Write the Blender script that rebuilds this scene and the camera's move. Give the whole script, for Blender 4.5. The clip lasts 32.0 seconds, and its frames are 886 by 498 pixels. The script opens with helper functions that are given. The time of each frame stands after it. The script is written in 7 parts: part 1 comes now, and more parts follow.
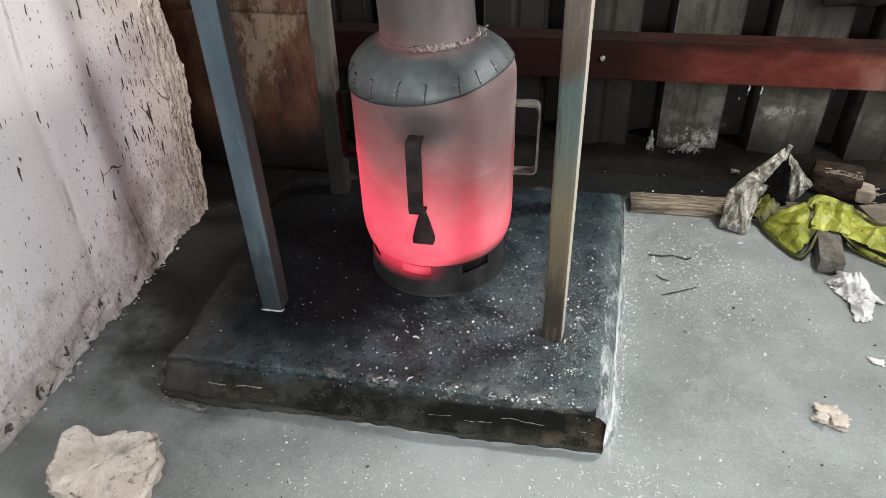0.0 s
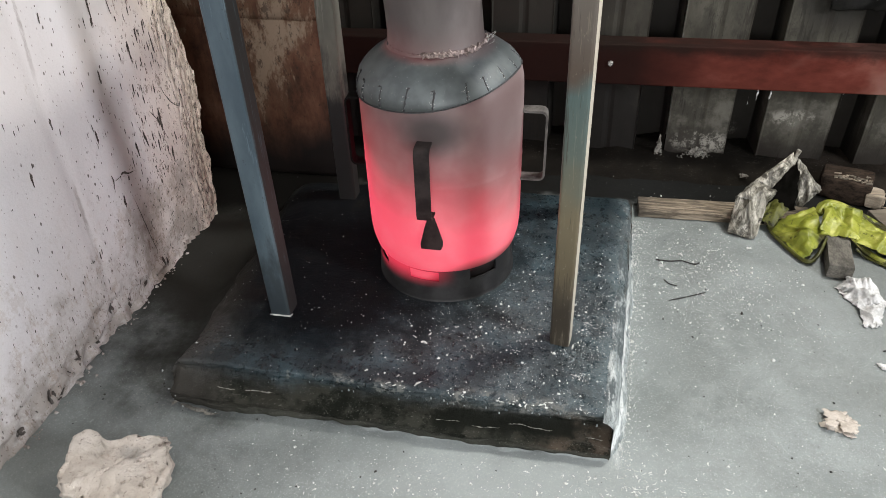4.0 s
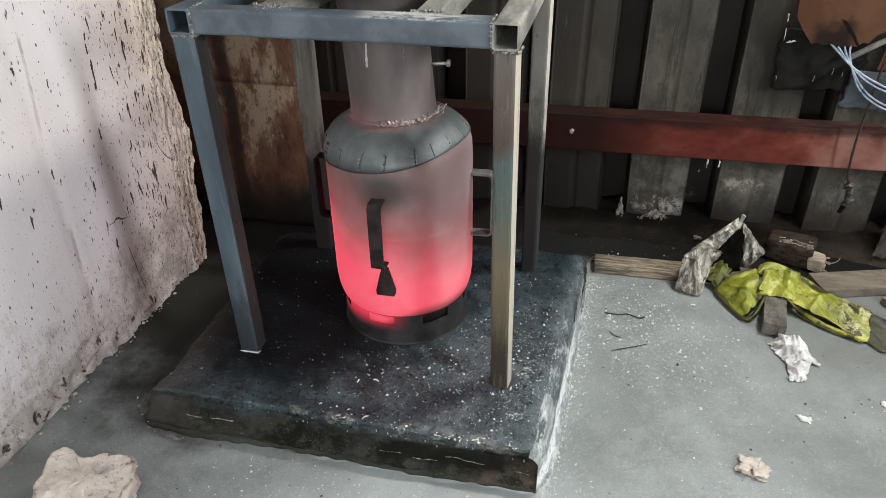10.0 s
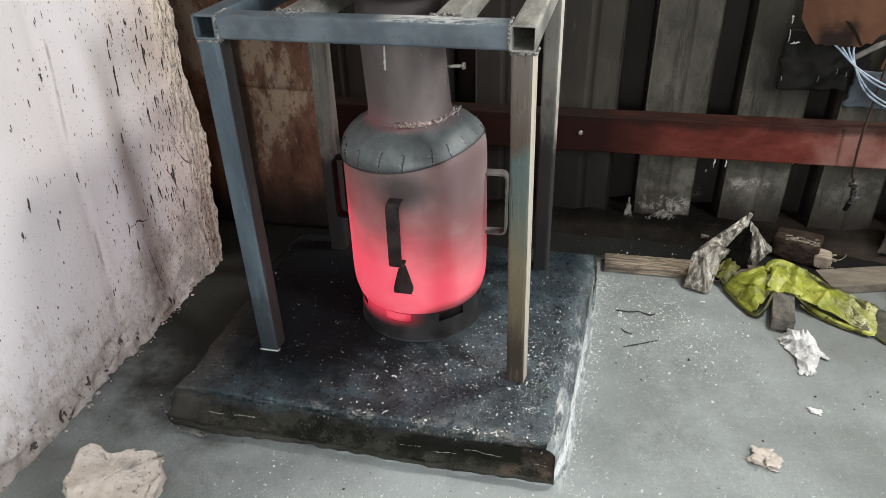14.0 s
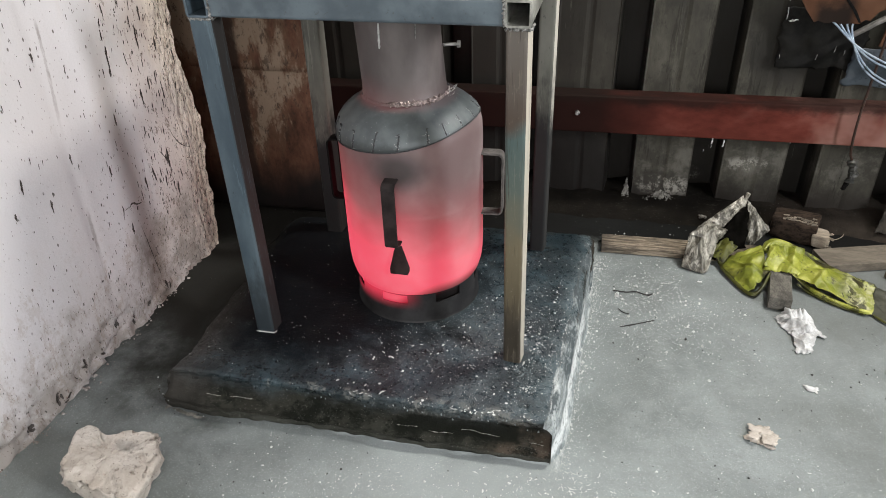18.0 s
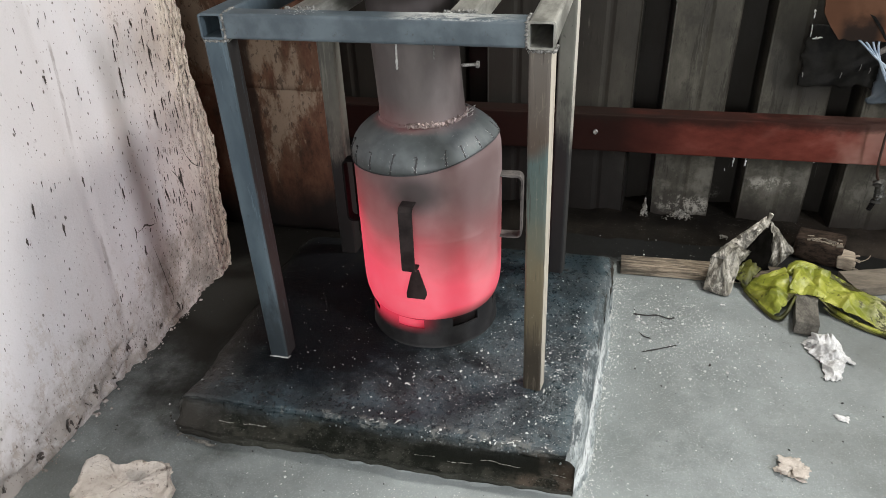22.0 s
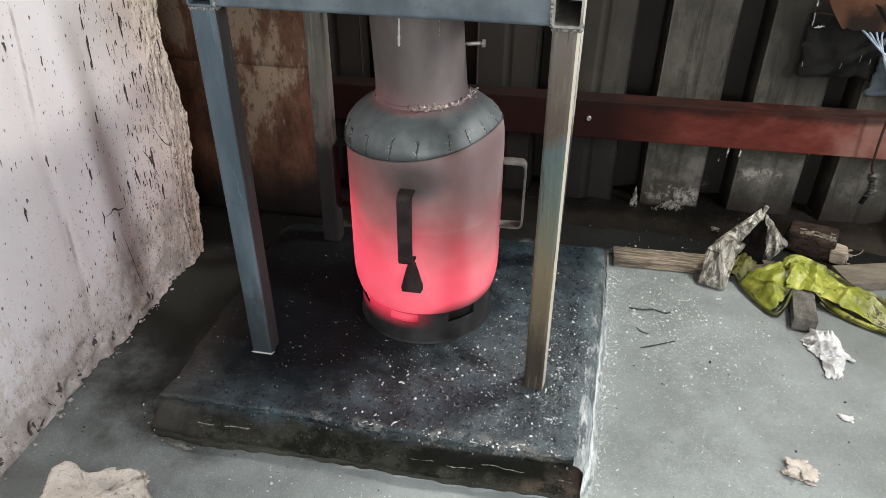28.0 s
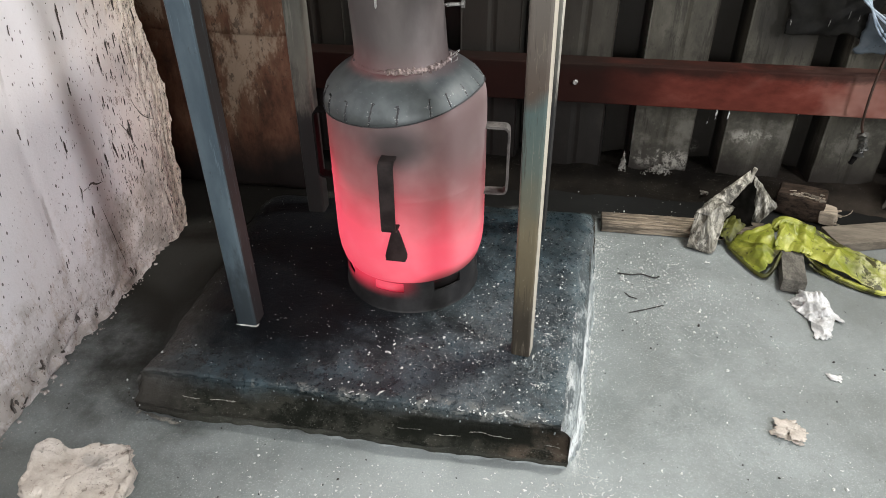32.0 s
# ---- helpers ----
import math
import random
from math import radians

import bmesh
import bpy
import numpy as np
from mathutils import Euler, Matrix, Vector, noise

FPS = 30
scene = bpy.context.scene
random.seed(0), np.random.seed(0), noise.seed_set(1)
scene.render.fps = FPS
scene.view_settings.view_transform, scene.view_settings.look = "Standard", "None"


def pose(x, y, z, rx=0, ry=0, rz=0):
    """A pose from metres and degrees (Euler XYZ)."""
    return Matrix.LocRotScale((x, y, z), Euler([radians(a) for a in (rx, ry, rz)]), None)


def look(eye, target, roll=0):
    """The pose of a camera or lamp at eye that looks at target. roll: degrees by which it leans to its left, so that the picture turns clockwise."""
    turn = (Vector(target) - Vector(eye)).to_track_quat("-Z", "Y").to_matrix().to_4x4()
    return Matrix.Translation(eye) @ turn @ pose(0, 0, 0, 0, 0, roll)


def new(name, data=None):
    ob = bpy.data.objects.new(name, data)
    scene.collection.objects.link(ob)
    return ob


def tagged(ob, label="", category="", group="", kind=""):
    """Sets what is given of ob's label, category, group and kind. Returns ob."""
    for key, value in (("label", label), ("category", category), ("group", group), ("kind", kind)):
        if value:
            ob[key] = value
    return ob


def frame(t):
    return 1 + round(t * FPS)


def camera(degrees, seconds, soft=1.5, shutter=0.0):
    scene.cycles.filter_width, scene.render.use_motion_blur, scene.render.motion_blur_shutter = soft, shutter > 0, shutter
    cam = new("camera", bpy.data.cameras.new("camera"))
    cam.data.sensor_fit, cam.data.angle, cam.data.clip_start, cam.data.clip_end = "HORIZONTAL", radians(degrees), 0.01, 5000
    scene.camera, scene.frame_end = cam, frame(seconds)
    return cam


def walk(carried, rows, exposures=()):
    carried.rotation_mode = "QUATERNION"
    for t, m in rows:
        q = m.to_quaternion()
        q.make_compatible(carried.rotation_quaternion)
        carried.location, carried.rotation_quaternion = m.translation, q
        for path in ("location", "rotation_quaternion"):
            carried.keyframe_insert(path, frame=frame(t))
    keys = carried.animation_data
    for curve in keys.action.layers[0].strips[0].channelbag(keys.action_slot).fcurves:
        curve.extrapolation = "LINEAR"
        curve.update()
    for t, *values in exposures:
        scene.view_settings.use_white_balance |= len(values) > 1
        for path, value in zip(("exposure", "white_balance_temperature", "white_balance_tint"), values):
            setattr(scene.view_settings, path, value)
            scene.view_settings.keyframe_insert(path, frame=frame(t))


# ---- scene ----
cam = camera(63.3, 32.0, 0.3)
PATH = [
    (0, (0.033, 0.072, 1.069), (-0.295, 1.657, -0.106), -1.6),
    (0.5, (0.035, 0.069, 1.074), (-0.31, 1.657, -0.092), -2.1),
    (1, (0.036, 0.071, 1.069), (-0.303, 1.652, -0.109), -2.3),
    (1.5, (0.034, 0.07, 1.071), (-0.308, 1.65, -0.107), -2.4),
    (2, (0.039, 0.07, 1.074), (-0.312, 1.649, -0.103), -2.7),
    (2.5, (0.034, 0.065, 1.069), (-0.31, 1.647, -0.106), -2.3),
    (3, (0.036, 0.073, 1.076), (-0.317, 1.648, -0.104), -2.6),
    (3.5, (0.034, 0.072, 1.076), (-0.316, 1.651, -0.1), -2.1),
    (5.5, (0.055, 0.051, 1.09), (-0.3, 1.649, -0.059), -2.0),
    (6, (0.115, 0.016, 1.113), (-0.246, 1.623, -0.023), -0.3),
    (6.5, (0.156, -0.017, 1.138), (-0.247, 1.622, 0.064), -1.4),
    (7, (0.179, -0.03, 1.144), (-0.255, 1.61, 0.083), -2.9),
    (7.5, (0.195, -0.03, 1.146), (-0.219, 1.626, 0.103), -2.7),
    (8, (0.213, -0.027, 1.151), (-0.201, 1.637, 0.122), -3.5),
    (8.5, (0.198, -0.02, 1.148), (-0.245, 1.645, 0.132), -2.0),
    (9, (0.182, -0.008, 1.139), (-0.265, 1.638, 0.094), -1.3),
    (9.5, (0.174, -0.012, 1.134), (-0.27, 1.609, 0.05), -1.2),
    (10, (0.197, -0.027, 1.152), (-0.214, 1.628, 0.107), -1.1),
    (10.5, (0.209, -0.044, 1.163), (-0.187, 1.625, 0.135), -1.3),
    (11, (0.211, -0.051, 1.162), (-0.162, 1.631, 0.145), -0.7),
    (11.5, (0.191, -0.045, 1.155), (-0.2, 1.622, 0.12), -1.9),
    (12, (0.171, -0.037, 1.138), (-0.192, 1.62, 0.078), -0.7),
    (12.5, (0.168, -0.029, 1.136), (-0.188, 1.632, 0.081), -1.1),
    (13, (0.169, -0.03, 1.142), (-0.202, 1.637, 0.101), -1.6),
    (13.5, (0.172, -0.055, 1.15), (-0.225, 1.611, 0.117), -1.7),
    (15.5, (0.175, -0.087, 1.16), (-0.255, 1.576, 0.135), -1.5),
    (16, (0.173, -0.086, 1.153), (-0.25, 1.572, 0.118), -1.2),
    (16.5, (0.18, -0.083, 1.156), (-0.245, 1.578, 0.127), -2.1),
    (17, (0.184, -0.069, 1.148), (-0.217, 1.576, 0.084), -2.2),
    (17.5, (0.179, -0.07, 1.142), (-0.232, 1.567, 0.069), -2.1),
    (18, (0.179, -0.073, 1.142), (-0.229, 1.571, 0.079), -1.9),
    (18.5, (0.177, -0.07, 1.144), (-0.238, 1.566, 0.072), -1.9),
    (19, (0.178, -0.063, 1.138), (-0.23, 1.564, 0.048), -2.1),
    (19.5, (0.163, -0.043, 1.134), (-0.25, 1.587, 0.051), -1.7),
    (20, (0.165, -0.024, 1.145), (-0.214, 1.649, 0.115), -1.4),
    (20.5, (0.16, -0.025, 1.145), (-0.226, 1.651, 0.124), -1.5),
    (21, (0.164, -0.033, 1.15), (-0.242, 1.65, 0.15), -1.9),
    (21.5, (0.164, -0.03, 1.154), (-0.241, 1.652, 0.151), -1.8),
    (22, (0.152, -0.035, 1.143), (-0.286, 1.622, 0.112), -2.3),
    (22.5, (0.092, 0.011, 1.111), (-0.361, 1.618, 0.011), -2.2),
    (23, (0.033, 0.042, 1.054), (-0.329, 1.641, -0.091), 1.7),
    (23.5, (0.004, 0.063, 1.046), (-0.344, 1.607, -0.176), 1.1),
    (24, (0.015, 0.072, 1.052), (-0.298, 1.64, -0.149), 1.0),
    (24.5, (0.025, 0.072, 1.061), (-0.291, 1.666, -0.104), -0.1),
    (25, (0.029, 0.079, 1.064), (-0.276, 1.672, -0.106), -0.4),
    (25.5, (0.033, 0.082, 1.066), (-0.246, 1.695, -0.083), -0.3),
    (27.5, (0.049, 0.039, 1.108), (-0.27, 1.691, 0.028), -0.2),
    (28, (0.048, 0.032, 1.11), (-0.268, 1.69, 0.038), 0.5),
    (28.5, (0.051, 0.028, 1.109), (-0.273, 1.677, 0.026), 0.0),
    (29, (0.054, 0.029, 1.106), (-0.277, 1.665, 0.004), -0.2),
    (29.5, (0.062, 0.036, 1.097), (-0.239, 1.682, 0.001), 0.3),
    (30, (0.067, 0.041, 1.098), (-0.232, 1.676, -0.015), -0.3),
    (30.5, (0.065, 0.043, 1.097), (-0.225, 1.676, -0.02), -0.1),
    (31, (0.066, 0.046, 1.092), (-0.216, 1.676, -0.032), 0.2),
    (31.5, (0.067, 0.044, 1.092), (-0.225, 1.672, -0.033), -0.4),
    (32, (0.067, 0.046, 1.089), (-0.227, 1.667, -0.045), -0.4),
]
walk(cam, [(t, look(eye, target, roll)) for t, eye, target, roll in PATH], exposures=[(0.0, 0.00), (3.5, -0.01), (6.0, -0.05), (8.0, -0.08), (10.0, -0.09), (11.0, -0.05), (12.0, -0.01), (14.0, -0.10), (16.0, -0.25), (17.0, -0.23), (19.0, -0.06), (20.5, -0.10), (22.0, -0.16), (23.2, -0.20), (24.5, -0.04), (28.0, 0.00), (32.0, 0.01)])

# ---- world, daylight through the door, a window and a gap in the roof, exposure ----
scene.view_settings.exposure = 0.0
world = bpy.data.worlds.new("daylight")
scene.world = world
world.use_nodes = True
wn = world.node_tree
sky = wn.nodes.new("ShaderNodeTexSky")
sky.sky_type, sky.sun_disc, sky.sun_elevation, sky.sun_rotation = "NISHITA", False, radians(50), radians(100)
wn.links.new(sky.outputs[0], wn.nodes["Background"].inputs[0])
wn.nodes["Background"].inputs[1].default_value = 0.08


def opening_light(name, eye, target, width, height, watts, colour):
    lamp = bpy.data.lights.new(name, "AREA")
    lamp.shape, lamp.size, lamp.size_y, lamp.energy, lamp.color = "RECTANGLE", width, height, watts, colour
    ob = new(name, lamp)
    ob.matrix_world = look(eye, target)
    return ob


opening_light("daylight_roof_gap", (1.35, 1.96, 2.57), (-0.3, 1.2, 0.1), 0.52, 0.42, 77, (1.0, 0.965, 0.90))
opening_light("daylight_window", (2.60, -0.20, 1.75), (-0.6, 1.15, 0.5), 0.42, 0.9, 80, (0.955, 0.96, 1.0))
# fill lamp, added in an assumed doorway behind the camera
opening_light("daylight_door", (0.55, -2.2, 1.35), (-0.4, 1.2, 0.4), 1.4, 1.6, 53, (1.0, 0.975, 0.94))




# ---- materials ----
class Nodes:
    """A small builder for one procedural material."""

    def __init__(self, name):
        self.mat = bpy.data.materials.new(name)
        self.mat.use_nodes = True
        self.t = self.mat.node_tree
        self.bsdf = self.t.nodes["Principled BSDF"]
        self.geo = self.t.nodes.new("ShaderNodeNewGeometry")
        self.pos = self.geo.outputs["Position"]
        xyz = self.t.nodes.new("ShaderNodeSeparateXYZ")
        self.link(self.pos, xyz.inputs[0])
        self.x, self.y, self.z = xyz.outputs

    def link(self, a, b):
        self.t.links.new(a, b)

    def put(self, value, socket):
        if isinstance(value, bpy.types.NodeSocket):
            self.link(value, socket)
        else:
            socket.default_value = value

    def scaled(self, s):
        m = self.t.nodes.new("ShaderNodeVectorMath")
        m.operation = "MULTIPLY"
        self.link(self.pos, m.inputs[0])
        m.inputs[1].default_value = s
        return m.outputs[0]

    def noise(self, scale, detail=4, rough=0.55, stretch=None, distort=0.0):
        n = self.t.nodes.new("ShaderNodeTexNoise")
        n.inputs["Scale"].default_value, n.inputs["Detail"].default_value = scale, detail
        n.inputs["Roughness"].default_value, n.inputs["Distortion"].default_value = rough, distort
        self.link(self.scaled(stretch) if stretch else self.pos, n.inputs["Vector"])
        return n.outputs["Fac"]

    def cells(self, scale, stretch=None):
        n = self.t.nodes.new("ShaderNodeTexVoronoi")
        n.inputs["Scale"].default_value = scale
        self.link(self.scaled(stretch) if stretch else self.pos, n.inputs["Vector"])
        return n.outputs["Distance"]

    def island(self):
        return self.geo.outputs["Random Per Island"]

    def ramp(self, fac, *stops):
        r = self.t.nodes.new("ShaderNodeValToRGB")
        e = r.color_ramp.elements
        while len(e) < len(stops):
            e.new(0.5)
        for el, (p, c) in zip(e, stops):
            el.position = p
            el.color = (c, c, c, 1) if isinstance(c, (int, float)) else (*c, 1)
        self.put(fac, r.inputs[0])
        return r.outputs[0]

    def span(self, value, a, b, lo=0.0, hi=1.0):
        m = self.t.nodes.new("ShaderNodeMapRange")
        m.interpolation_type = "SMOOTHSTEP"
        for i, v in enumerate((value, a, b, lo, hi)):
            self.put(v, m.inputs[i])
        return m.outputs[0]

    def math(self, op, a, b=0.0):
        m = self.t.nodes.new("ShaderNodeMath")
        m.operation = op
        self.put(a, m.inputs[0])
        self.put(b, m.inputs[1])
        return m.outputs[0]

    def mix(self, fac, a, b, blend="MIX"):
        m = self.t.nodes.new("ShaderNodeMix")
        m.data_type, m.blend_type = "RGBA", blend
        self.put(fac, m.inputs[0])
        for v, s in ((a, m.inputs[6]), (b, m.inputs[7])):
            self.put((*v, 1) if isinstance(v, tuple) else v, s)
        return m.outputs[2]

    def bump(self, *heights, strength=0.5, distance=0.002):
        last = None
        for h in heights:
            b = self.t.nodes.new("ShaderNodeBump")
            b.inputs["Strength"].default_value, b.inputs["Distance"].default_value = strength, distance
            self.link(h, b.inputs["Height"])
            if last:
                self.link(last, b.inputs["Normal"])
            last = b.outputs[0]
        self.link(last, self.bsdf.inputs["Normal"])

    def done(self, colour, rough=0.6, metal=0.0, spec=0.5):
        self.put((*colour, 1) if isinstance(colour, tuple) else colour, self.bsdf.inputs["Base Color"])
        self.put(rough, self.bsdf.inputs["Roughness"])
        self.put(metal, self.bsdf.inputs["Metallic"])
        self.bsdf.inputs["Specular IOR Level"].default_value = spec
        return self.mat


def simple(name, low, high, scale=20, rough=0.6, metal=0.0, bump=0.3, stretch=None, distance=0.001, spec=0.5):
    n = Nodes(name)
    a, b = n.noise(scale, 5, 0.6, stretch), n.noise(scale * 6, 3, 0.6, stretch)
    c = n.mix(n.span(n.math("ADD", n.math("MULTIPLY", a, 0.65), n.math("MULTIPLY", b, 0.35)), 0.36, 0.64), low, high)
    n.bump(b, a, strength=bump, distance=distance)
    return n.done(c, n.span(a, 0.3, 0.7, rough - 0.1, rough + 0.1), metal, spec)


def edge_x(y):
    """The right edge of the concrete pad."""
    return 0.135 + (y - 0.945) * 0.05


def make_cement():
    n = Nodes("cement_floor")
    big, mid, fine, grain = n.noise(2.2, 3), n.noise(9, 5, 0.6), n.noise(70, 4, 0.65), n.noise(300, 3, 0.7)
    c = n.ramp(big, (0.3, (0.142, 0.162, 0.158)), (0.5, (0.206, 0.233, 0.231)), (0.7, (0.282, 0.314, 0.316)))
    c = n.mix(n.span(n.noise(6, 6, 0.72), 0.40, 0.66, 0.0, 0.5), c, (0.335, 0.375, 0.376))
    c = n.mix(n.span(fine, 0.5, 0.75, 0.0, 0.45), c, (0.20, 0.215, 0.205))
    c = n.mix(n.span(n.cells(95), 0.16, 0.05, 0.0, 0.35), c, (0.55, 0.57, 0.56))
    c = n.mix(n.span(n.cells(160), 0.10, 0.03, 0.0, 0.7), c, (0.66, 0.68, 0.67))
    c = n.mix(n.span(grain, 0.57, 0.66, 0.0, 0.42), c, (0.12, 0.13, 0.12))
    c = n.mix(n.span(grain, 0.43, 0.34, 0.0, 0.42), c, (0.55, 0.58, 0.57))
    c = n.mix(n.span(n.noise(150, 5, 0.8), 0.62, 0.67, 0.0, 0.7), c, (0.60, 0.63, 0.62))
    c = n.mix(n.span(n.noise(48, 5, 0.8, (1.0, 0.5, 1)), 0.64, 0.70, 0.0, 0.5), c, (0.58, 0.61, 0.60))
    c = n.mix(n.span(n.noise(1.7, 5, 0.65, (1, 0.8, 1), 0.6), 0.47, 0.62, 0.0, 0.45), c, (0.135, 0.146, 0.140))
    # dirt to the right, also painted darker to offset the lamp light there
    right_dim = n.span(n.math("ADD", n.x, n.math("MULTIPLY", n.math("SUBTRACT", n.noise(2.6, 5, 0.65), 0.5), 1.1)), 0.48, 0.98, 0.0, 0.66)
    c = n.mix(right_dim, c, (0.130, 0.140, 0.132))
    # soot and coal dust trodden round the pad, shade beside the wall painted in
    dx = n.math("MULTIPLY", n.math("ADD", n.x, 0.70), 1.15)
    dy = n.math("MULTIPLY", n.math("SUBTRACT", n.y, 1.72), 0.85)
    far = n.math("SQRT", n.math("ADD", n.math("MULTIPLY", dx, dx), n.math("MULTIPLY", dy, dy)))
    far = n.math("ADD", far, n.math("MULTIPLY", n.math("SUBTRACT", mid, 0.5), 0.55))
    soot = n.span(far, 0.84, 0.44, 0.0, 0.96)
    c = n.mix(soot, c, (0.030, 0.029, 0.025))
    # near-black up to the sheeting and behind the wall end: soot and painted shade
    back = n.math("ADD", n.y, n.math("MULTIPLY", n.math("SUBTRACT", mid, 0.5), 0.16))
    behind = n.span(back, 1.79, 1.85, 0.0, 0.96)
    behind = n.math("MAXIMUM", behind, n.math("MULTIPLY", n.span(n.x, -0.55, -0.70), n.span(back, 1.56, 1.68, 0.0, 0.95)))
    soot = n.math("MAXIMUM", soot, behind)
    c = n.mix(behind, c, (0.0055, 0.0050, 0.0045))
    # lime dust in front of the pad, widened to brighten the floor's colour
    dx, dy = n.math("SUBTRACT", n.x, 0.02), n.math("MULTIPLY", n.math("SUBTRACT", n.y, 0.72), 1.25)
    swept = n.math("SQRT", n.math("ADD", n.math("MULTIPLY", dx, dx), n.math("MULTIPLY", dy, dy)))
    swept = n.math("ADD", swept, n.math("MULTIPLY", n.math("SUBTRACT", n.noise(5, 6, 0.7), 0.5), 0.6))
    c = n.mix(n.span(swept, 0.62, 0.12, 0.0, 0.5), c, (0.43, 0.475, 0.475))
    # lime smeared along the pad
    off = n.math("SUBTRACT", n.x, n.math("ADD", n.math("MULTIPLY", n.math("SUBTRACT", n.y, 0.945), 0.05), 0.143))
    wide = n.math("ABSOLUTE", n.math("ADD", off, n.math("MULTIPLY", n.math("SUBTRACT", n.noise(12, 5, 0.7), 0.5), 0.035)))
    lime = n.math("MULTIPLY", n.span(wide, 0.016, 0.010), n.span(n.noise(20, 5, 0.75, (1.6, 0.45, 1)), 0.46, 0.53))
    lime = n.math("MULTIPLY", lime, n.math("MULTIPLY", n.span(n.y, 0.90, 0.96), n.span(n.y, 1.72, 1.62)))
    c = n.mix(n.math("MULTIPLY", lime, 0.5), c, (0.60, 0.63, 0.63))
    n.bump(grain, fine, mid, strength=0.4, distance=0.0025)
    n.link(n.span(soot, 0.2, 0.8, 0.45, 0.06), n.bsdf.inputs["Specular IOR Level"])
    return n.done(c, n.math("MAXIMUM", n.span(mid, 0.3, 0.7, 0.45, 0.64), soot), spec=0.45)


def make_pad():
    n = Nodes("sooty_concrete")
    big, mid, fine, grain = n.noise(3.5, 3), n.noise(14, 5, 0.65), n.noise(85, 4, 0.7), n.noise(330, 3, 0.75)
    c = n.ramp(big, (0.32, (0.007, 0.013, 0.016)), (0.55, (0.015, 0.028, 0.035)), (0.75, (0.028, 0.050, 0.062)))
    c = n.mix(n.span(mid, 0.47, 0.72, 0.0, 0.65), c, (0.050, 0.090, 0.110))
    c = n.mix(n.span(fine, 0.57, 0.70, 0.0, 0.55), c, (0.075, 0.095, 0.105))
    c = n.mix(n.span(fine, 0.45, 0.34, 0.0, 0.6), c, (0.004, 0.004, 0.005))
    # ash ground in at the corner trodden most, with glints in its colour
    ash = n.math("MULTIPLY", n.span(n.x, -0.36, 0.06), n.span(n.math("ABSOLUTE", n.math("SUBTRACT", n.y, 1.16)), 0.50, 0.08))
    ash = n.math("MULTIPLY", ash, n.span(n.noise(17, 4, 0.6), 0.40, 0.58, 0.15, 1.0))
    # soot on the stove's fire side, plus painted shade of stove and leg
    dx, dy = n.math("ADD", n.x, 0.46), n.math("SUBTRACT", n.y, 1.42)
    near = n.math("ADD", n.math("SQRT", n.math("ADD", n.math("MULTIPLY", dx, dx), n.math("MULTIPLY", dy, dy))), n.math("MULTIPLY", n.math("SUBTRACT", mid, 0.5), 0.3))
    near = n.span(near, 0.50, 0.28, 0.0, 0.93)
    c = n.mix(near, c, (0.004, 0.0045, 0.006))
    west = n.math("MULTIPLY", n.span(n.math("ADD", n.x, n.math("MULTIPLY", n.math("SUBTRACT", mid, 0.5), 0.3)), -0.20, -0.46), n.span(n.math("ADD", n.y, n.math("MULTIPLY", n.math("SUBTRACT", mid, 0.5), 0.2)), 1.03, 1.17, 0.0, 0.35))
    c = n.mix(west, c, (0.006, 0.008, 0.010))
    c = n.mix(n.math("MULTIPLY", ash, n.span(grain, 0.56, 0.64, 0.0, 0.5)), c, (0.30, 0.36, 0.38))
    worm = n.span(n.noise(95, 4, 0.7, (1.0, 0.75, 1.0), 1.6), 0.585, 0.625)
    c = n.mix(n.math("MULTIPLY", n.math("MULTIPLY", worm, ash), 0.6), c, (0.42, 0.49, 0.51))
    # broad blue-grey sheen painted over the ash
    c = n.mix(n.math("MULTIPLY", ash, n.span(n.noise(5, 4, 0.6), 0.40, 0.60, 0.15, 0.6)), c, (0.095, 0.128, 0.145))
    dull = n.span(n.noise(70, 4, 0.7, (1.0, 0.75, 1.0), 1.0), 0.44, 0.36, 0.0, 0.75)
    c = n.mix(n.math("MULTIPLY", dull, ash), c, (0.008, 0.010, 0.012))
    c = n.mix(n.math("MULTIPLY", n.span(n.cells(190), 0.11, 0.06), n.span(mid, 0.52, 0.62, 0.0, 0.8)), c, (0.40, 0.44, 0.45))
    c = n.mix(n.math("MULTIPLY", n.span(n.noise(60, 6, 0.85, (1.0, 0.6, 1.0), 1.2), 0.655, 0.69), n.span(n.x, -0.55, -0.05, 0.25, 0.9)), c, (0.30, 0.35, 0.37))
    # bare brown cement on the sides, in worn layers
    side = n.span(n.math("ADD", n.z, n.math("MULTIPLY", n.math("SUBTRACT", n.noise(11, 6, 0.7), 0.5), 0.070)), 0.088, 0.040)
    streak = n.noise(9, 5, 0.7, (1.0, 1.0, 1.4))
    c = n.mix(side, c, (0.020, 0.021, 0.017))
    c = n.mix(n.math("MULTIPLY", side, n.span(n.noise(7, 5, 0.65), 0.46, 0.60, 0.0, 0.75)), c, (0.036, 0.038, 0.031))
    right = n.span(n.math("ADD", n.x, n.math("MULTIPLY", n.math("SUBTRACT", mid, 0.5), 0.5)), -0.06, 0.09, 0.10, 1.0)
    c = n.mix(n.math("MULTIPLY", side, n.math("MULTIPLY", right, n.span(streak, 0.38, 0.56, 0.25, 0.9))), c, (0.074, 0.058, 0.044))
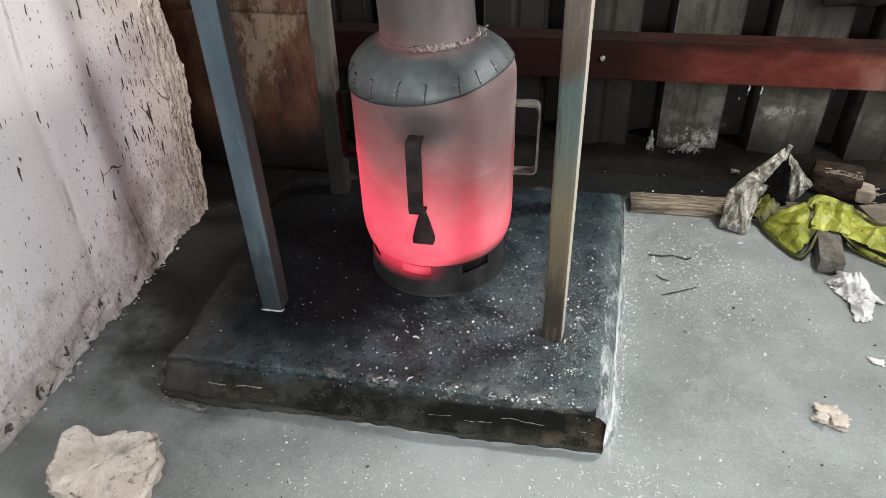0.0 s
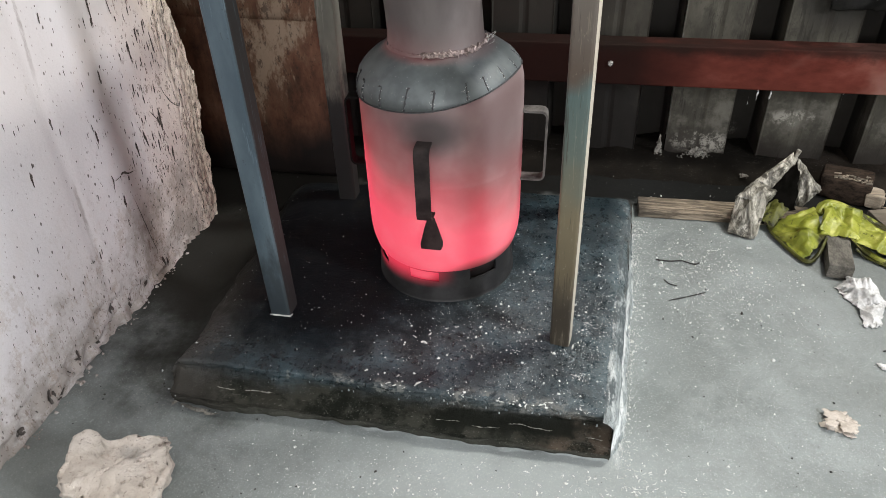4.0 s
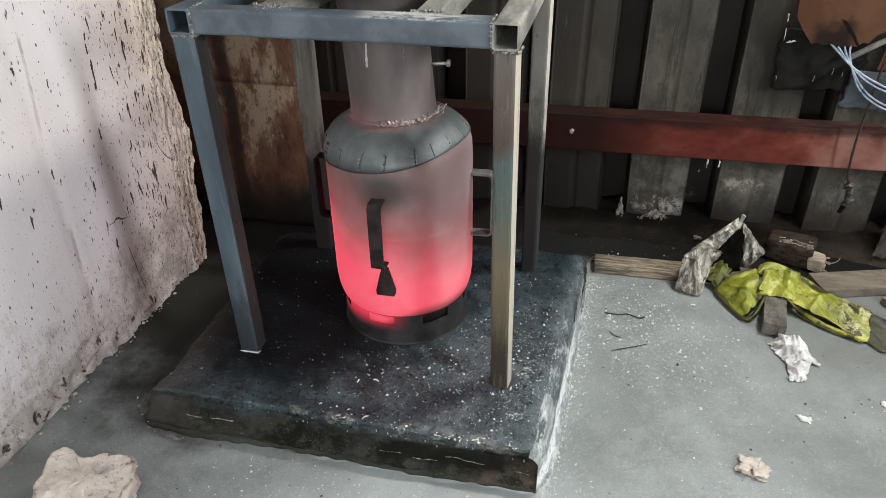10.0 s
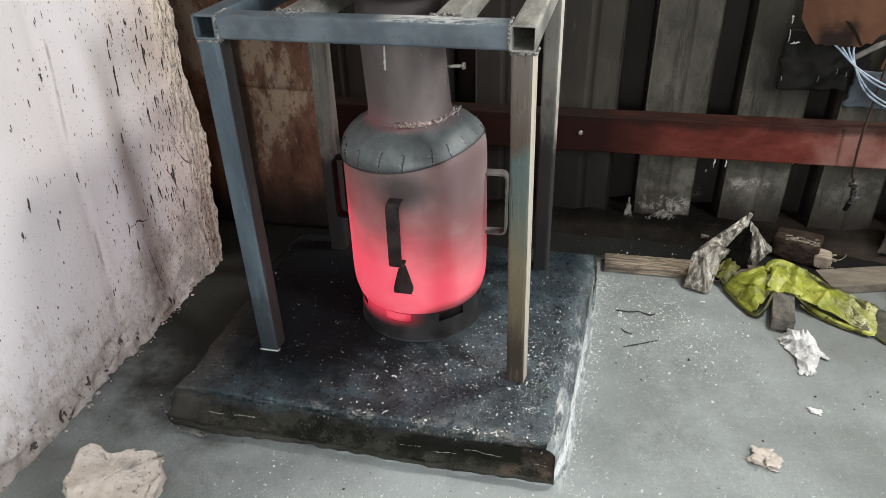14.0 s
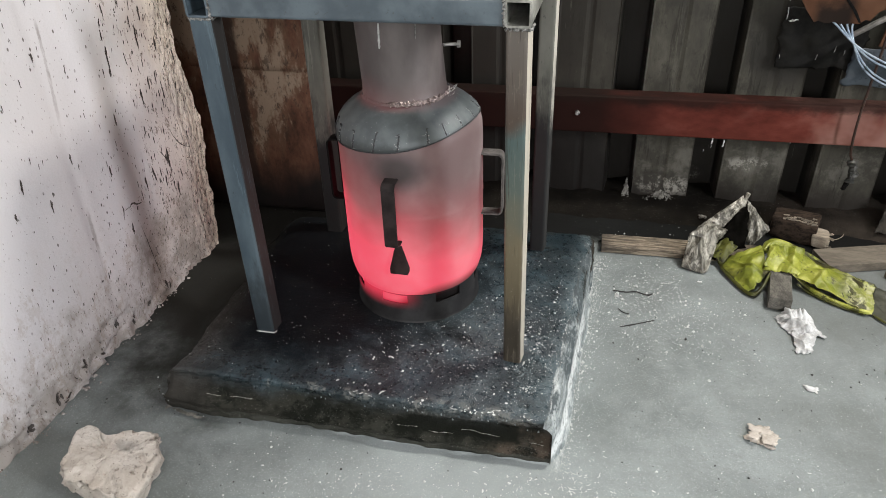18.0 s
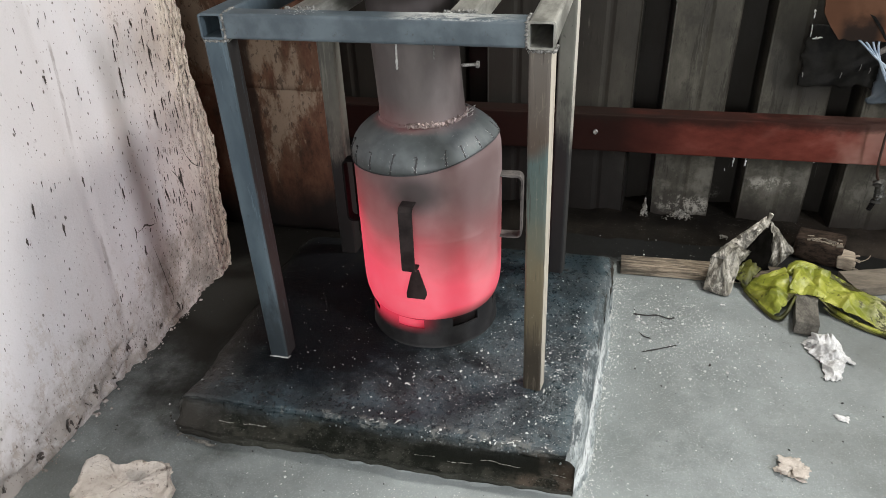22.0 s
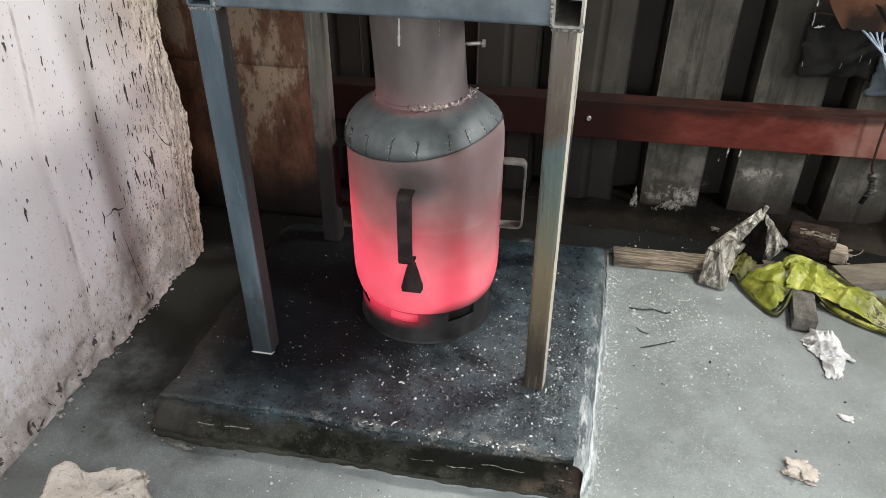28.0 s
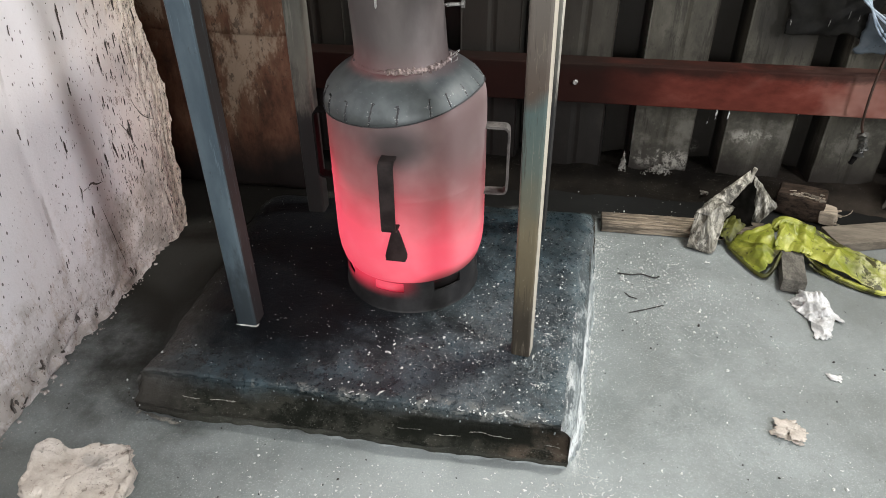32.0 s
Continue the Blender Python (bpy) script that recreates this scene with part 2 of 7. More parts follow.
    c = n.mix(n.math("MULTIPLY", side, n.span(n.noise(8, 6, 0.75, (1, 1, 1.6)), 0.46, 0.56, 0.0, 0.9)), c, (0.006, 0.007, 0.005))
    ledge = n.math("MULTIPLY", n.span(n.math("ADD", n.z, n.math("MULTIPLY", n.math("SUBTRACT", mid, 0.5), 0.02)), 0.026, 0.020), n.span(n.noise(9, 5, 0.7), 0.35, 0.6, 0.2, 0.75))
    c = n.mix(ledge, c, (0.075, 0.077, 0.066))
    c = n.mix(n.math("MULTIPLY", side, n.span(n.noise(26, 6, 0.8, (0.7, 0.7, 2.0)), 0.67, 0.70, 0.0, 0.5)), c, (0.24, 0.23, 0.20))
    layer = n.math("MULTIPLY", n.span(n.noise(34, 6, 0.85, (0.35, 0.35, 6.0), 0.8), 0.58, 0.64), n.span(n.noise(7, 4, 0.7), 0.42, 0.58))
    c = n.mix(n.math("MULTIPLY", side, n.math("MULTIPLY", layer, 0.25)), c, (0.16, 0.155, 0.135))
    c = n.mix(n.math("MULTIPLY", side, n.span(n.noise(200, 4, 0.75), 0.60, 0.66, 0.0, 0.6)), c, (0.15, 0.148, 0.13))
    # shade of the hollow under the lip, painted in black
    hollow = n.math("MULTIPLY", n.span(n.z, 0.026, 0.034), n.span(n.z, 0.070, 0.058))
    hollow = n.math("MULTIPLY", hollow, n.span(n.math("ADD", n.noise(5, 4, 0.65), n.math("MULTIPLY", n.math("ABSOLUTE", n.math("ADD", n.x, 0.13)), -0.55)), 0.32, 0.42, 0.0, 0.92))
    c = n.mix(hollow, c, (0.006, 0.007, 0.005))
    # rubbed pale band inside the right-hand edge
    off = n.math("SUBTRACT", n.x, n.math("ADD", n.math("MULTIPLY", n.math("SUBTRACT", n.y, 0.945), 0.05), 0.132))
    rub = n.math("MULTIPLY", n.span(off, -0.055, -0.012), n.math("MULTIPLY", n.span(n.z, 0.070, 0.082), n.span(n.noise(18, 5, 0.75, (1, 0.5, 1)), 0.38, 0.60, 0.1, 0.45)))
    c = n.mix(rub, c, (0.17, 0.225, 0.245))
    # worn pale lip along the front
    worn = n.math("MULTIPLY", n.span(n.math("ABSOLUTE", n.math("SUBTRACT", n.y, 0.966)), 0.030, 0.008), n.span(n.math("ADD", n.noise(30, 5, 0.8), n.math("MULTIPLY", n.x, 0.16)), 0.49, 0.58))
    worn = n.math("MULTIPLY", worn, n.span(n.z, 0.056, 0.072))
    c = n.mix(n.math("MULTIPLY", worn, 0.65), c, (0.20, 0.205, 0.19))
    # brown floor dirt trodden over the corner by the wall
    dirt = n.math("ADD", n.math("ADD", n.x, n.math("MULTIPLY", n.math("SUBTRACT", n.y, 0.95), 0.10)), n.math("MULTIPLY", n.math("SUBTRACT", n.noise(8, 5, 0.65), 0.5), 0.16))
    c = n.mix(n.math("MULTIPLY", n.span(dirt, -0.565, -0.70, 0.0, 0.8), n.span(n.math("ADD", n.y, n.math("MULTIPLY", n.math("SUBTRACT", mid, 0.5), 0.3)), 1.40, 1.12)), c, (0.048, 0.045, 0.040))
    n.bump(grain, fine, mid, strength=0.6, distance=0.003)
    n.link(n.math("MULTIPLY", n.span(near, 0.2, 0.8, 0.5, 0.12), n.span(side, 0.1, 0.9, 1.0, 0.2)), n.bsdf.inputs["Specular IOR Level"])
    return n.done(c, n.math("MAXIMUM", n.span(fine, 0.3, 0.7, 0.20, 0.46), n.math("MAXIMUM", n.math("MULTIPLY", side, 0.8), n.math("MULTIPLY", near, 0.6))))


def make_plaster():
    n = Nodes("limewashed_plaster")
    big, mid, fine = n.noise(2.0, 3, 0.5, (1, 1, 0.35)), n.noise(8, 5, 0.6, (1, 1, 0.5)), n.noise(60, 4, 0.7)
    c = n.ramp(big, (0.3, (0.535, 0.51, 0.51)), (0.5, (0.61, 0.595, 0.61)), (0.75, (0.67, 0.665, 0.69)))
    c = n.mix(n.span(mid, 0.5, 0.8, 0.0, 0.45), c, (0.55, 0.50, 0.48))
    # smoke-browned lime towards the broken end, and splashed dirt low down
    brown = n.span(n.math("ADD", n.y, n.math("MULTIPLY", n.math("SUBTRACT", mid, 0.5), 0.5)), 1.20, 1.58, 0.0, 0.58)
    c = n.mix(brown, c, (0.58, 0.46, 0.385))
    low = n.math("ADD", n.z, n.math("MULTIPLY", n.math("SUBTRACT", n.noise(11, 5, 0.7), 0.5), 0.42))
    c = n.mix(n.span(low, 0.30, 0.0, 0.0, 0.4), c, (0.38, 0.34, 0.305))
    blot = n.math("MULTIPLY", n.span(n.noise(22, 6, 0.8, (1, 1, 0.6)), 0.53, 0.62), n.span(low, 0.42, 0.10, 0.0, 0.6))
    c = n.mix(blot, c, (0.36, 0.30, 0.25))
    c = n.mix(n.math("MULTIPLY", n.span(fine, 0.56, 0.66), n.span(n.math("ADD", low, n.math("MULTIPLY", n.math("SUBTRACT", 1.6, n.y), 0.35)), 0.32, 0.08, 0.0, 0.8)), c, (0.12, 0.10, 0.085))
    c = n.mix(n.span(n.noise(34, 5, 0.75, (1, 1, 0.3)), 0.64, 0.71, 0.0, 0.4), c, (0.36, 0.31, 0.28))
    foot = n.math("MULTIPLY", n.span(n.math("SUBTRACT", low, n.span(n.y, 1.10, 1.50, 0.0, 0.13)), 0.20, 0.02), n.span(n.noise(9, 5, 0.75), 0.40, 0.56, 0.15, 0.75))
    c = n.mix(foot, c, (0.24, 0.215, 0.19))
    # grey runs that fade out downwards
    for y0, lean, z0, z1, w in ((1.078, 0.095, 0.52, 0.80, 0.0052), (1.121, 0.02, 0.15, 0.385, 0.0075)):
        at = n.math("ABSOLUTE", n.math("SUBTRACT", n.math("SUBTRACT", n.y, y0), n.math("MULTIPLY", n.z, lean)))
        at = n.math("ADD", at, n.math("MULTIPLY", n.math("SUBTRACT", fine, 0.5), 0.008))
        run = n.math("MULTIPLY", n.span(at, w, w * 0.3), n.math("MULTIPLY", n.span(n.z, z0, z0 + 0.6 * (z1 - z0)), n.span(n.z, z1, z1 - 0.03, 0.0, 0.6)))
        run = n.math("MULTIPLY", run, n.span(n.noise(50, 5, 0.8, (1, 1, 0.25)), 0.36, 0.58, 0.25, 1.0))
        c = n.mix(run, c, (0.20, 0.175, 0.16))
    # flaking chalk on the broken end, with dark pits between
    strip = n.span(n.math("ADD", n.y, n.math("MULTIPLY", n.math("SUBTRACT", n.noise(20, 4, 0.6, (1, 1, 0.4)), 0.5), 0.10)), 1.485, 1.545)
    chalk = n.math("MULTIPLY", n.span(n.noise(70, 5, 0.8, (1, 1, 0.35)), 0.40, 0.52, 0.2, 0.85), strip)
    c = n.mix(chalk, c, (0.80, 0.73, 0.65))
    pits = n.math("MULTIPLY", n.span(n.noise(110, 4, 0.75, (1, 1, 0.30)), 0.57, 0.62), n.math("MAXIMUM", strip, n.span(low, 0.22, 0.05, 0.03, 0.8)))
    c = n.mix(n.math("MULTIPLY", pits, 0.8), c, (0.17, 0.12, 0.095))
    # small tarry specks
    speck = n.math("MULTIPLY", n.span(n.cells(48, (1, 1, 0.6)), 0.14, 0.09), n.span(n.noise(7, 4, 0.7), 0.43, 0.52))
    c = n.mix(n.math("MULTIPLY", speck, 0.85), c, (0.07, 0.055, 0.045))
    speck = n.math("MULTIPLY", n.span(n.cells(120, (1, 1, 0.5)), 0.16, 0.10), n.math("MAXIMUM", n.span(n.y, 1.12, 1.42, 0.45, 1.0), n.span(low, 0.35, 0.1, 0.0, 0.8)))
    c = n.mix(n.math("MULTIPLY", speck, n.span(n.noise(16, 4, 0.7), 0.40, 0.50)), c, (0.11, 0.080, 0.062))
    rot = n.math("MULTIPLY", n.span(n.noise(58, 6, 0.82, (1, 1, 0.45)), 0.57, 0.61, 0.0, 0.75), n.span(n.math("ADD", n.y, n.math("MULTIPLY", n.math("SUBTRACT", mid, 0.5), 0.4)), 1.26, 1.46))
    c = n.mix(rot, c, (0.17, 0.125, 0.10))
    n.bump(fine, mid, n.noise(150, 3, 0.7), strength=0.24, distance=0.003)
    return n.done(c, 0.85)


def make_sheeting():
    n = Nodes("sooty_sheet_metal")
    big, mid, fine = n.noise(3.0, 4), n.noise(9, 6, 0.68, (1, 1, 0.38)), n.noise(120, 4, 0.7, (1, 1, 0.5))
    c = n.ramp(mid, (0.32, (0.026, 0.024, 0.019)), (0.52, (0.059, 0.056, 0.044)), (0.70, (0.108, 0.103, 0.083)))
    c = n.mix(n.span(n.noise(24, 5, 0.75, (1, 1, 0.7)), 0.50, 0.68, 0.0, 0.6), c, (0.026, 0.025, 0.020))
    c = n.mix(n.span(fine, 0.60, 0.70, 0.0, 0.5), c, (0.02, 0.018, 0.015))
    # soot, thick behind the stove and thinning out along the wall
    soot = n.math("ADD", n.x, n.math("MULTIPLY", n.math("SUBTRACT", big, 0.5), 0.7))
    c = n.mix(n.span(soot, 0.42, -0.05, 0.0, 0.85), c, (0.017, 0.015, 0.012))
    # ragged soot blown up from the foot, colour also darkened towards the ground
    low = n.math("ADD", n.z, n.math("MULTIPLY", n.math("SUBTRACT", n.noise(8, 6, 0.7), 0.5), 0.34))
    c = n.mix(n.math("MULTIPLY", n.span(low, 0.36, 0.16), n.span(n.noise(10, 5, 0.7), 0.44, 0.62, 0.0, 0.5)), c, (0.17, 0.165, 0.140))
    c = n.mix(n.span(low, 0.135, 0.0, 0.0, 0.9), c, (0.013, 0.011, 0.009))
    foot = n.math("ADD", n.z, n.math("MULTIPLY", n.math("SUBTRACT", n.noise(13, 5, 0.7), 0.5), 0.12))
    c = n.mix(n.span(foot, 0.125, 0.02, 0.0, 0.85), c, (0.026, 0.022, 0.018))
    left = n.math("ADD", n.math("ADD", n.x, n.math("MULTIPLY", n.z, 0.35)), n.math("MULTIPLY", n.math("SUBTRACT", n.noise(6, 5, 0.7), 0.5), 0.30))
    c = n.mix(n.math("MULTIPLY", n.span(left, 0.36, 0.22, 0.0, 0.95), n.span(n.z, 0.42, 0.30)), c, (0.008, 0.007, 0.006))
    # shade of the troughs put into the colour by depth
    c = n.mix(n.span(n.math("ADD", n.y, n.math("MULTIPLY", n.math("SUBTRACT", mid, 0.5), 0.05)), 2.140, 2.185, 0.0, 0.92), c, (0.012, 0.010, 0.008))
    # dark tarry runs down the sheets, and thin scratched ones
    runs = n.span(n.noise(20, 6, 0.8, (1, 1, 0.10)), 0.54, 0.60, 0.0, 0.6)
    c = n.mix(n.math("MULTIPLY", runs, n.span(n.noise(5, 4, 0.6), 0.42, 0.56, 0.0, 1.0)), c, (0.014, 0.012, 0.009))
    c = n.mix(n.math("MULTIPLY", n.span(n.noise(75, 5, 0.8, (1, 1, 0.05)), 0.65, 0.69), n.span(n.noise(6, 3), 0.50, 0.60, 0.0, 0.5)), c, (0.15, 0.14, 0.115))
    # scraped lime low down, in two places
    for px, pz, pr in ((0.385, 0.058, 0.13), (0.62, 0.15, 0.09)):
        dx, dz = n.math("SUBTRACT", n.x, px), n.math("MULTIPLY", n.math("SUBTRACT", n.z, pz), 2.8)
        d = n.math("SQRT", n.math("ADD", n.math("MULTIPLY", dx, dx), n.math("MULTIPLY", dz, dz)))
        c = n.mix(n.math("MULTIPLY", n.span(d, pr, pr * 0.35), n.span(n.noise(30, 6, 0.85, (1, 1, 0.8)), 0.47, 0.58, 0.05, 0.85)), c, (0.34, 0.33, 0.29))
    # soot blown up round the hung rag
    dx, dz = n.math("SUBTRACT", n.x, 0.70), n.math("MULTIPLY", n.math("SUBTRACT", n.z, 0.54), 1.1)
    d = n.math("ADD", n.math("SQRT", n.math("ADD", n.math("MULTIPLY", dx, dx), n.math("MULTIPLY", dz, dz))), n.math("MULTIPLY", n.math("SUBTRACT", big, 0.5), 0.2))
    c = n.mix(n.span(d, 0.22, 0.08, 0.0, 0.85), c, (0.008, 0.007, 0.006))
    n.bump(fine, mid, strength=0.3, distance=0.002)
    return n.done(c, n.span(mid, 0.3, 0.7, 0.55, 0.8), 0.0, 0.3)


def make_rust():
    n = Nodes("rusted_sheet")
    big, mid, fine = n.noise(5.0, 4, 0.6, (1, 1, 0.6)), n.noise(18, 5, 0.7, (1, 1, 0.5)), n.noise(90, 4, 0.75)
    c = n.ramp(mid, (0.3, (0.038, 0.018, 0.011)), (0.5, (0.108, 0.049, 0.029)), (0.72, (0.18, 0.098, 0.063)))
    # cream paint left in two patches, one over the other
    keep = None
    for px, pz, wx, wz in ((-0.83, 0.60, 0.10, 0.13), (-0.84, 0.42, 0.085, 0.12), (-1.1, 0.62, 0.12, 0.14)):
        dx, dz = n.math("DIVIDE", n.math("SUBTRACT", n.x, px), wx), n.math("DIVIDE", n.math("SUBTRACT", n.z, pz), wz)
        d = n.math("SUBTRACT", 1.0, n.math("SQRT", n.math("ADD", n.math("MULTIPLY", dx, dx), n.math("MULTIPLY", dz, dz))))
        keep = d if keep is None else n.math("MAXIMUM", keep, d)
    wide = n.math("MULTIPLY", n.math("SUBTRACT", n.noise(8, 4, 0.6, (1.5, 1, 0.6), 0.6), 0.5), 4.5)
    keep = n.math("ADD", n.math("MULTIPLY", keep, 0.7), wide)
    torn = n.math("ADD", keep, n.math("MULTIPLY", n.math("SUBTRACT", n.noise(40, 6, 0.85, (1, 1, 0.5)), 0.5), 2.6))
    c = n.mix(n.span(keep, -0.5, 0.5, 0.0, 0.5), c, (0.15, 0.105, 0.066))
    c = n.mix(n.span(torn, 0.0, 0.55, 0.0, 0.75), c, (0.30, 0.235, 0.175))
    c = n.mix(n.math("MULTIPLY", n.span(n.noise(46, 5, 0.8, (1, 1, 0.45)), 0.56, 0.60), n.span(keep, -0.9, 0.2, 0.2, 0.65)), c, (0.028, 0.017, 0.012))
    c = n.mix(n.span(fine, 0.62, 0.68, 0.0, 0.7), c, (0.035, 0.022, 0.016))
    # dark seams down both edges
    seam = n.math("ABSOLUTE", n.math("ADD", n.x, 0.925 - 0.0))
    c = n.mix(n.span(n.math("ADD", seam, n.math("MULTIPLY", n.math("SUBTRACT", mid, 0.5), 0.02)), 0.030, 0.012, 0.0, 0.8), c, (0.014, 0.008, 0.006))
    # turned near-black towards the foot, with a ragged edge
    soot = n.math("ADD", n.z, n.math("MULTIPLY", n.math("SUBTRACT", big, 0.5), 0.3))
    c = n.mix(n.span(soot, 0.22, 0.04, 0.0, 0.97), c, (0.006, 0.005, 0.005))
    n.bump(fine, mid, strength=0.5, distance=0.002)
    return n.done(c, 0.7, 0.0, 0.3)


def make_red_oxide():
    n = Nodes("red_oxide_paint")
    big, mid, fine = n.noise(4, 4), n.noise(16, 5, 0.65, (0.5, 1, 1)), n.noise(120, 3, 0.7)
    c = n.ramp(mid, (0.3, (0.070, 0.016, 0.011)), (0.55, (0.125, 0.031, 0.022)), (0.75, (0.175, 0.054, 0.040)))
    c = n.mix(n.span(n.math("ADD", n.math("MULTIPLY", n.x, 0.8), big), 1.05, 1.25, 0.0, 0.7), c, (0.30, 0.17, 0.14))
    soot = n.math("ADD", n.x, n.math("MULTIPLY", n.math("SUBTRACT", big, 0.5), 0.6))
    c = n.mix(n.span(soot, 0.66, 0.06, 0.0, 0.95), c, (0.012, 0.005, 0.004))
    # darker in patches along the upper edge
    up = n.math("ADD", n.z, n.math("MULTIPLY", n.math("SUBTRACT", n.noise(11, 5, 0.7, (0.6, 1, 1)), 0.5), 0.09))
    c = n.mix(n.span(up, 0.345, 0.378, 0.0, 0.8), c, (0.014, 0.009, 0.007))
    n.bump(fine, mid, strength=0.25, distance=0.001)
    return n.done(c, 0.9, spec=0.12)


def make_hot_steel():
    """Bare scaled steel, glowing red where the fire sits."""
    n = Nodes("glowing_steel")
    mid, fine = n.noise(9, 4, 0.5), n.noise(160, 3, 0.6)
    c = n.mix(n.span(mid, 0.35, 0.7), (0.118, 0.101, 0.100), (0.190, 0.168, 0.166))
    level = n.math("ADD", n.z, n.math("MULTIPLY", n.math("SUBTRACT", n.noise(6, 2, 0.4), 0.5), 0.14))
    level = n.math("ADD", level, n.math("MULTIPLY", n.math("ADD", n.x, 0.245), 0.36))
    heat = n.ramp(n.span(level, 0.08, 0.54), (0.0, 0.92), (0.22, 1.0), (0.42, 0.92), (0.58, 0.66), (0.74, 0.30), (1.0, 0.06))
    # the bottom edge is cooled by the foot ring, least on the side of the fire door
    low = n.math("ADD", n.z, n.math("MULTIPLY", n.span(n.x, -0.29, -0.15, -0.8, 0.45), -0.05))
    cool = n.span(low, 0.132, 0.185, 0.0, 1.0)
    heat = n.math("MULTIPLY", heat, cool)
    c = n.mix(n.math("SUBTRACT", 1.0, cool), c, (0.055, 0.046, 0.046))
    # cold steel behind the far air slots, painted black for the shade inside
    c = n.mix(n.math("MULTIPLY", n.span(n.z, 0.170, 0.162), n.span(n.x, -0.27, -0.22)), c, (0.006, 0.004, 0.004))
    # scale burnt dark round the top of the handle
    dx, dz = n.math("SUBTRACT", n.x, -0.232), n.math("SUBTRACT", n.z, 0.492)
    spot = n.math("SQRT", n.math("ADD", n.math("MULTIPLY", dx, dx), n.math("MULTIPLY", n.math("MULTIPLY", dz, dz), 1.6)))
    spot = n.math("MULTIPLY", n.span(n.math("ADD", spot, n.math("MULTIPLY", n.math("SUBTRACT", mid, 0.5), 0.03)), 0.084, 0.020, 0.0, 0.9), n.span(n.y, 1.30, 1.25))
    c = n.mix(spot, c, (0.034, 0.027, 0.027))
    heat = n.math("MULTIPLY", heat, n.math("SUBTRACT", 1.0, spot))
    n.link(n.mix(heat, (0.80, 0.022, 0.034), (1.0, 0.050, 0.118)), n.bsdf.inputs["Emission Color"])
    n.link(n.math("MULTIPLY", heat, 0.91), n.bsdf.inputs["Emission Strength"])
    n.bump(fine, mid, strength=0.15, distance=0.001)
    return n.done(c, n.span(mid, 0.3, 0.7, 0.5, 0.68), 0.0, 0.5)


def make_dull_hot(name, low, high, glow):
    n = Nodes(name)
    mid, fine = n.noise(22, 4, 0.6), n.noise(180, 3, 0.6)
    c = n.mix(n.span(mid, 0.35, 0.68), low, high)
    n.bump(fine, strength=0.25, distance=0.001)
    n.bsdf.inputs["Emission Color"].default_value = (0.55, 0.02, 0.02, 1)
    n.link(n.span(n.z, 0.52, 0.2, 0.0, glow), n.bsdf.inputs["Emission Strength"])
    return n.done(c, 0.75, spec=0.15)


def make_tinted_steel():
    n = Nodes("heat_tinted_steel")
    mid, scr = n.noise(30, 4, 0.65, (1, 1, 0.06)), n.noise(170, 4, 0.7, (1, 1, 0.035))
    fine = n.noise(150, 3, 0.7, (1, 1, 0.12))
    lev = n.math("ADD", n.z, n.math("MULTIPLY", n.math("SUBTRACT", n.noise(7, 3), 0.5), 0.16))
    c = n.ramp(n.span(lev, 0.05, 0.86), (0.06, (0.045, 0.037, 0.027)), (0.17, (0.115, 0.093, 0.056)), (0.42, (0.155, 0.130, 0.080)), (0.55, (0.096, 0.122, 0.106)), (0.80, (0.080, 0.118, 0.114)), (0.86, (0.084, 0.062, 0.048)), (0.98, (0.13, 0.115, 0.10)))
    c = n.mix(n.span(mid, 0.47, 0.68, 0.0, 0.3), c, (0.10, 0.085, 0.06))
    c = n.mix(n.span(scr, 0.57, 0.63, 0.0, 0.6), c, (0.04, 0.033, 0.024))
    c = n.mix(n.span(n.noise(220, 4, 0.75, (1, 1, 0.4)), 0.62, 0.68, 0.0, 0.6), c, (0.24, 0.22, 0.17))
    c = n.mix(n.span(scr, 0.40, 0.34, 0.0, 0.15), c, (0.44, 0.40, 0.30))
    # light from the right painted pale on one side
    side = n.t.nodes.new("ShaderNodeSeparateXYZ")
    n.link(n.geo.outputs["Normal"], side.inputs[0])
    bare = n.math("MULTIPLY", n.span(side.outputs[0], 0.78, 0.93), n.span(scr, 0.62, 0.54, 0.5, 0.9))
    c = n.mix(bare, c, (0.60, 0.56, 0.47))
    n.bump(fine, strength=0.2, distance=0.0006)
    return n.done(c, n.span(mid, 0.3, 0.7, 0.34, 0.5), 0.1)


def make_front_rail_steel():
    n = Nodes("frosted_blue_steel")
    mid, fine = n.noise(12, 5, 0.6), n.noise(110, 4, 0.75)
    c = n.mix(n.span(mid, 0.36, 0.64), (0.066, 0.088, 0.105), (0.115, 0.148, 0.170))
    frost = n.math("MULTIPLY", n.span(n.math("ABSOLUTE", n.math("ADD", n.x, 0.125)), 0.125, 0.05), n.span(n.z, 0.860, 0.863))
    frost = n.math("MULTIPLY", frost, n.span(n.noise(40, 5, 0.8, (0.5, 1, 1)), 0.40, 0.56))
    c = n.mix(n.math("MULTIPLY", frost, 0.85), c, (0.62, 0.64, 0.62))
    c = n.mix(n.math("MULTIPLY", n.span(fine, 0.60, 0.68, 0.0, 0.5), n.span(n.z, 0.86, 0.83, 0.3, 1.0)), c, (0.05, 0.05, 0.045))
    n.bump(fine, strength=0.2, distance=0.0006)
    return n.done(c, n.span(mid, 0.3, 0.7, 0.38, 0.55), 0.12)


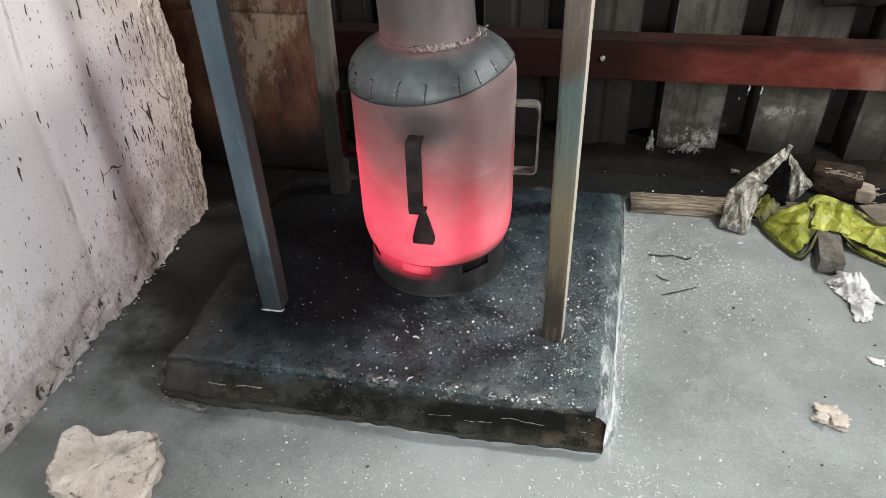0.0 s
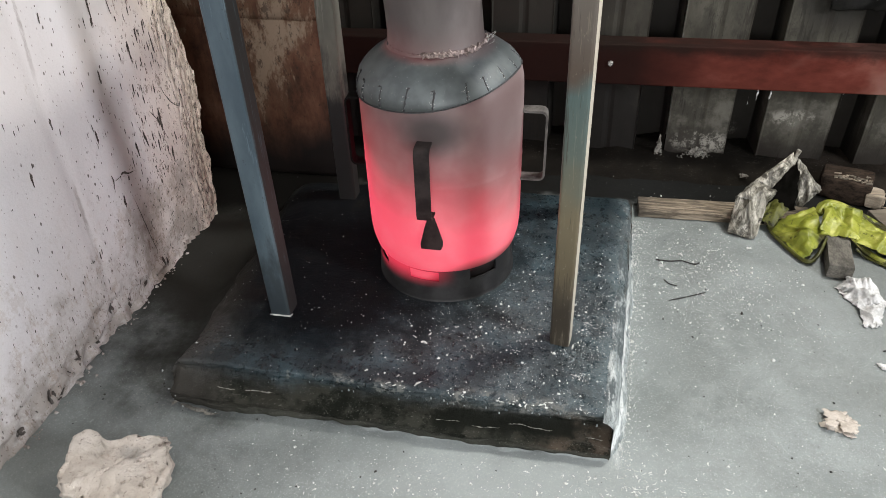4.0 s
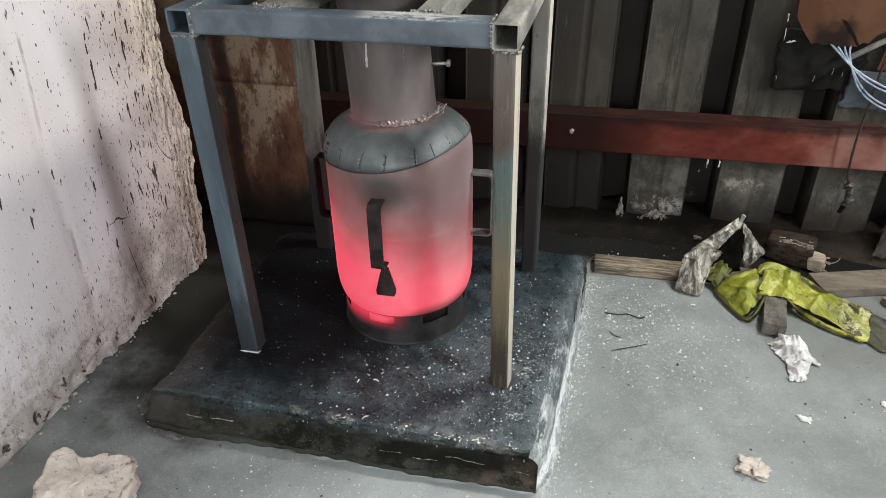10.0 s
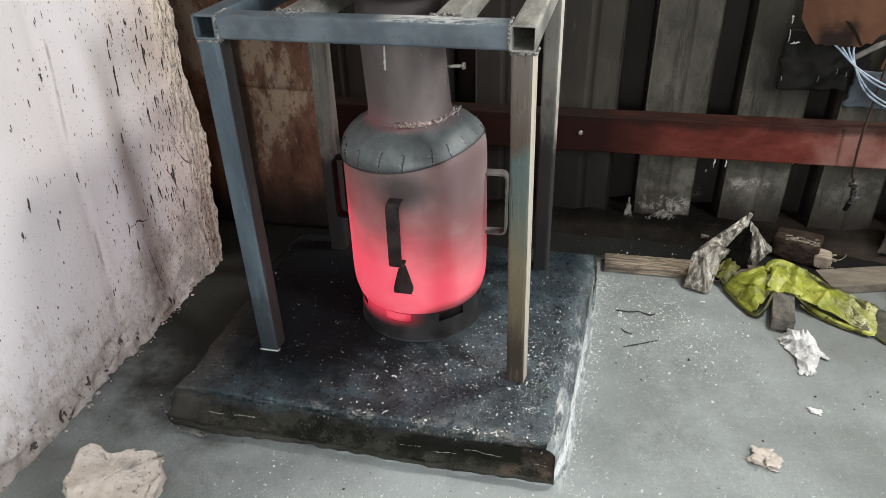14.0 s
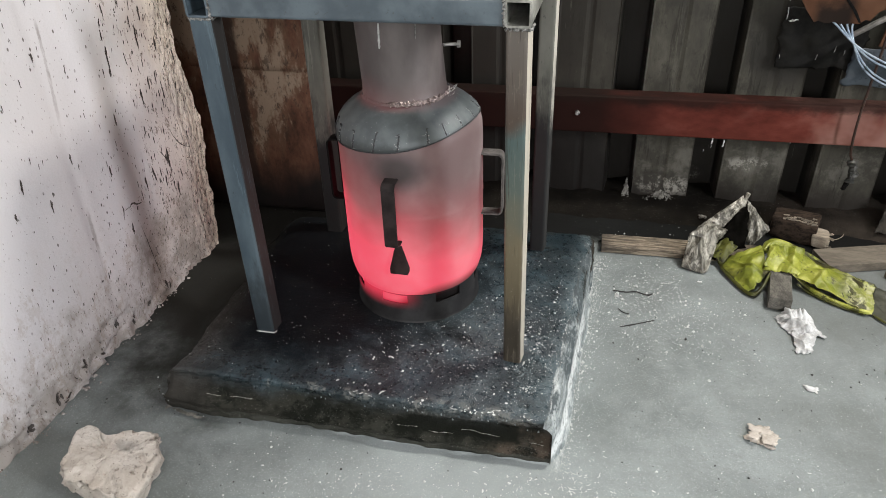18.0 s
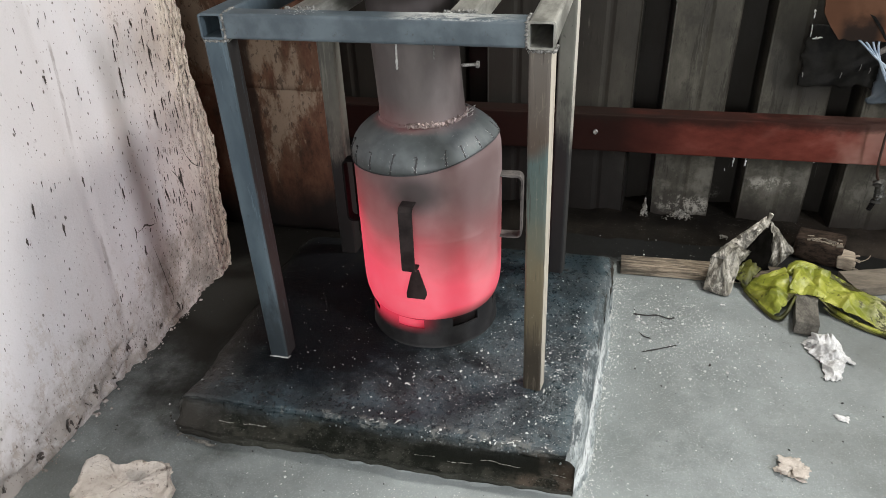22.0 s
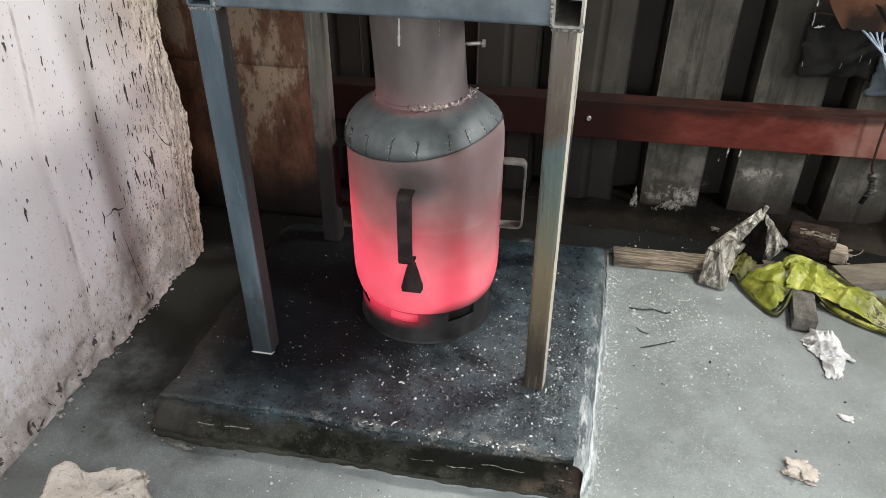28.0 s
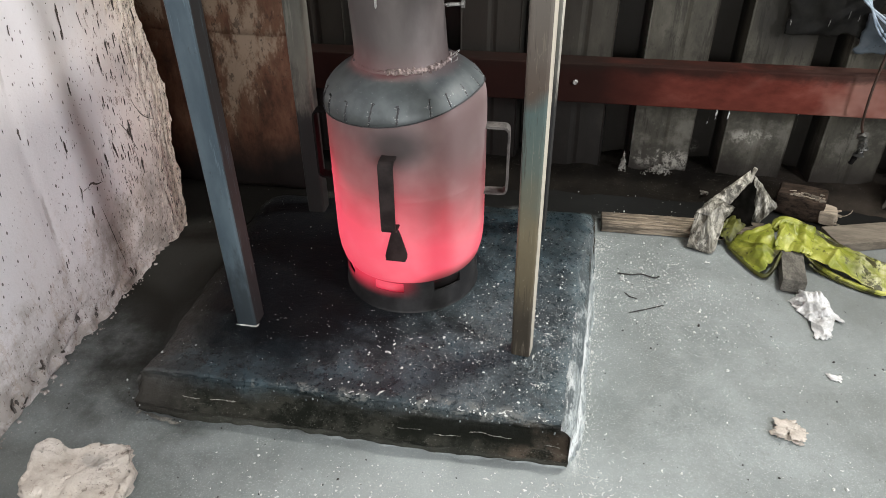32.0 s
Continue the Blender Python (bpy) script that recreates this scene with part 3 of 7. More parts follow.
def make_leg_steel(name, low, high, side_colour, soot, top=0.30):
    n = Nodes(name)
    mid, fine, scr = n.noise(10, 5, 0.6, (1, 1, 0.35)), n.noise(130, 4, 0.75, (1, 1, 0.5)), n.noise(120, 4, 0.75, (1, 1, 0.06))
    c = n.mix(n.span(mid, 0.34, 0.66), low, high)
    c = n.mix(n.span(scr, 0.60, 0.66, 0.0, 0.35), c, tuple(1.7 * k for k in high))
    # side_colour paints the light and shade that falls on the right-hand face
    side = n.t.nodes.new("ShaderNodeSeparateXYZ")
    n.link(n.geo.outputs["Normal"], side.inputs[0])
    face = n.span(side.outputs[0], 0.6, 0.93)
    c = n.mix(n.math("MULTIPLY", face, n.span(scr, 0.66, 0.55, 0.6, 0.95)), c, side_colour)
    # shade at the foot painted in as ragged, sooty tongues
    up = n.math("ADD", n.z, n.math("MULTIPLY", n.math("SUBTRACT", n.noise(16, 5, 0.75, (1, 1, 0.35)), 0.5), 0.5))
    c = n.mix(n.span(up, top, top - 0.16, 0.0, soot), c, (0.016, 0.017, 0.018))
    c = n.mix(n.span(fine, 0.63, 0.69, 0.0, 0.5), c, (0.03, 0.03, 0.03))
    n.bump(fine, mid, strength=0.2, distance=0.0006)
    return n.done(c, n.math("MAXIMUM", n.span(mid, 0.3, 0.7, 0.36, 0.54), n.math("MULTIPLY", face, 0.75)), 0.1, 0.35)


def make_lime():
    n = Nodes("lime_run")
    a, b, g = n.noise(30, 5, 0.75, (1.6, 0.4, 1)), n.noise(120, 4, 0.8, (1.5, 0.35, 1.5)), n.noise(320, 2, 0.7)
    c = n.ramp(a, (0.36, (0.15, 0.175, 0.18)), (0.5, (0.31, 0.35, 0.355)), (0.66, (0.62, 0.66, 0.66)))
    c = n.mix(n.span(b, 0.56, 0.62, 0.0, 0.85), c, (0.10, 0.115, 0.115))
    c = n.mix(n.span(g, 0.60, 0.68, 0.0, 0.7), c, (0.05, 0.055, 0.055))
    # rubbed through to dark cement, more and more towards the wall
    thin = n.math("ADD", n.noise(16, 5, 0.75, (1.6, 0.5, 1.2)), n.math("MULTIPLY", n.math("SUBTRACT", n.y, 1.15), 0.20))
    thin = n.math("ADD", thin, n.span(n.z, 0.035, 0.070, -0.03, 0.08))
    c = n.mix(n.math("MULTIPLY", n.span(thin, 0.49, 0.60, 0.0, 0.95), n.span(n.noise(90, 4, 0.8, (1, 0.5, 1)), 0.60, 0.52, 0.35, 1.0)), c, (0.060, 0.078, 0.086))
    # one thick white dribble along the foot
    wave = n.math("ADD", n.z, n.math("MULTIPLY", n.math("SUBTRACT", n.noise(14, 4, 0.7, (1, 1, 0.2)), 0.5), 0.035))
    thick = n.math("MULTIPLY", n.math("MULTIPLY", n.span(wave, 0.008, 0.016), n.span(wave, 0.046, 0.036)), n.span(n.y, 1.52, 1.30, 0.0, 0.9))
    thick = n.math("MULTIPLY", thick, n.span(b, 0.60, 0.54, 0.25, 1.0))
    c = n.mix(thick, c, (0.74, 0.78, 0.78))
    n.bump(g, b, a, strength=0.8, distance=0.003)
    return n.done(c, 0.75)


LIME = make_lime()
CEMENT, PAD, PLASTER = make_cement(), make_pad(), make_plaster()
SHEETING, RUST, RED = make_sheeting(), make_rust(), make_red_oxide()
HOT, TINTED = make_hot_steel(), make_tinted_steel()
HANDLE = make_dull_hot("hot_bar_steel", (0.012, 0.010, 0.010), (0.032, 0.026, 0.025), 0.012)
# same bar steel, coloured once for shade and once for window light
HANDLE_SHADED = simple("shaded_bar_steel", (0.003, 0.003, 0.003), (0.010, 0.009, 0.009), 40, 0.8, 0, 0.3, spec=0.1)
HANDLE_LIT = simple("lit_bar_steel", (0.055, 0.050, 0.048), (0.15, 0.14, 0.13), 40, 0.6, 0, 0.3)
def make_ring_steel():
    n = Nodes("scaled_ring_steel")
    mid, fine = n.noise(22, 4, 0.6), n.noise(180, 3, 0.6)
    c = n.mix(n.span(mid, 0.35, 0.68), (0.010, 0.010, 0.011), (0.027, 0.027, 0.028))
    n.bump(fine, strength=0.25, distance=0.001)
    # the top of the ring glows where the fire lies against it
    heat = n.math("MULTIPLY", n.span(n.z, 0.118, 0.168), n.span(n.x, -0.19, -0.29))
    heat = n.math("MULTIPLY", heat, n.span(n.x, -0.40, -0.36))
    n.bsdf.inputs["Emission Color"].default_value = (1.0, 0.05, 0.105, 1)
    n.link(n.math("MULTIPLY", heat, 0.75), n.bsdf.inputs["Emission Strength"])
    return n.done(c, 0.6)


RING = make_ring_steel()
def make_cap_steel():
    n = Nodes("blued_cap_steel")
    mid, fine = n.noise(26, 4, 0.55), n.noise(150, 3, 0.65)
    c = n.mix(n.span(mid, 0.34, 0.66), (0.086, 0.100, 0.105), (0.132, 0.150, 0.155))
    # dark rim below, mauve hot scale at the neck
    c = n.mix(n.span(n.math("ADD", n.z, n.math("MULTIPLY", mid, 0.012)), 0.556, 0.538, 0.0, 0.6), c, (0.045, 0.052, 0.050))
    neck = n.math("MULTIPLY", n.span(n.math("ADD", n.z, n.math("MULTIPLY", mid, 0.01)), 0.598, 0.608), n.span(n.x, -0.17, -0.28, 0.35, 1.0))
    c = n.mix(neck, c, (0.19, 0.135, 0.135))
    c = n.mix(n.span(fine, 0.66, 0.72, 0.0, 0.5), c, (0.36, 0.38, 0.38))
    n.bsdf.inputs["Emission Color"].default_value = (0.62, 0.06, 0.07, 1)
    n.link(n.math("MULTIPLY", neck, 0.06), n.bsdf.inputs["Emission Strength"])
    n.bump(fine, mid, strength=0.2, distance=0.001)
    return n.done(c, n.span(mid, 0.3, 0.7, 0.40, 0.52), 0.15)


CAP = make_cap_steel()
def make_flue_steel():
    n = Nodes("flue_steel")
    mid, fine = n.noise(9, 5, 0.55, (1, 1, 0.5)), n.noise(120, 3, 0.6)
    c = n.mix(n.span(mid, 0.36, 0.64), (0.090, 0.077, 0.076), (0.150, 0.132, 0.130))
    n.bump(fine, strength=0.15, distance=0.001)
    # a dull glow at the neck
    n.bsdf.inputs["Emission Color"].default_value = (0.62, 0.06, 0.07, 1)
    n.link(n.math("MULTIPLY", n.span(n.math("ADD", n.z, n.math("MULTIPLY", mid, 0.06)), 0.70, 0.62, 0.0, 0.085), n.span(n.x, -0.14, -0.27, 0.25, 1.0)), n.bsdf.inputs["Emission Strength"])
    return n.done(c, 0.55, 0.1)


FLUE = make_flue_steel()
BEAD = simple("weld_bead", (0.14, 0.11, 0.105), (0.56, 0.46, 0.44), 120, 0.4, 0.5, 0.6)
BEAD_GREY = simple("grey_weld", (0.05, 0.05, 0.048), (0.36, 0.36, 0.34), 170, 0.45, 0.3, 0.8)
SLAG = simple("weld_slag", (0.02, 0.02, 0.022), (0.07, 0.07, 0.075), 120, 0.5, 0.3, 0.6)
SPATTER = simple("weld_spatter", (0.35, 0.36, 0.35), (0.70, 0.71, 0.69), 150, 0.45, 0.2, 0.5)
BLUE = simple("blue_grey_steel", (0.052, 0.074, 0.092), (0.100, 0.134, 0.158), 12, 0.45, 0.15, 0.15, (1, 1, 0.4))
SOOTED = simple("sooted_steel", (0.026, 0.027, 0.025), (0.072, 0.072, 0.065), 14, 0.5, 0.2, 0.2, (1, 1, 0.3))
BLUE_LEG = make_leg_steel("blue_steel_shaded_foot", (0.050, 0.074, 0.094), (0.092, 0.128, 0.152), (0.024, 0.020, 0.017), 0.7)
PALE_LEG = make_leg_steel("pale_steel_lit_side", (0.105, 0.108, 0.092), (0.19, 0.19, 0.165), (0.52, 0.50, 0.44), 0.97, 0.60)
DULL_LEG = make_leg_steel("dull_steel_shaded_foot", (0.075, 0.078, 0.068), (0.140, 0.142, 0.122), (0.17, 0.17, 0.15), 0.95, 0.52)
SCALED = simple("scaled_grey_steel", (0.17, 0.172, 0.152), (0.38, 0.38, 0.345), 18, 0.5, 0.15, 0.3, (1, 0.3, 1))
CRUST = simple("pale_cement_crust", (0.09, 0.087, 0.075), (0.32, 0.31, 0.275), 70, 0.9, 0, 0.5)
BLACK = simple("soot_black", (0.003, 0.003, 0.003), (0.011, 0.0105, 0.010), 30, 0.9, 0, 0.4, spec=0.1)
ZINC = simple("zinc_bolt", (0.35, 0.35, 0.34), (0.55, 0.55, 0.53), 80, 0.35, 0.8)
WOOD = simple("pale_softwood", (0.19, 0.155, 0.115), (0.38, 0.325, 0.25), 9, 0.75, 0, 0.4, (1.0, 14, 14))
WOOD_D = simple("dirty_softwood", (0.100, 0.084, 0.063), (0.185, 0.160, 0.125), 9, 0.85, 0, 0.3, (1.0, 5, 5))
WOOD_Y = simple("weathered_softwood", (0.055, 0.051, 0.043), (0.165, 0.155, 0.132), 16, 0.85, 0, 0.6, (2.5, 1.0, 2.5))
def make_cardboard():
    n = Nodes("brown_cardboard")
    a, b, g = n.noise(7, 4, 0.55), n.noise(60, 4, 0.7, (0.3, 1, 1)), n.noise(200, 3, 0.7)
    c = n.mix(n.span(a, 0.36, 0.64), (0.075, 0.034, 0.018), (0.112, 0.055, 0.031))
    c = n.mix(n.span(b, 0.58, 0.70, 0.0, 0.3), c, (0.05, 0.024, 0.014))
    # charred along the torn lower edge
    low = n.math("ADD", n.z, n.math("MULTIPLY", n.math("SUBTRACT", n.noise(14, 5, 0.65), 0.5), 0.10))
    west = n.span(n.math("ABSOLUTE", n.math("SUBTRACT", n.x, 0.730)), 0.060, 0.030)
    c = n.mix(n.math("MULTIPLY", west, n.span(low, 0.690, 0.645, 0.0, 0.95)), c, (0.012, 0.008, 0.006))
    n.bump(g, b, strength=0.2, distance=0.001)
    return n.done(c, 0.88, spec=0.2)


BOARD = make_cardboard()
def make_mortar():
    n = Nodes("broken_lime_mortar")
    a, b, g = n.noise(14, 5, 0.65), n.noise(75, 5, 0.75), n.noise(260, 3, 0.7)
    c = n.ramp(a, (0.32, (0.47, 0.415, 0.36)), (0.5, (0.60, 0.55, 0.49)), (0.7, (0.72, 0.67, 0.615)))
    c = n.mix(n.span(b, 0.57, 0.66, 0.0, 0.6), c, (0.40, 0.33, 0.27))
    c = n.mix(n.span(n.noise(105, 5, 0.75), 0.61, 0.65, 0.0, 0.85), c, (0.13, 0.10, 0.08))
    c = n.mix(n.math("MULTIPLY", n.span(n.noise(42, 6, 0.8), 0.56, 0.60), n.span(n.noise(9, 4), 0.48, 0.60, 0.0, 0.7)), c, (0.16, 0.13, 0.105))
    dx, dy = n.math("ADD", n.x, 0.680), n.math("MULTIPLY", n.math("SUBTRACT", n.y, 0.745), 1.5)
    d = n.math("ADD", n.math("SQRT", n.math("ADD", n.math("MULTIPLY", dx, dx), n.math("MULTIPLY", dy, dy))), n.math("MULTIPLY", n.math("SUBTRACT", b, 0.5), 0.05))
    c = n.mix(n.span(d, 0.030, 0.010, 0.0, 0.75), c, (0.32, 0.30, 0.275))
    n.bump(g, b, n.noise(40, 5, 0.75), strength=0.8, distance=0.004)
    return n.done(c, 0.92)


STONE = make_mortar()
PAPER = simple("dirty_tissue", (0.40, 0.405, 0.40), (0.74, 0.745, 0.74), 30, 0.85, 0, 0.3)
BARK = simple("cream_paper", (0.40, 0.355, 0.305), (0.62, 0.57, 0.51), 60, 0.85, 0, 0.5)
CHIP = simple("lime_chips", (0.42, 0.44, 0.43), (0.80, 0.82, 0.80), 300, 0.8, 0, 0.2)
DARKCHIP = simple("coal_crumbs", (0.012, 0.012, 0.012), (0.05, 0.048, 0.045), 200, 0.7, 0, 0.3)
TAR = simple("dark_splashes", (0.025, 0.020, 0.018), (0.09, 0.078, 0.07), 120, 0.6, 0, 0.2)
CHALK = simple("flaking_chalk", (0.50, 0.42, 0.35), (0.84, 0.77, 0.69), 70, 0.9, 0, 0.5)
CABLE = simple("rusty_brown_cable", (0.020, 0.009, 0.006), (0.050, 0.022, 0.013), 60, 0.6)
WIRE = simple("pale_blue_wire", (0.18, 0.24, 0.32), (0.40, 0.48, 0.56), 60, 0.4)
CONDUIT = simple("grey_plastic_conduit", (0.14, 0.13, 0.12), (0.27, 0.255, 0.235), 20, 0.5)
CEILING = simple("smoked_ceiling_boards", (0.20, 0.18, 0.16), (0.30, 0.28, 0.25), 5, 0.85)
ROOMWALL = simple("grey_render", (0.42, 0.41, 0.39), (0.55, 0.54, 0.52), 5, 0.9)


def make_soot():
    n = Nodes("soot_and_ash")
    a, b, g = n.noise(9, 5, 0.65), n.noise(60, 5, 0.75), n.noise(300, 3, 0.7)
    c = n.ramp(a, (0.32, (0.007, 0.006, 0.005)), (0.55, (0.0115, 0.010, 0.0078)), (0.72, (0.024, 0.020, 0.016)))
    # brown dust over the soot, further along the wall
    dust = n.span(n.math("ADD", n.x, n.math("MULTIPLY", n.math("SUBTRACT", n.noise(5, 4, 0.65), 0.5), 0.6)), 0.48, 0.95, 0.0, 0.5)
    c = n.mix(n.math("MULTIPLY", dust, n.span(a, 0.34, 0.56, 0.4, 1.0)), c, (0.062, 0.050, 0.040))
    c = n.mix(n.math("MULTIPLY", n.span(b, 0.58, 0.68), n.span(n.noise(6, 3), 0.48, 0.62, 0.0, 0.6)), c, (0.055, 0.050, 0.042))
    c = n.mix(n.math("MULTIPLY", n.span(n.cells(140), 0.13, 0.06), n.span(a, 0.46, 0.58, 0.0, 0.9)), c, (0.30, 0.285, 0.25))
    n.bump(g, b, strength=0.8, distance=0.003)
    return n.done(c, 0.95, spec=0.1)


SOOT = make_soot()


def make_plastic(name, low, mid, high, dirt, scale=17, soil=0.55, relief=0.0012):
    n = Nodes(name)
    a, b = n.noise(scale, 5, 0.65), n.noise(70, 4, 0.7)
    c = n.ramp(a, (0.32, low), (0.5, mid), (0.68, high))
    c = n.mix(n.span(n.noise(26, 5, 0.7), soil, soil + 0.05, 0.0, 0.85), c, dirt)
    n.bump(b, strength=0.4, distance=relief)
    return n.done(c, n.span(a, 0.3, 0.7, 0.34, 0.58), spec=0.4)


def make_yellow():
    n = Nodes("yellow_green_plastic")
    a, b = n.noise(7, 4, 0.6), n.noise(70, 4, 0.7)
    c = n.ramp(n.noise(10, 5, 0.65), (0.34, (0.10, 0.120, 0.012)), (0.48, (0.20, 0.225, 0.026)), (0.57, (0.33, 0.35, 0.060)), (0.68, (0.60, 0.60, 0.19)))
    # olive soot at the end by the bag, pale dust at the other
    at = n.math("ADD", n.x, n.math("MULTIPLY", n.math("SUBTRACT", n.noise(13, 5, 0.7), 0.5), 0.14))
    c = n.mix(n.span(at, 0.575, 0.525, 0.0, 0.85), c, (0.035, 0.038, 0.006))
    c = n.mix(n.math("MULTIPLY", n.span(at, 0.80, 0.86), n.span(n.noise(34, 5, 0.75), 0.42, 0.58, 0.1, 0.8)), c, (0.50, 0.49, 0.30))
    # ragged dirt rubbed into the hollows
    c = n.mix(n.span(n.noise(7, 6, 0.72, (1, 1, 1), 0.8), 0.54, 0.565, 0.0, 0.9), c, (0.030, 0.030, 0.008))
    c = n.mix(n.span(n.noise(26, 6, 0.8), 0.60, 0.63, 0.0, 0.7), c, (0.024, 0.022, 0.007))
    c = n.mix(n.span(n.noise(60, 5, 0.8), 0.63, 0.67, 0.0, 0.6), c, (0.55, 0.54, 0.28))
    # soot stains, two of them large
    for px, py, wx, wy in ((0.872, 1.694, 0.017, 0.019), (0.796, 1.748, 0.032, 0.014), (0.640, 1.650, 0.020, 0.030)):
        dx, dy = n.math("DIVIDE", n.math("SUBTRACT", n.x, px), wx), n.math("DIVIDE", n.math("SUBTRACT", n.y, py), wy)
        d = n.math("ADD", n.math("SQRT", n.math("ADD", n.math("MULTIPLY", dx, dx), n.math("MULTIPLY", dy, dy))), n.math("MULTIPLY", n.math("SUBTRACT", n.noise(60, 4, 0.7), 0.5), 1.0))
        c = n.mix(n.span(d, 1.05, 0.75, 0.0, 0.92), c, (0.026, 0.022, 0.007))
    n.bump(b, n.noise(38, 5, 0.7, (1, 1, 1), 1.0), strength=0.6, distance=0.0022)
    return n.done(c, n.span(a, 0.3, 0.7, 0.34, 0.52), spec=0.4)


YELLOW = make_yellow()
YELLOW_EDGE = make_plastic("bright_yellow_plastic", (0.16, 0.18, 0.02), (0.36, 0.38, 0.06), (0.60, 0.61, 0.20), (0.035, 0.036, 0.01), 30, 0.52)
def make_bag_plastic():
    n = Nodes("dusty_grey_plastic")
    a, b = n.noise(10, 5, 0.65), n.noise(45, 5, 0.75, (1.0, 0.5, 0.5), 1.2)
    # dark creases and pale highlights painted in by noise
    c = n.ramp(n.noise(24, 5, 0.72, (1.3, 0.6, 0.6), 1.4), (0.35, (0.028, 0.025, 0.019)), (0.46, (0.11, 0.104, 0.085)), (0.54, (0.27, 0.26, 0.22)), (0.64, (0.52, 0.50, 0.44)))
    c = n.mix(n.span(b, 0.56, 0.61, 0.0, 0.8), c, (0.022, 0.019, 0.014))
    c = n.mix(n.span(n.noise(18, 5, 0.7), 0.57, 0.63, 0.0, 0.8), c, (0.018, 0.016, 0.012))
    n.bump(b, n.noise(30, 4, 0.7, (1.3, 0.5, 0.5), 1.6), strength=0.8, distance=0.0026)
    return n.done(c, n.span(a, 0.3, 0.7, 0.30, 0.52), spec=0.45)


GREYBAG = make_bag_plastic()


# ---- mesh helpers ----
def mesh_of(name, verts, faces, material, smooth=False):
    me = bpy.data.meshes.new(name)
    me.from_pydata([tuple(v) for v in verts], [], faces)
    me.materials.append(material)
    me.polygons.foreach_set("use_smooth", [smooth] * len(me.polygons))
    me.update()
    return me


def bm_mesh(name, bm, material, smooth=False):
    bmesh.ops.recalc_face_normals(bm, faces=bm.faces)
    me = bpy.data.meshes.new(name)
    bm.to_mesh(me)
    bm.free()
    me.materials.append(material)
    me.polygons.foreach_set("use_smooth", [smooth] * len(me.polygons))
    return me


def part(name, bm, material, parent, label="", smooth=False):
    me = bm if isinstance(bm, bpy.types.Mesh) else bm_mesh(name, bm, material, smooth)
    ob = new(name, me)
    ob.parent = parent
    ob.matrix_parent_inverse = parent.matrix_basis.inverted()
    return tagged(ob, label)


def thing(name, at, label, category, group="", kind=""):
    ob = new(name)
    ob.empty_display_size = 0.05
    ob.matrix_basis = Matrix.Translation(at)
    return tagged(ob, label, category, group, kind)


def solo(name, me, label, category, group="", kind=""):
    return tagged(new(name, me), label, category, group, kind)


def wob(p, scale, amp, seed=0.0):
    return noise.noise(Vector((p[0] * scale + seed, p[1] * scale + seed * 1.7, p[2] * scale - seed))) * amp


def box_bm(lo, hi, bevel=0.002, seg=2, wobble=0.0, cuts=0, seed=0.0):
    bm = bmesh.new()
    bmesh.ops.create_cube(bm, size=1)
    for v in bm.verts:
        for i in range(3):
            v.co[i] = lo[i] if v.co[i] < 0 else hi[i]
    if bevel:
        bmesh.ops.bevel(bm, geom=bm.edges[:], offset=bevel, segments=seg, affect="EDGES", profile=0.6)
    if cuts:
        long = [e for e in bm.edges if e.calc_length() > 0.02]
        bmesh.ops.subdivide_edges(bm, edges=long, cuts=cuts, use_grid_fill=True)
    if wobble:
        for v in bm.verts:
            v.co += Vector([wob(v.co, 22, wobble, seed + 3.1 * i) for i in range(3)])
    return bm


def turned(m, bm):
    bm.transform(m)
    return bm


def ring_points(r, n, z, cx=0.0, cy=0.0):
    return [(cx + r * math.cos(2 * math.pi * i / n), cy + r * math.sin(2 * math.pi * i / n), z) for i in range(n)]


def lathe(name, profile, material, centre=(0, 0, 0), n=96, closed=False, top=None):
    """A turned form from (radius, z) pairs; top moves the upper end sideways for a lean."""
    verts, faces = [], []
    z0, z1 = profile[0][1], max(p[1] for p in profile)
    for r, z in profile:
        k = (z - z0) / (z1 - z0) if top else 0
        ox, oy = (top[0] * k, top[1] * k) if top else (0, 0)
        verts += ring_points(r, n, z, ox, oy)
    rows = len(profile)
    for a in range(rows if closed else rows - 1):
        b = (a + 1) % rows
        for i in range(n):
            j = (i + 1) % n
            faces.append((a * n + i, a * n + j, b * n + j, b * n + i))
    return mesh_of(name, [Vector(v) + Vector(centre) for v in verts], faces, material, True)


def tube_bm(a, b, size, wall=0.004, corner=0.006):
    """A hollow square tube from a to b along one axis, with rounded outer corners and open ends."""
    a, b = Vector(a), Vector(b)
    d = (b - a).normalized()
    u = Vector((0, 0, 1)) if abs(d.z) < 0.9 else Vector((0, 1, 0))
    w = d.cross(u)
    h = size / 2

    def loop(k, r):
        out = []
        for q in range(4):
            base = math.pi / 2 * q
            cx, cy = (k - r) * (1 if q in (0, 3) else -1), (k - r) * (1 if q in (0, 1) else -1)
            for s in range(4):
                t = base + math.pi / 2 * s / 3
                out.append((cx + r * math.cos(t), cy + r * math.sin(t)))
        return out

    bm = bmesh.new()
    rings = []
    for k, r in ((h, corner), (h - wall, max(corner - wall, 0.0015))):
        for end in (a, b):
            rings.append([bm.verts.new(end + w * x + u * y) for x, y in loop(k, r)])
    n = len(rings[0])
    for p, q in ((0, 1), (3, 2), (0, 2), (1, 3)):
        for i in range(n):
            j = (i + 1) % n
            bm.faces.new((rings[p][i], rings[p][j], rings[q][j], rings[q][i]))
    return bm


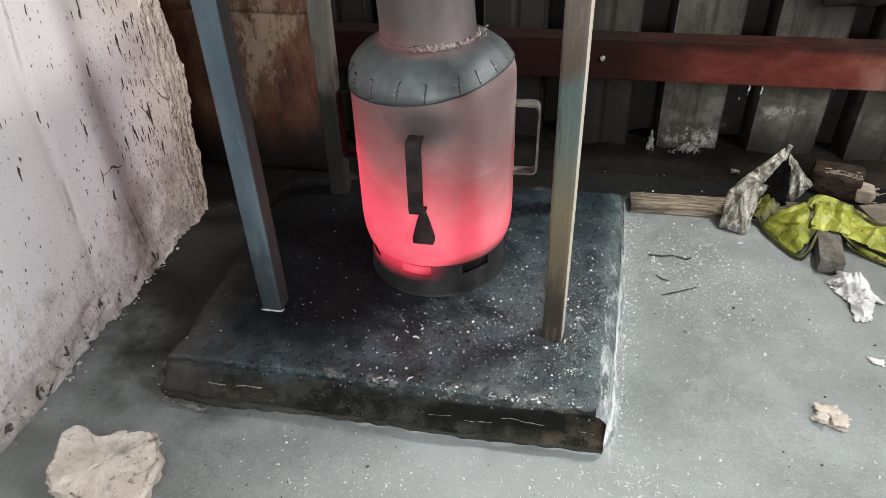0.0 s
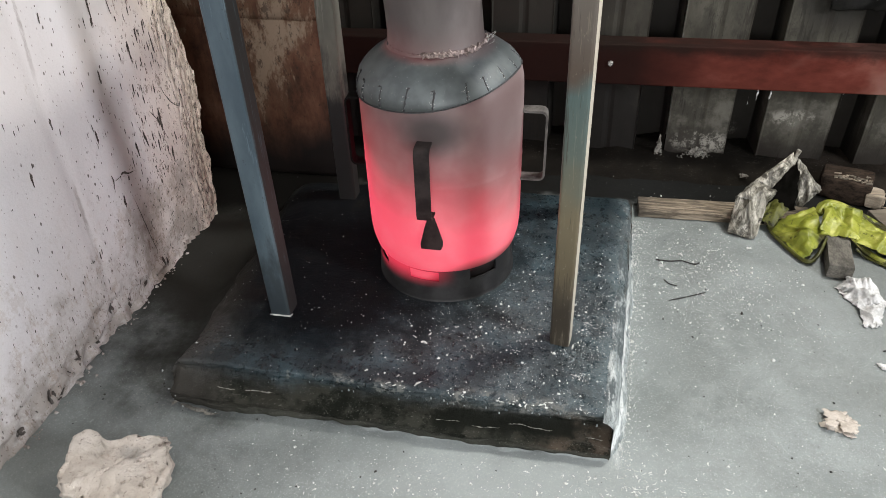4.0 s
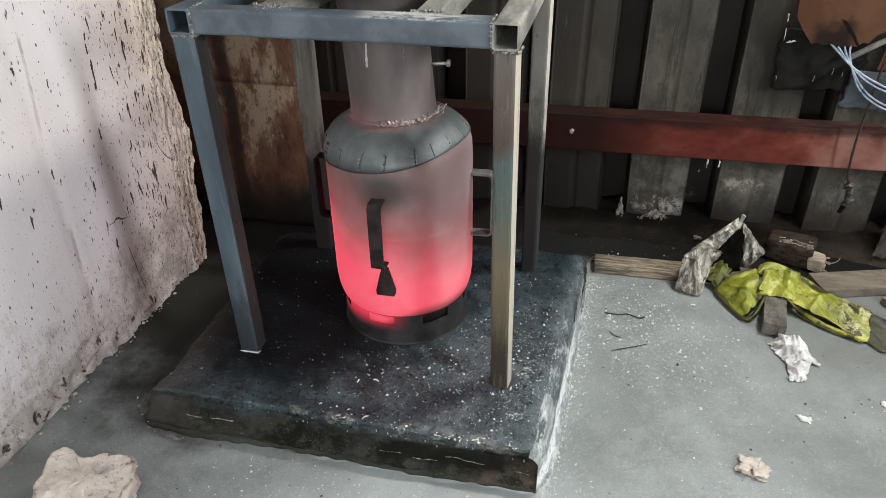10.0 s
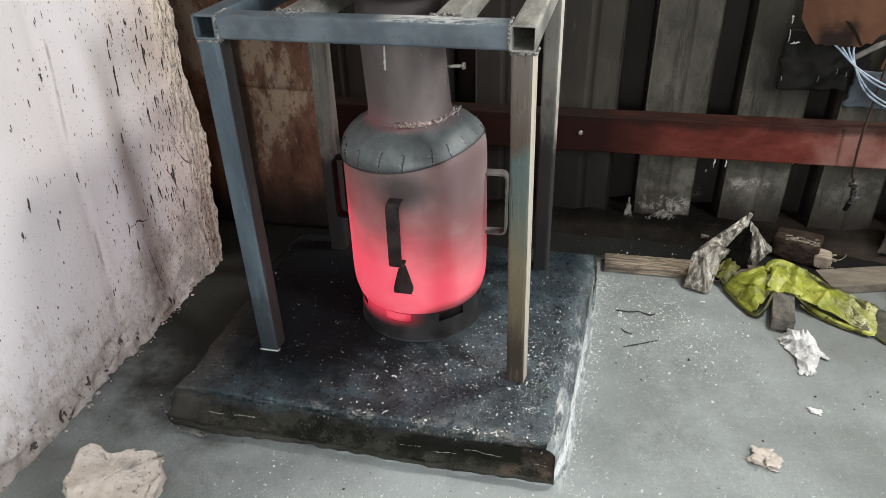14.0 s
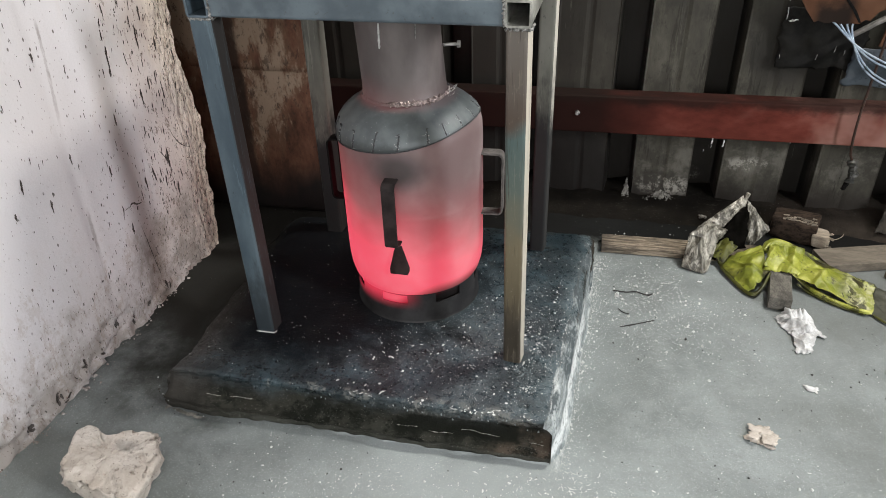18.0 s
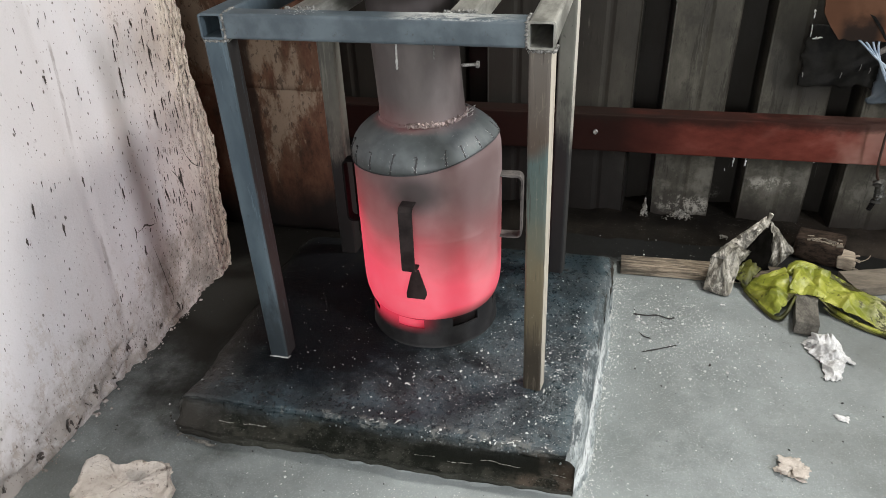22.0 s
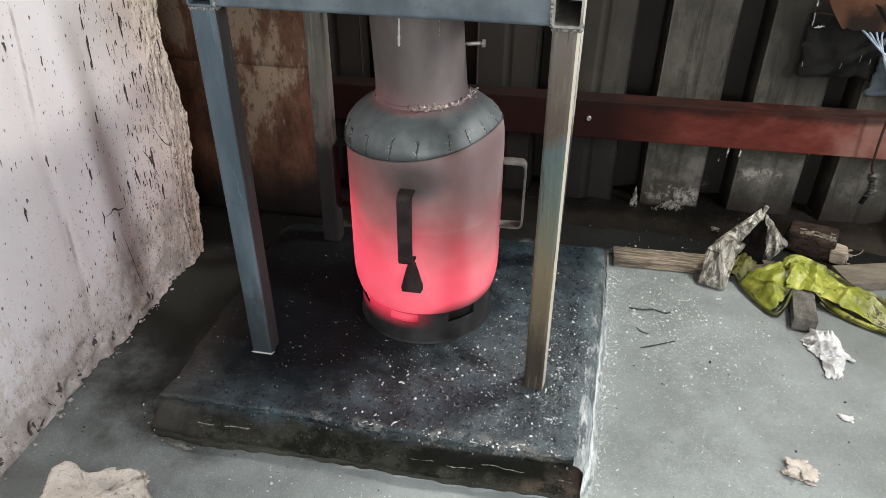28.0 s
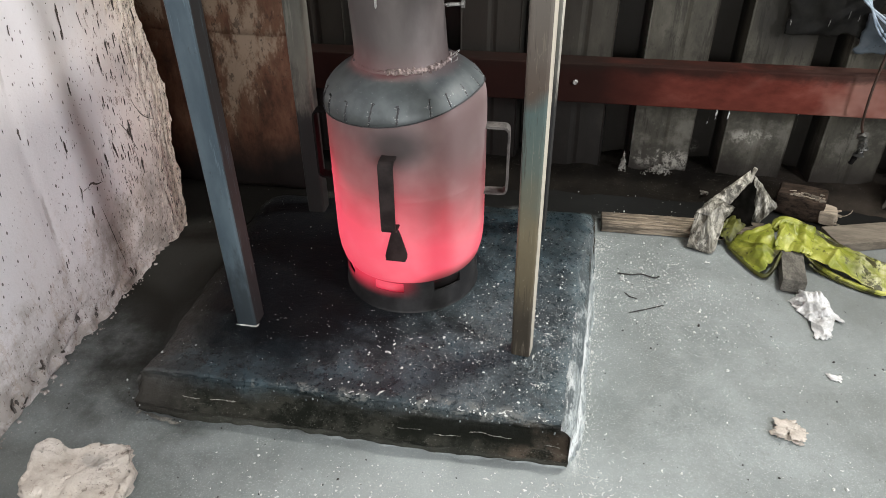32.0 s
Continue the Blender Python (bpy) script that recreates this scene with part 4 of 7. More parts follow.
def bead_bm(points, r, lumps=0.5, seed=0.0, sides=7, step=0.004):
    """A lumpy weld bead that follows a line of points."""
    pts = [Vector(p) for p in points]
    line = []
    for p, q in zip(pts, pts[1:]):
        k = max(1, int((q - p).length / step))
        line += [p.lerp(q, i / k) for i in range(k)]
    line.append(pts[-1])
    bm = bmesh.new()
    last = None
    for i, p in enumerate(line):
        d = (line[min(i + 1, len(line) - 1)] - line[max(i - 1, 0)]).normalized()
        u = d.orthogonal().normalized()
        w = d.cross(u)
        if lumps > 1:
            p = p + (u * noise.noise(Vector((i * 0.8, seed, 5))) + w * noise.noise(Vector((i * 0.8, seed, 9)))) * r * 0.8
        rr = r * (1 + 0.8 * lumps * noise.noise(Vector((i * 0.55 + seed, seed, 0)))) * (0.35 if i in (0, len(line) - 1) else 1)
        ring = [bm.verts.new(p + (u * math.cos(2 * math.pi * s / sides) + w * math.sin(2 * math.pi * s / sides)) * rr * (1 + 0.5 * lumps * noise.noise(Vector((i * 0.9, s * 1.9, seed))))) for s in range(sides)]
        if last:
            for s in range(sides):
                t = (s + 1) % sides
                bm.faces.new((last[s], last[t], ring[t], ring[s]))
        else:
            bm.faces.new(ring)
        last = ring
    bm.faces.new(list(reversed(last)))
    return bm


def smooth_line(points, steps=8):
    """A Catmull-Rom line through the points."""
    p = [Vector(q) for q in points]
    p = [p[0] * 2 - p[1], *p, p[-1] * 2 - p[-2]]
    out = []
    for i in range(1, len(p) - 2):
        for s in range(steps):
            t = s / steps
            out.append(0.5 * (2 * p[i] + (p[i + 1] - p[i - 1]) * t + (2 * p[i - 1] - 5 * p[i] + 4 * p[i + 1] - p[i + 2]) * t * t + (3 * p[i] - p[i - 1] - 3 * p[i + 1] + p[i + 2]) * t ** 3))
    return out + [p[-2]]


def wire_bm(points, r, steps=8, sides=8):
    line = smooth_line(points, steps)
    return bead_bm(line, r, 0.0, 0.0, sides, 1.0)


def crumpled(name, corners, nx, ny, lift, amp, seed, material, thick=0.003, ragged=0.02, floor=0.0015, scale=14.0, fine=1.0):
    """A creased sheet spread over four corners (x, y, z), with a second skin behind it."""
    c = [Vector(q) for q in corners]
    up = (c[1] - c[0]).cross(c[3] - c[0]).normalized()
    if up.z < 0:
        up = -up
    top = []
    for j in range(ny + 1):
        for i in range(nx + 1):
            u, v = i / nx, j / ny
            eu = ragged * noise.noise(Vector((v * 5, seed, 1))) * (1 - 2 * u) + u
            ev = (ragged * noise.noise(Vector((u * 5, seed, 7))) + 0.5 * ragged * noise.noise(Vector((u * 17, seed, 3)))) * (1 - 2 * v) + v
            p = c[0].lerp(c[1], eu).lerp(c[3].lerp(c[2], eu), ev)
            edge = min(1.0, 5 * min(u, 1 - u) + 0.35, 5 * min(v, 1 - v) + 0.35)
            q = Vector((p.x * scale + seed, p.y * scale, p.z * scale))
            fold = abs(noise.noise(q)) + fine * (0.5 * abs(noise.noise(q * 2.3)) + 0.25 * abs(noise.noise(q * 5.1)))
            d = lift * math.sin(math.pi * u) ** 0.7 * math.sin(math.pi * v) ** 0.6 + amp * (1.1 - 1.7 * fold) * edge
            shift = Vector((noise.noise(q + Vector((9, 0, 0))), noise.noise(q + Vector((0, 9, 0))), 0)) * amp * 0.5
            p = p + up * d + shift
            p.z = max(p.z, floor + thick)
            top.append(p)
    n = len(top)
    low = [p - up * thick for p in top]
    for p in low:
        p.z = max(p.z, floor)
    faces = []
    w = nx + 1
    for j in range(ny):
        for i in range(nx):
            a, b, d, e = j * w + i, j * w + i + 1, (j + 1) * w + i + 1, (j + 1) * w + i
            faces += [(a, b, d, e), (n + e, n + d, n + b, n + a)]
    rim = [i for i in range(w)] + [j * w + nx for j in range(1, ny + 1)] + [ny * w + i for i in range(nx - 1, -1, -1)] + [j * w for j in range(ny - 1, 0, -1)]
    for a, b in zip(rim, rim[1:] + rim[:1]):
        faces.append((b, a, n + a, n + b))
    return mesh_of(name, top + low, faces, material, True)


def folded(name, corners, nx, ny, lift, amp, seed, material, folds=12, thick=0.0012, ragged=0.06, floor=0.0015, runs=0.0):
    """A thin sheet of plastic or paper between four corners, with sharp straight creases and flat facets. runs: share of the creases that go from the first side to the third."""
    c = [Vector(q) for q in corners]
    up = (c[1] - c[0]).cross(c[3] - c[0]).normalized()
    if up.z < 0:
        up = -up
    rnd = random.Random(seed)
    wide, tall = ((c[1] - c[0]).length + (c[2] - c[3]).length) / 2, ((c[3] - c[0]).length + (c[2] - c[1]).length) / 2
    short = min(wide, tall)
    lines = []
    for _ in range(folds):
        a = rnd.gauss(0.0, 0.22) if rnd.random() < runs else rnd.uniform(-1.57, 1.57)
        lines.append((rnd.uniform(0.03, 0.97) * wide, rnd.uniform(0.03, 0.97) * tall, math.cos(a), math.sin(a), rnd.uniform(0.06, 0.32) * short, rnd.uniform(0.3, 1.0) * max(wide, tall), amp * rnd.uniform(0.35, 1.0) * rnd.choice((1, 1, -0.8))))
    top = []
    for j in range(ny + 1):
        for i in range(nx + 1):
            u, v = i / nx, j / ny
            eu = ragged * (noise.noise(Vector((v * 5, seed, 1))) + 0.4 * noise.noise(Vector((v * 19, seed, 2)))) * (1 - 2 * u) + u
            ev = ragged * (noise.noise(Vector((u * 5, seed, 7))) + 0.4 * noise.noise(Vector((u * 19, seed, 3)))) * (1 - 2 * v) + v
            p = c[0].lerp(c[1], eu).lerp(c[3].lerp(c[2], eu), ev)
            h = lift * math.sin(math.pi * u) ** 0.8 * math.sin(math.pi * v) ** 0.8
            for x0, y0, ca, sa, w, length, a in lines:
                dx, dy = u * wide - x0, v * tall - y0
                d, t = abs(dx * ca + dy * sa), abs(dy * ca - dx * sa)
                if d < w and t < length:
                    h += a * (1 - d / w) * (1 - t / length)
            h += 0.07 * amp * noise.noise(Vector((p.x * 60 + seed, p.y * 60, p.z * 60)))
            p = p + up * h
            p.z = max(p.z, floor + thick)
            top.append(p)
    n = len(top)
    low = [Vector((p.x - up.x * thick, p.y - up.y * thick, max(floor, p.z - up.z * thick))) for p in top]
    faces = []
    w = nx + 1
    for j in range(ny):
        for i in range(nx):
            a, b, d, e = j * w + i, j * w + i + 1, (j + 1) * w + i + 1, (j + 1) * w + i
            faces += [(a, b, d, e), (n + e, n + d, n + b, n + a)]
    rim = [i for i in range(w)] + [j * w + nx for j in range(1, ny + 1)] + [ny * w + i for i in range(nx - 1, -1, -1)] + [j * w for j in range(ny - 1, 0, -1)]
    for a, b in zip(rim, rim[1:] + rim[:1]):
        faces.append((b, a, n + a, n + b))
    return mesh_of(name, top + low, faces, material, True)


def gathered(name, line, widths, heights, seed, material, n=26, fold=0.35, floor=0.002):
    """A bunched-up bag: closed sections along a line, deeply creased."""
    pts = smooth_line(line, 10)
    verts, faces = [], []
    m = len(pts)
    for k, p in enumerate(pts):
        t = k / (m - 1)
        d = (pts[min(k + 1, m - 1)] - pts[max(k - 1, 0)]).normalized()
        side = d.cross(Vector((0, 0, 1)))
        side = side.normalized() if side.length > 0.1 else Vector((1, 0, 0))
        up = side.cross(d)
        f = t * (len(widths) - 1)
        i = min(int(f), len(widths) - 2)
        wd, ht = widths[i] + (widths[i + 1] - widths[i]) * (f - i), heights[i] + (heights[i + 1] - heights[i]) * (f - i)
        for s in range(n):
            a = 2 * math.pi * s / n
            crease = 1 + fold * noise.noise(Vector((math.cos(a) * 2.2 + seed, math.sin(a) * 2.2, t * 2.5))) + fold * 0.9 * (abs(noise.noise(Vector((math.cos(a) * 4.5, math.sin(a) * 4.5 + seed, t * 3.0)))) - 0.25)
            q = p + side * (math.cos(a) * wd * crease) + up * (math.sin(a) * ht * crease)
            q.z = max(q.z, floor)
            verts.append(q)
    for k in range(m - 1):
        for s in range(n):
            t = (s + 1) % n
            faces.append((k * n + s, k * n + t, (k + 1) * n + t, (k + 1) * n + s))
    faces += [tuple(range(n - 1, -1, -1)), tuple(range((m - 1) * n, m * n))]
    return mesh_of(name, verts, faces, material, True)


def add_chip(verts, faces, rnd, at, r, flat=0.55):
    """One small angular crumb that lies at a point."""
    n = rnd.choice((4, 5, 5, 6))
    b = len(verts)
    a0, sx = rnd.random() * 6.3, rnd.uniform(0.55, 1.0)
    turn = rnd.random() * 6.3
    for k in range(n):
        a = a0 + 2 * math.pi * k / n
        q = r * rnd.uniform(0.7, 1.15)
        dx, dy = math.cos(a) * q, math.sin(a) * q * sx
        verts.append((at[0] + dx * math.cos(turn) - dy * math.sin(turn), at[1] + dx * math.sin(turn) + dy * math.cos(turn), at[2] - 0.0004))
    for k in range(n):
        v = verts[b + k]
        verts.append((at[0] + (v[0] - at[0]) * 0.6, at[1] + (v[1] - at[1]) * 0.6, at[2] + r * flat * rnd.uniform(0.6, 1.3)))
    for k in range(n):
        j = (k + 1) % n
        faces.append((b + k, b + j, b + n + j, b + n + k))
    faces.append(tuple(b + n + k for k in range(n)))


def add_smear(verts, faces, rnd, at, long, wide, angle):
    """A flat ragged lick of lime or a curled shaving that lies at a point."""
    b, n = len(verts), 12
    bend = rnd.uniform(-0.5, 0.5)
    for k in range(n):
        a = 2 * math.pi * k / n
        u, v = math.cos(a) * long * rnd.uniform(0.7, 1.15), math.sin(a) * wide * rnd.uniform(0.4, 1.3)
        v += bend * u * u / long
        verts.append((at[0] + u * math.cos(angle) - v * math.sin(angle), at[1] + u * math.sin(angle) + v * math.cos(angle), at[2] + 0.0006 + 0.0012 * rnd.random()))
    verts.append((at[0], at[1], at[2] + 0.002))
    faces.extend((b + k, b + (k + 1) % n, b + n) for k in range(n))


# ---- the shed: floor, walls, roof ----
PAD_Z = 0.087


def make_floor():
    verts, faces = [], []
    xs = [-1.5, -1.2] + [-1.0 + 0.05 * i for i in range(45)] + [1.35, 1.6, 2.0, 2.4, 2.8]
    ys = [-2.3, -1.5, -0.8, -0.2] + [0.05 * i for i in range(46)]
    for y in ys:
        for x in xs:
            verts.append((x, y, 0.0012 * noise.noise(Vector((x * 3, y * 3, 0))) - 0.0012))
    w = len(xs)
    for j in range(len(ys) - 1):
        for i in range(w - 1):
            a = j * w + i
            faces.append((a, a + 1, a + w + 1, a + w))
    ob = solo("floor", mesh_of("floor", verts, faces, CEMENT, True), "grey trowelled cement floor, sooty by the stove with shade coloured in", "floor", kind="structure")
    return ob


def wall_x(y, z):
    """The uneven face of the plastered wall, broken into chunks at its foot and flaking at its end."""
    x = -0.945 + 0.009 * noise.noise(Vector((y * 2.1, z * 0.8, 3))) + 0.0025 * noise.noise(Vector((y * 9, z * 6, 1)))
    run = y - 1.302 - 0.02 * noise.noise(Vector((z * 2.2, 4, 1)))
    x -= 0.003 * math.exp(-(run / 0.03) ** 2) - 0.003 * math.exp(-((run + 0.075) / 0.04) ** 2)
    run = y - 1.125 - 0.012 * noise.noise(Vector((z * 2.2, 8, 1)))
    x -= 0.0035 * math.exp(-(run / 0.012) ** 2)
    top = 0.085 + 0.06 * noise.noise(Vector((y * 7, 0, 9))) - 0.03 * max(0.0, min(1.0, (y - 1.25) * 8))
    if z < top:
        foot = min(1.0, (top - z) / 0.03)
        d, p = noise.voronoi(Vector((y * 24, z * 30, 2 + 0.5 * noise.noise(Vector((y * 30, z * 30, 0))))))
        crevice = max(0.0, 1 - (d[1] - d[0]) / 0.16)
        x += foot * (-0.005 + 0.007 * noise.cell(p[0] * 7.3) + 0.005 * noise.noise(Vector((y * 38, z * 38, 2))) + 0.0025 * noise.noise(Vector((y * 90, z * 90, 6))) - 0.016 * crevice * max(0.0, 0.4 + noise.noise(Vector((y * 11, z * 11, 1)))))
    near = max(0.0, min(1.0, (y - 1.49) / 0.05))
    if near > 0:
        rid = 1 - 2 * abs(noise.noise(Vector((y * 42, z * 8, 5))))
        x += near * (0.0035 * rid + 0.0035 * noise.noise(Vector((y * 95, z * 34, 5))) + 0.003)
    return x


def wall_end(z):
    return 1.612 + 0.036 * math.exp(-((z - 0.37) / 0.10) ** 2) + 0.012 * noise.noise(Vector((z * 9, 0, 4))) + 0.009 * noise.noise(Vector((z * 33, 3, 4)))


def make_wall_left():
    ys = [-2.3, -1.6, -1.0, -0.5, -0.2, 0.0, 0.1, 0.2, 0.3] + [0.36 + 0.011 * i for i in range(103)] + [1.488 + 0.0053 * i for i in range(26)]
    zs = [0.0075 * i for i in range(26)] + [0.206 + 0.014 * i for i in range(70)] + [1.3, 1.6, 2.0, 2.6]
    verts, faces = [], []
    for z in zs:
        end = wall_end(z)
        for y in ys:
            yy = y if y < 1.3 else 1.3 + (y - 1.3) * (end - 1.3) / (ys[-1] - 1.3)
            verts.append((wall_x(yy, z) - 0.012 * max(0.0, 1 - (end - yy) / 0.012) ** 2, yy, z))
    w, n = len(ys), len(verts)
    for j in range(len(zs) - 1):
        for i in range(w - 1):
            a = j * w + i
            faces.append((a, a + w, a + w + 1, a + 1))
    # the back and the broken end give the wall its thickness
    back = []
    for j, z in enumerate(zs):
        back.append(len(verts))
        e = verts[j * w + w - 1]
        verts.append((-1.10, e[1] - 0.02 + 0.01 * noise.noise(Vector((z * 15, 1, 9))), z))
    for j in range(len(zs) - 1):
        faces.append((j * w + w - 1, (j + 1) * w + w - 1, back[j + 1], back[j]))
    b0 = len(verts)
    verts += [(-1.10, -2.3, 0), (-1.10, -2.3, 2.6)]
    faces.append((b0, b0 + 1, back[-1], *reversed(back[:-1])))
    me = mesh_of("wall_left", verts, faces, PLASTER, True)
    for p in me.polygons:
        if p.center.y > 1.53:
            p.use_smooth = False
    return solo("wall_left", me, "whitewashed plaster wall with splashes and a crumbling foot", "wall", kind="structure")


def make_wall_back():
    """Upright trapezoidal sheeting, dark with soot."""
    root = thing("wall_back", (0, 2.15, 0), "sooty upright corrugated metal sheeting", "wall", kind="structure")
    period, flat, deep = 0.266, 0.176, 0.105
    start = 0.281 - 6 * period
    zs = [0.0, 0.03, 0.08, 0.2, 0.4, 0.7, 1.1, 1.7, 2.6]
    for s in range(5):
        verts, faces, xs = [], [], []
        for r in range(3):
            x = start + (s * 3 + r) * period
            xs += [(x, 0.0), (x + 0.004, 0.002), (x + flat * 0.44, -0.001), (x + flat * 0.50, 0.003), (x + flat * 0.54, 0.003), (x + flat * 0.60, -0.001), (x + flat - 0.004, 0.002), (x + flat, 0.0), (x + flat + 0.010, deep), (x + period - 0.010, deep), (x + period - 0.002, 0.001)]
        for z in zs:
            for x, d in xs:
                verts.append((x + 0.006 * noise.noise(Vector((x * 3, z * 2, 6))), 2.112 + d + 0.005 * noise.noise(Vector((x * 4, z * 3, 2))) + (0.003 if s % 2 else 0), z))
        w = len(xs)
        for j in range(len(zs) - 1):
            for i in range(w - 1):
                a = j * w + i
                faces.append((a, a + 1, a + w + 1, a + w))
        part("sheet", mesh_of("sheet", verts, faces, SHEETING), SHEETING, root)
    return root


def closing_walls():
    """Plain walls that close the shed, with the openings that daylight comes through."""
    def wall(name, pieces, label):
        bm = bmesh.new()
        for lo, hi in pieces:
            m = bm_mesh("piece", box_bm(lo, hi, 0), ROOMWALL)
            bm.from_mesh(m)
            bpy.data.meshes.remove(m)
        return solo(name, bm_mesh(name, bm, ROOMWALL), label, "wall", kind="structure")

    wall("wall_right", [((2.66, -2.3, 0), (2.8, -0.40, 2.6)), ((2.66, 0.0, 0), (2.8, 2.26, 2.6)), ((2.66, -0.40, 0), (2.8, 0.0, 1.25)), ((2.66, -0.40, 2.25), (2.8, 0.0, 2.6))], "plain grey rendered wall with a narrow window opening")
    wall("wall_front", [((-1.1, -2.44, 0), (-0.2, -2.3, 2.6)), ((1.3, -2.44, 0), (2.8, -2.3, 2.6)), ((-0.2, -2.44, 2.2), (1.3, -2.3, 2.6))], "plain grey rendered wall with a doorway")
    wall("wall_recess", [((-1.62, 1.5, 0), (-1.5, 2.26, 2.6)), ((-1.5, 1.50, 0), (-1.1, 1.56, 2.6))], "plain dark return of the shed wall")
    wall("wall_outer", [((-1.62, 2.26, 0), (2.8, 2.32, 2.6))], "plain outer wall behind the sheeting")
    bm = bmesh.new()
    for lo, hi in (((-1.7, -2.5, 2.6), (2.9, 1.70, 2.66)), ((-1.7, 1.70, 2.6), (1.05, 2.4, 2.66)), ((1.65, 1.70, 2.6), (2.9, 2.4, 2.66)), ((1.05, 2.20, 2.6), (1.65, 2.4, 2.66))):
        m = bm_mesh("piece", box_bm(lo, hi, 0), CEILING)
        bm.from_mesh(m)
        bpy.data.meshes.remove(m)
    solo("ceiling", bm_mesh("ceiling", bm, CEILING), "smoke-darkened plain board ceiling with an open gap", "ceiling", kind="structure")


make_floor()
make_wall_left()
make_wall_back()
closing_walls()


def make_soot_bank():
    """Soot, ash and dust banked up against the foot of the sheeting."""
    verts, faces = [], []
    nx, ny = 240, 26
    for j in range(ny + 1):
        for i in range(nx + 1):
            x = -0.62 + 3.26 * i / nx
            v = j / ny
            start = 1.945 + 0.035 * noise.noise(Vector((x * 5, 1, 3))) + 0.012 * noise.noise(Vector((x * 23, 1, 3)))
            y = start + (2.222 - start) * v
            crest = 0.024 + 0.014 * noise.noise(Vector((x * 4.3, 2, 8))) + 0.010 * noise.noise(Vector((x * 11, 5, 8))) + 0.006 * noise.noise(Vector((x * 17, 2, 8)))
            z = crest * min(1.0, v * 1.9) ** 1.25 + v * (0.006 * noise.noise(Vector((x * 30, y * 30, 1))) + 0.003 * noise.noise(Vector((x * 90, y * 90, 1))))
            verts.append((x, y, max(z, 0.001 * v) - 0.003 * (1 - v)))
    w = nx + 1
    faces = [(j * w + i, j * w + i + 1, (j + 1) * w + i + 1, (j + 1) * w + i) for j in range(ny) for i in range(nx)]
    solo("soot_bank", mesh_of("soot_bank", verts, faces, SOOT, True), "black soot and ash banked along the wall foot", "soot", kind="stuff")


make_soot_bank()


def make_lime_rubble():
    """Lime knocked off the sheeting, lying in two small heaps on the soot."""
    rnd = random.Random(41)
    verts, faces = [], []
    for cx, cy, wide, tall, count in ((0.262, 2.088, 0.016, 0.075, 150), (0.372, 2.092, 0.060, 0.040, 260), (0.50, 2.00, 0.022, 0.008, 30)):
        for _ in range(count):
            d = abs(rnd.gauss(0, 0.45))
            a = rnd.uniform(0, 2 * math.pi)
            at = (cx + wide * d * math.cos(a), cy + 0.016 * d * math.sin(a), 0.012 + max(0.0, tall * (1 - d)) * rnd.uniform(0.3, 1.0))
            add_chip(verts, faces, rnd, at, rnd.uniform(0.0012, 0.0045), 0.8)
    solo("lime_rubble", mesh_of("lime_rubble", verts, faces, RUBBLE), "flaked grey-white lime heaped at the wall foot", "debris", kind="stuff")


RUBBLE = simple("sooty_lime_flakes", (0.045, 0.042, 0.036), (0.42, 0.41, 0.37), 70, 0.9, 0, 0.3)
make_lime_rubble()


def make_rust_panel():
    panel = thing("rusted_panel", (-1.0, 1.85, 0), "two lapped rusted steel sheets with flaking cream paint", "metal sheet")
    nx, nz = 40, 44
    for z0, z1, y0 in ((0.0, 0.485, 1.85), (0.470, 1.5, 1.8455)):
        verts, faces = [], []
        for j in range(nz + 1):
            for i in range(nx + 1):
                x, z = -1.42 + 0.775 * i / nx, z0 + (z1 - z0) * j / nz
                edge = 0.006 * noise.noise(Vector((x * 24, 0, 5))) if j == 0 and z0 > 0 else 0.0
                verts.append((x, y0 + 0.005 * noise.noise(Vector((x * 5, z * 3, 1))) + 0.0025 * noise.noise(Vector((x * 20, z * 14, 1))), z + edge))
        w, n = nx + 1, len(verts)
        verts += [(x, y + 0.003, z) for x, y, z in verts]
        for j in range(nz):
            for i in range(nx):
                a = j * w + i
                faces += [(a, a + 1, a + w + 1, a + w), (n + a + w, n + a + w + 1, n + a + 1, n + a)]
        for j in range(nz):
            a, b = j * w + nx, (j + 1) * w + nx
            faces.append((a, n + a, n + b, b))
        faces += [(i + 1, i, n + i, n + i + 1) for i in range(nx)]
        part("sheet", mesh_of("sheet", verts, faces, RUST, True), RUST, panel)
    return panel


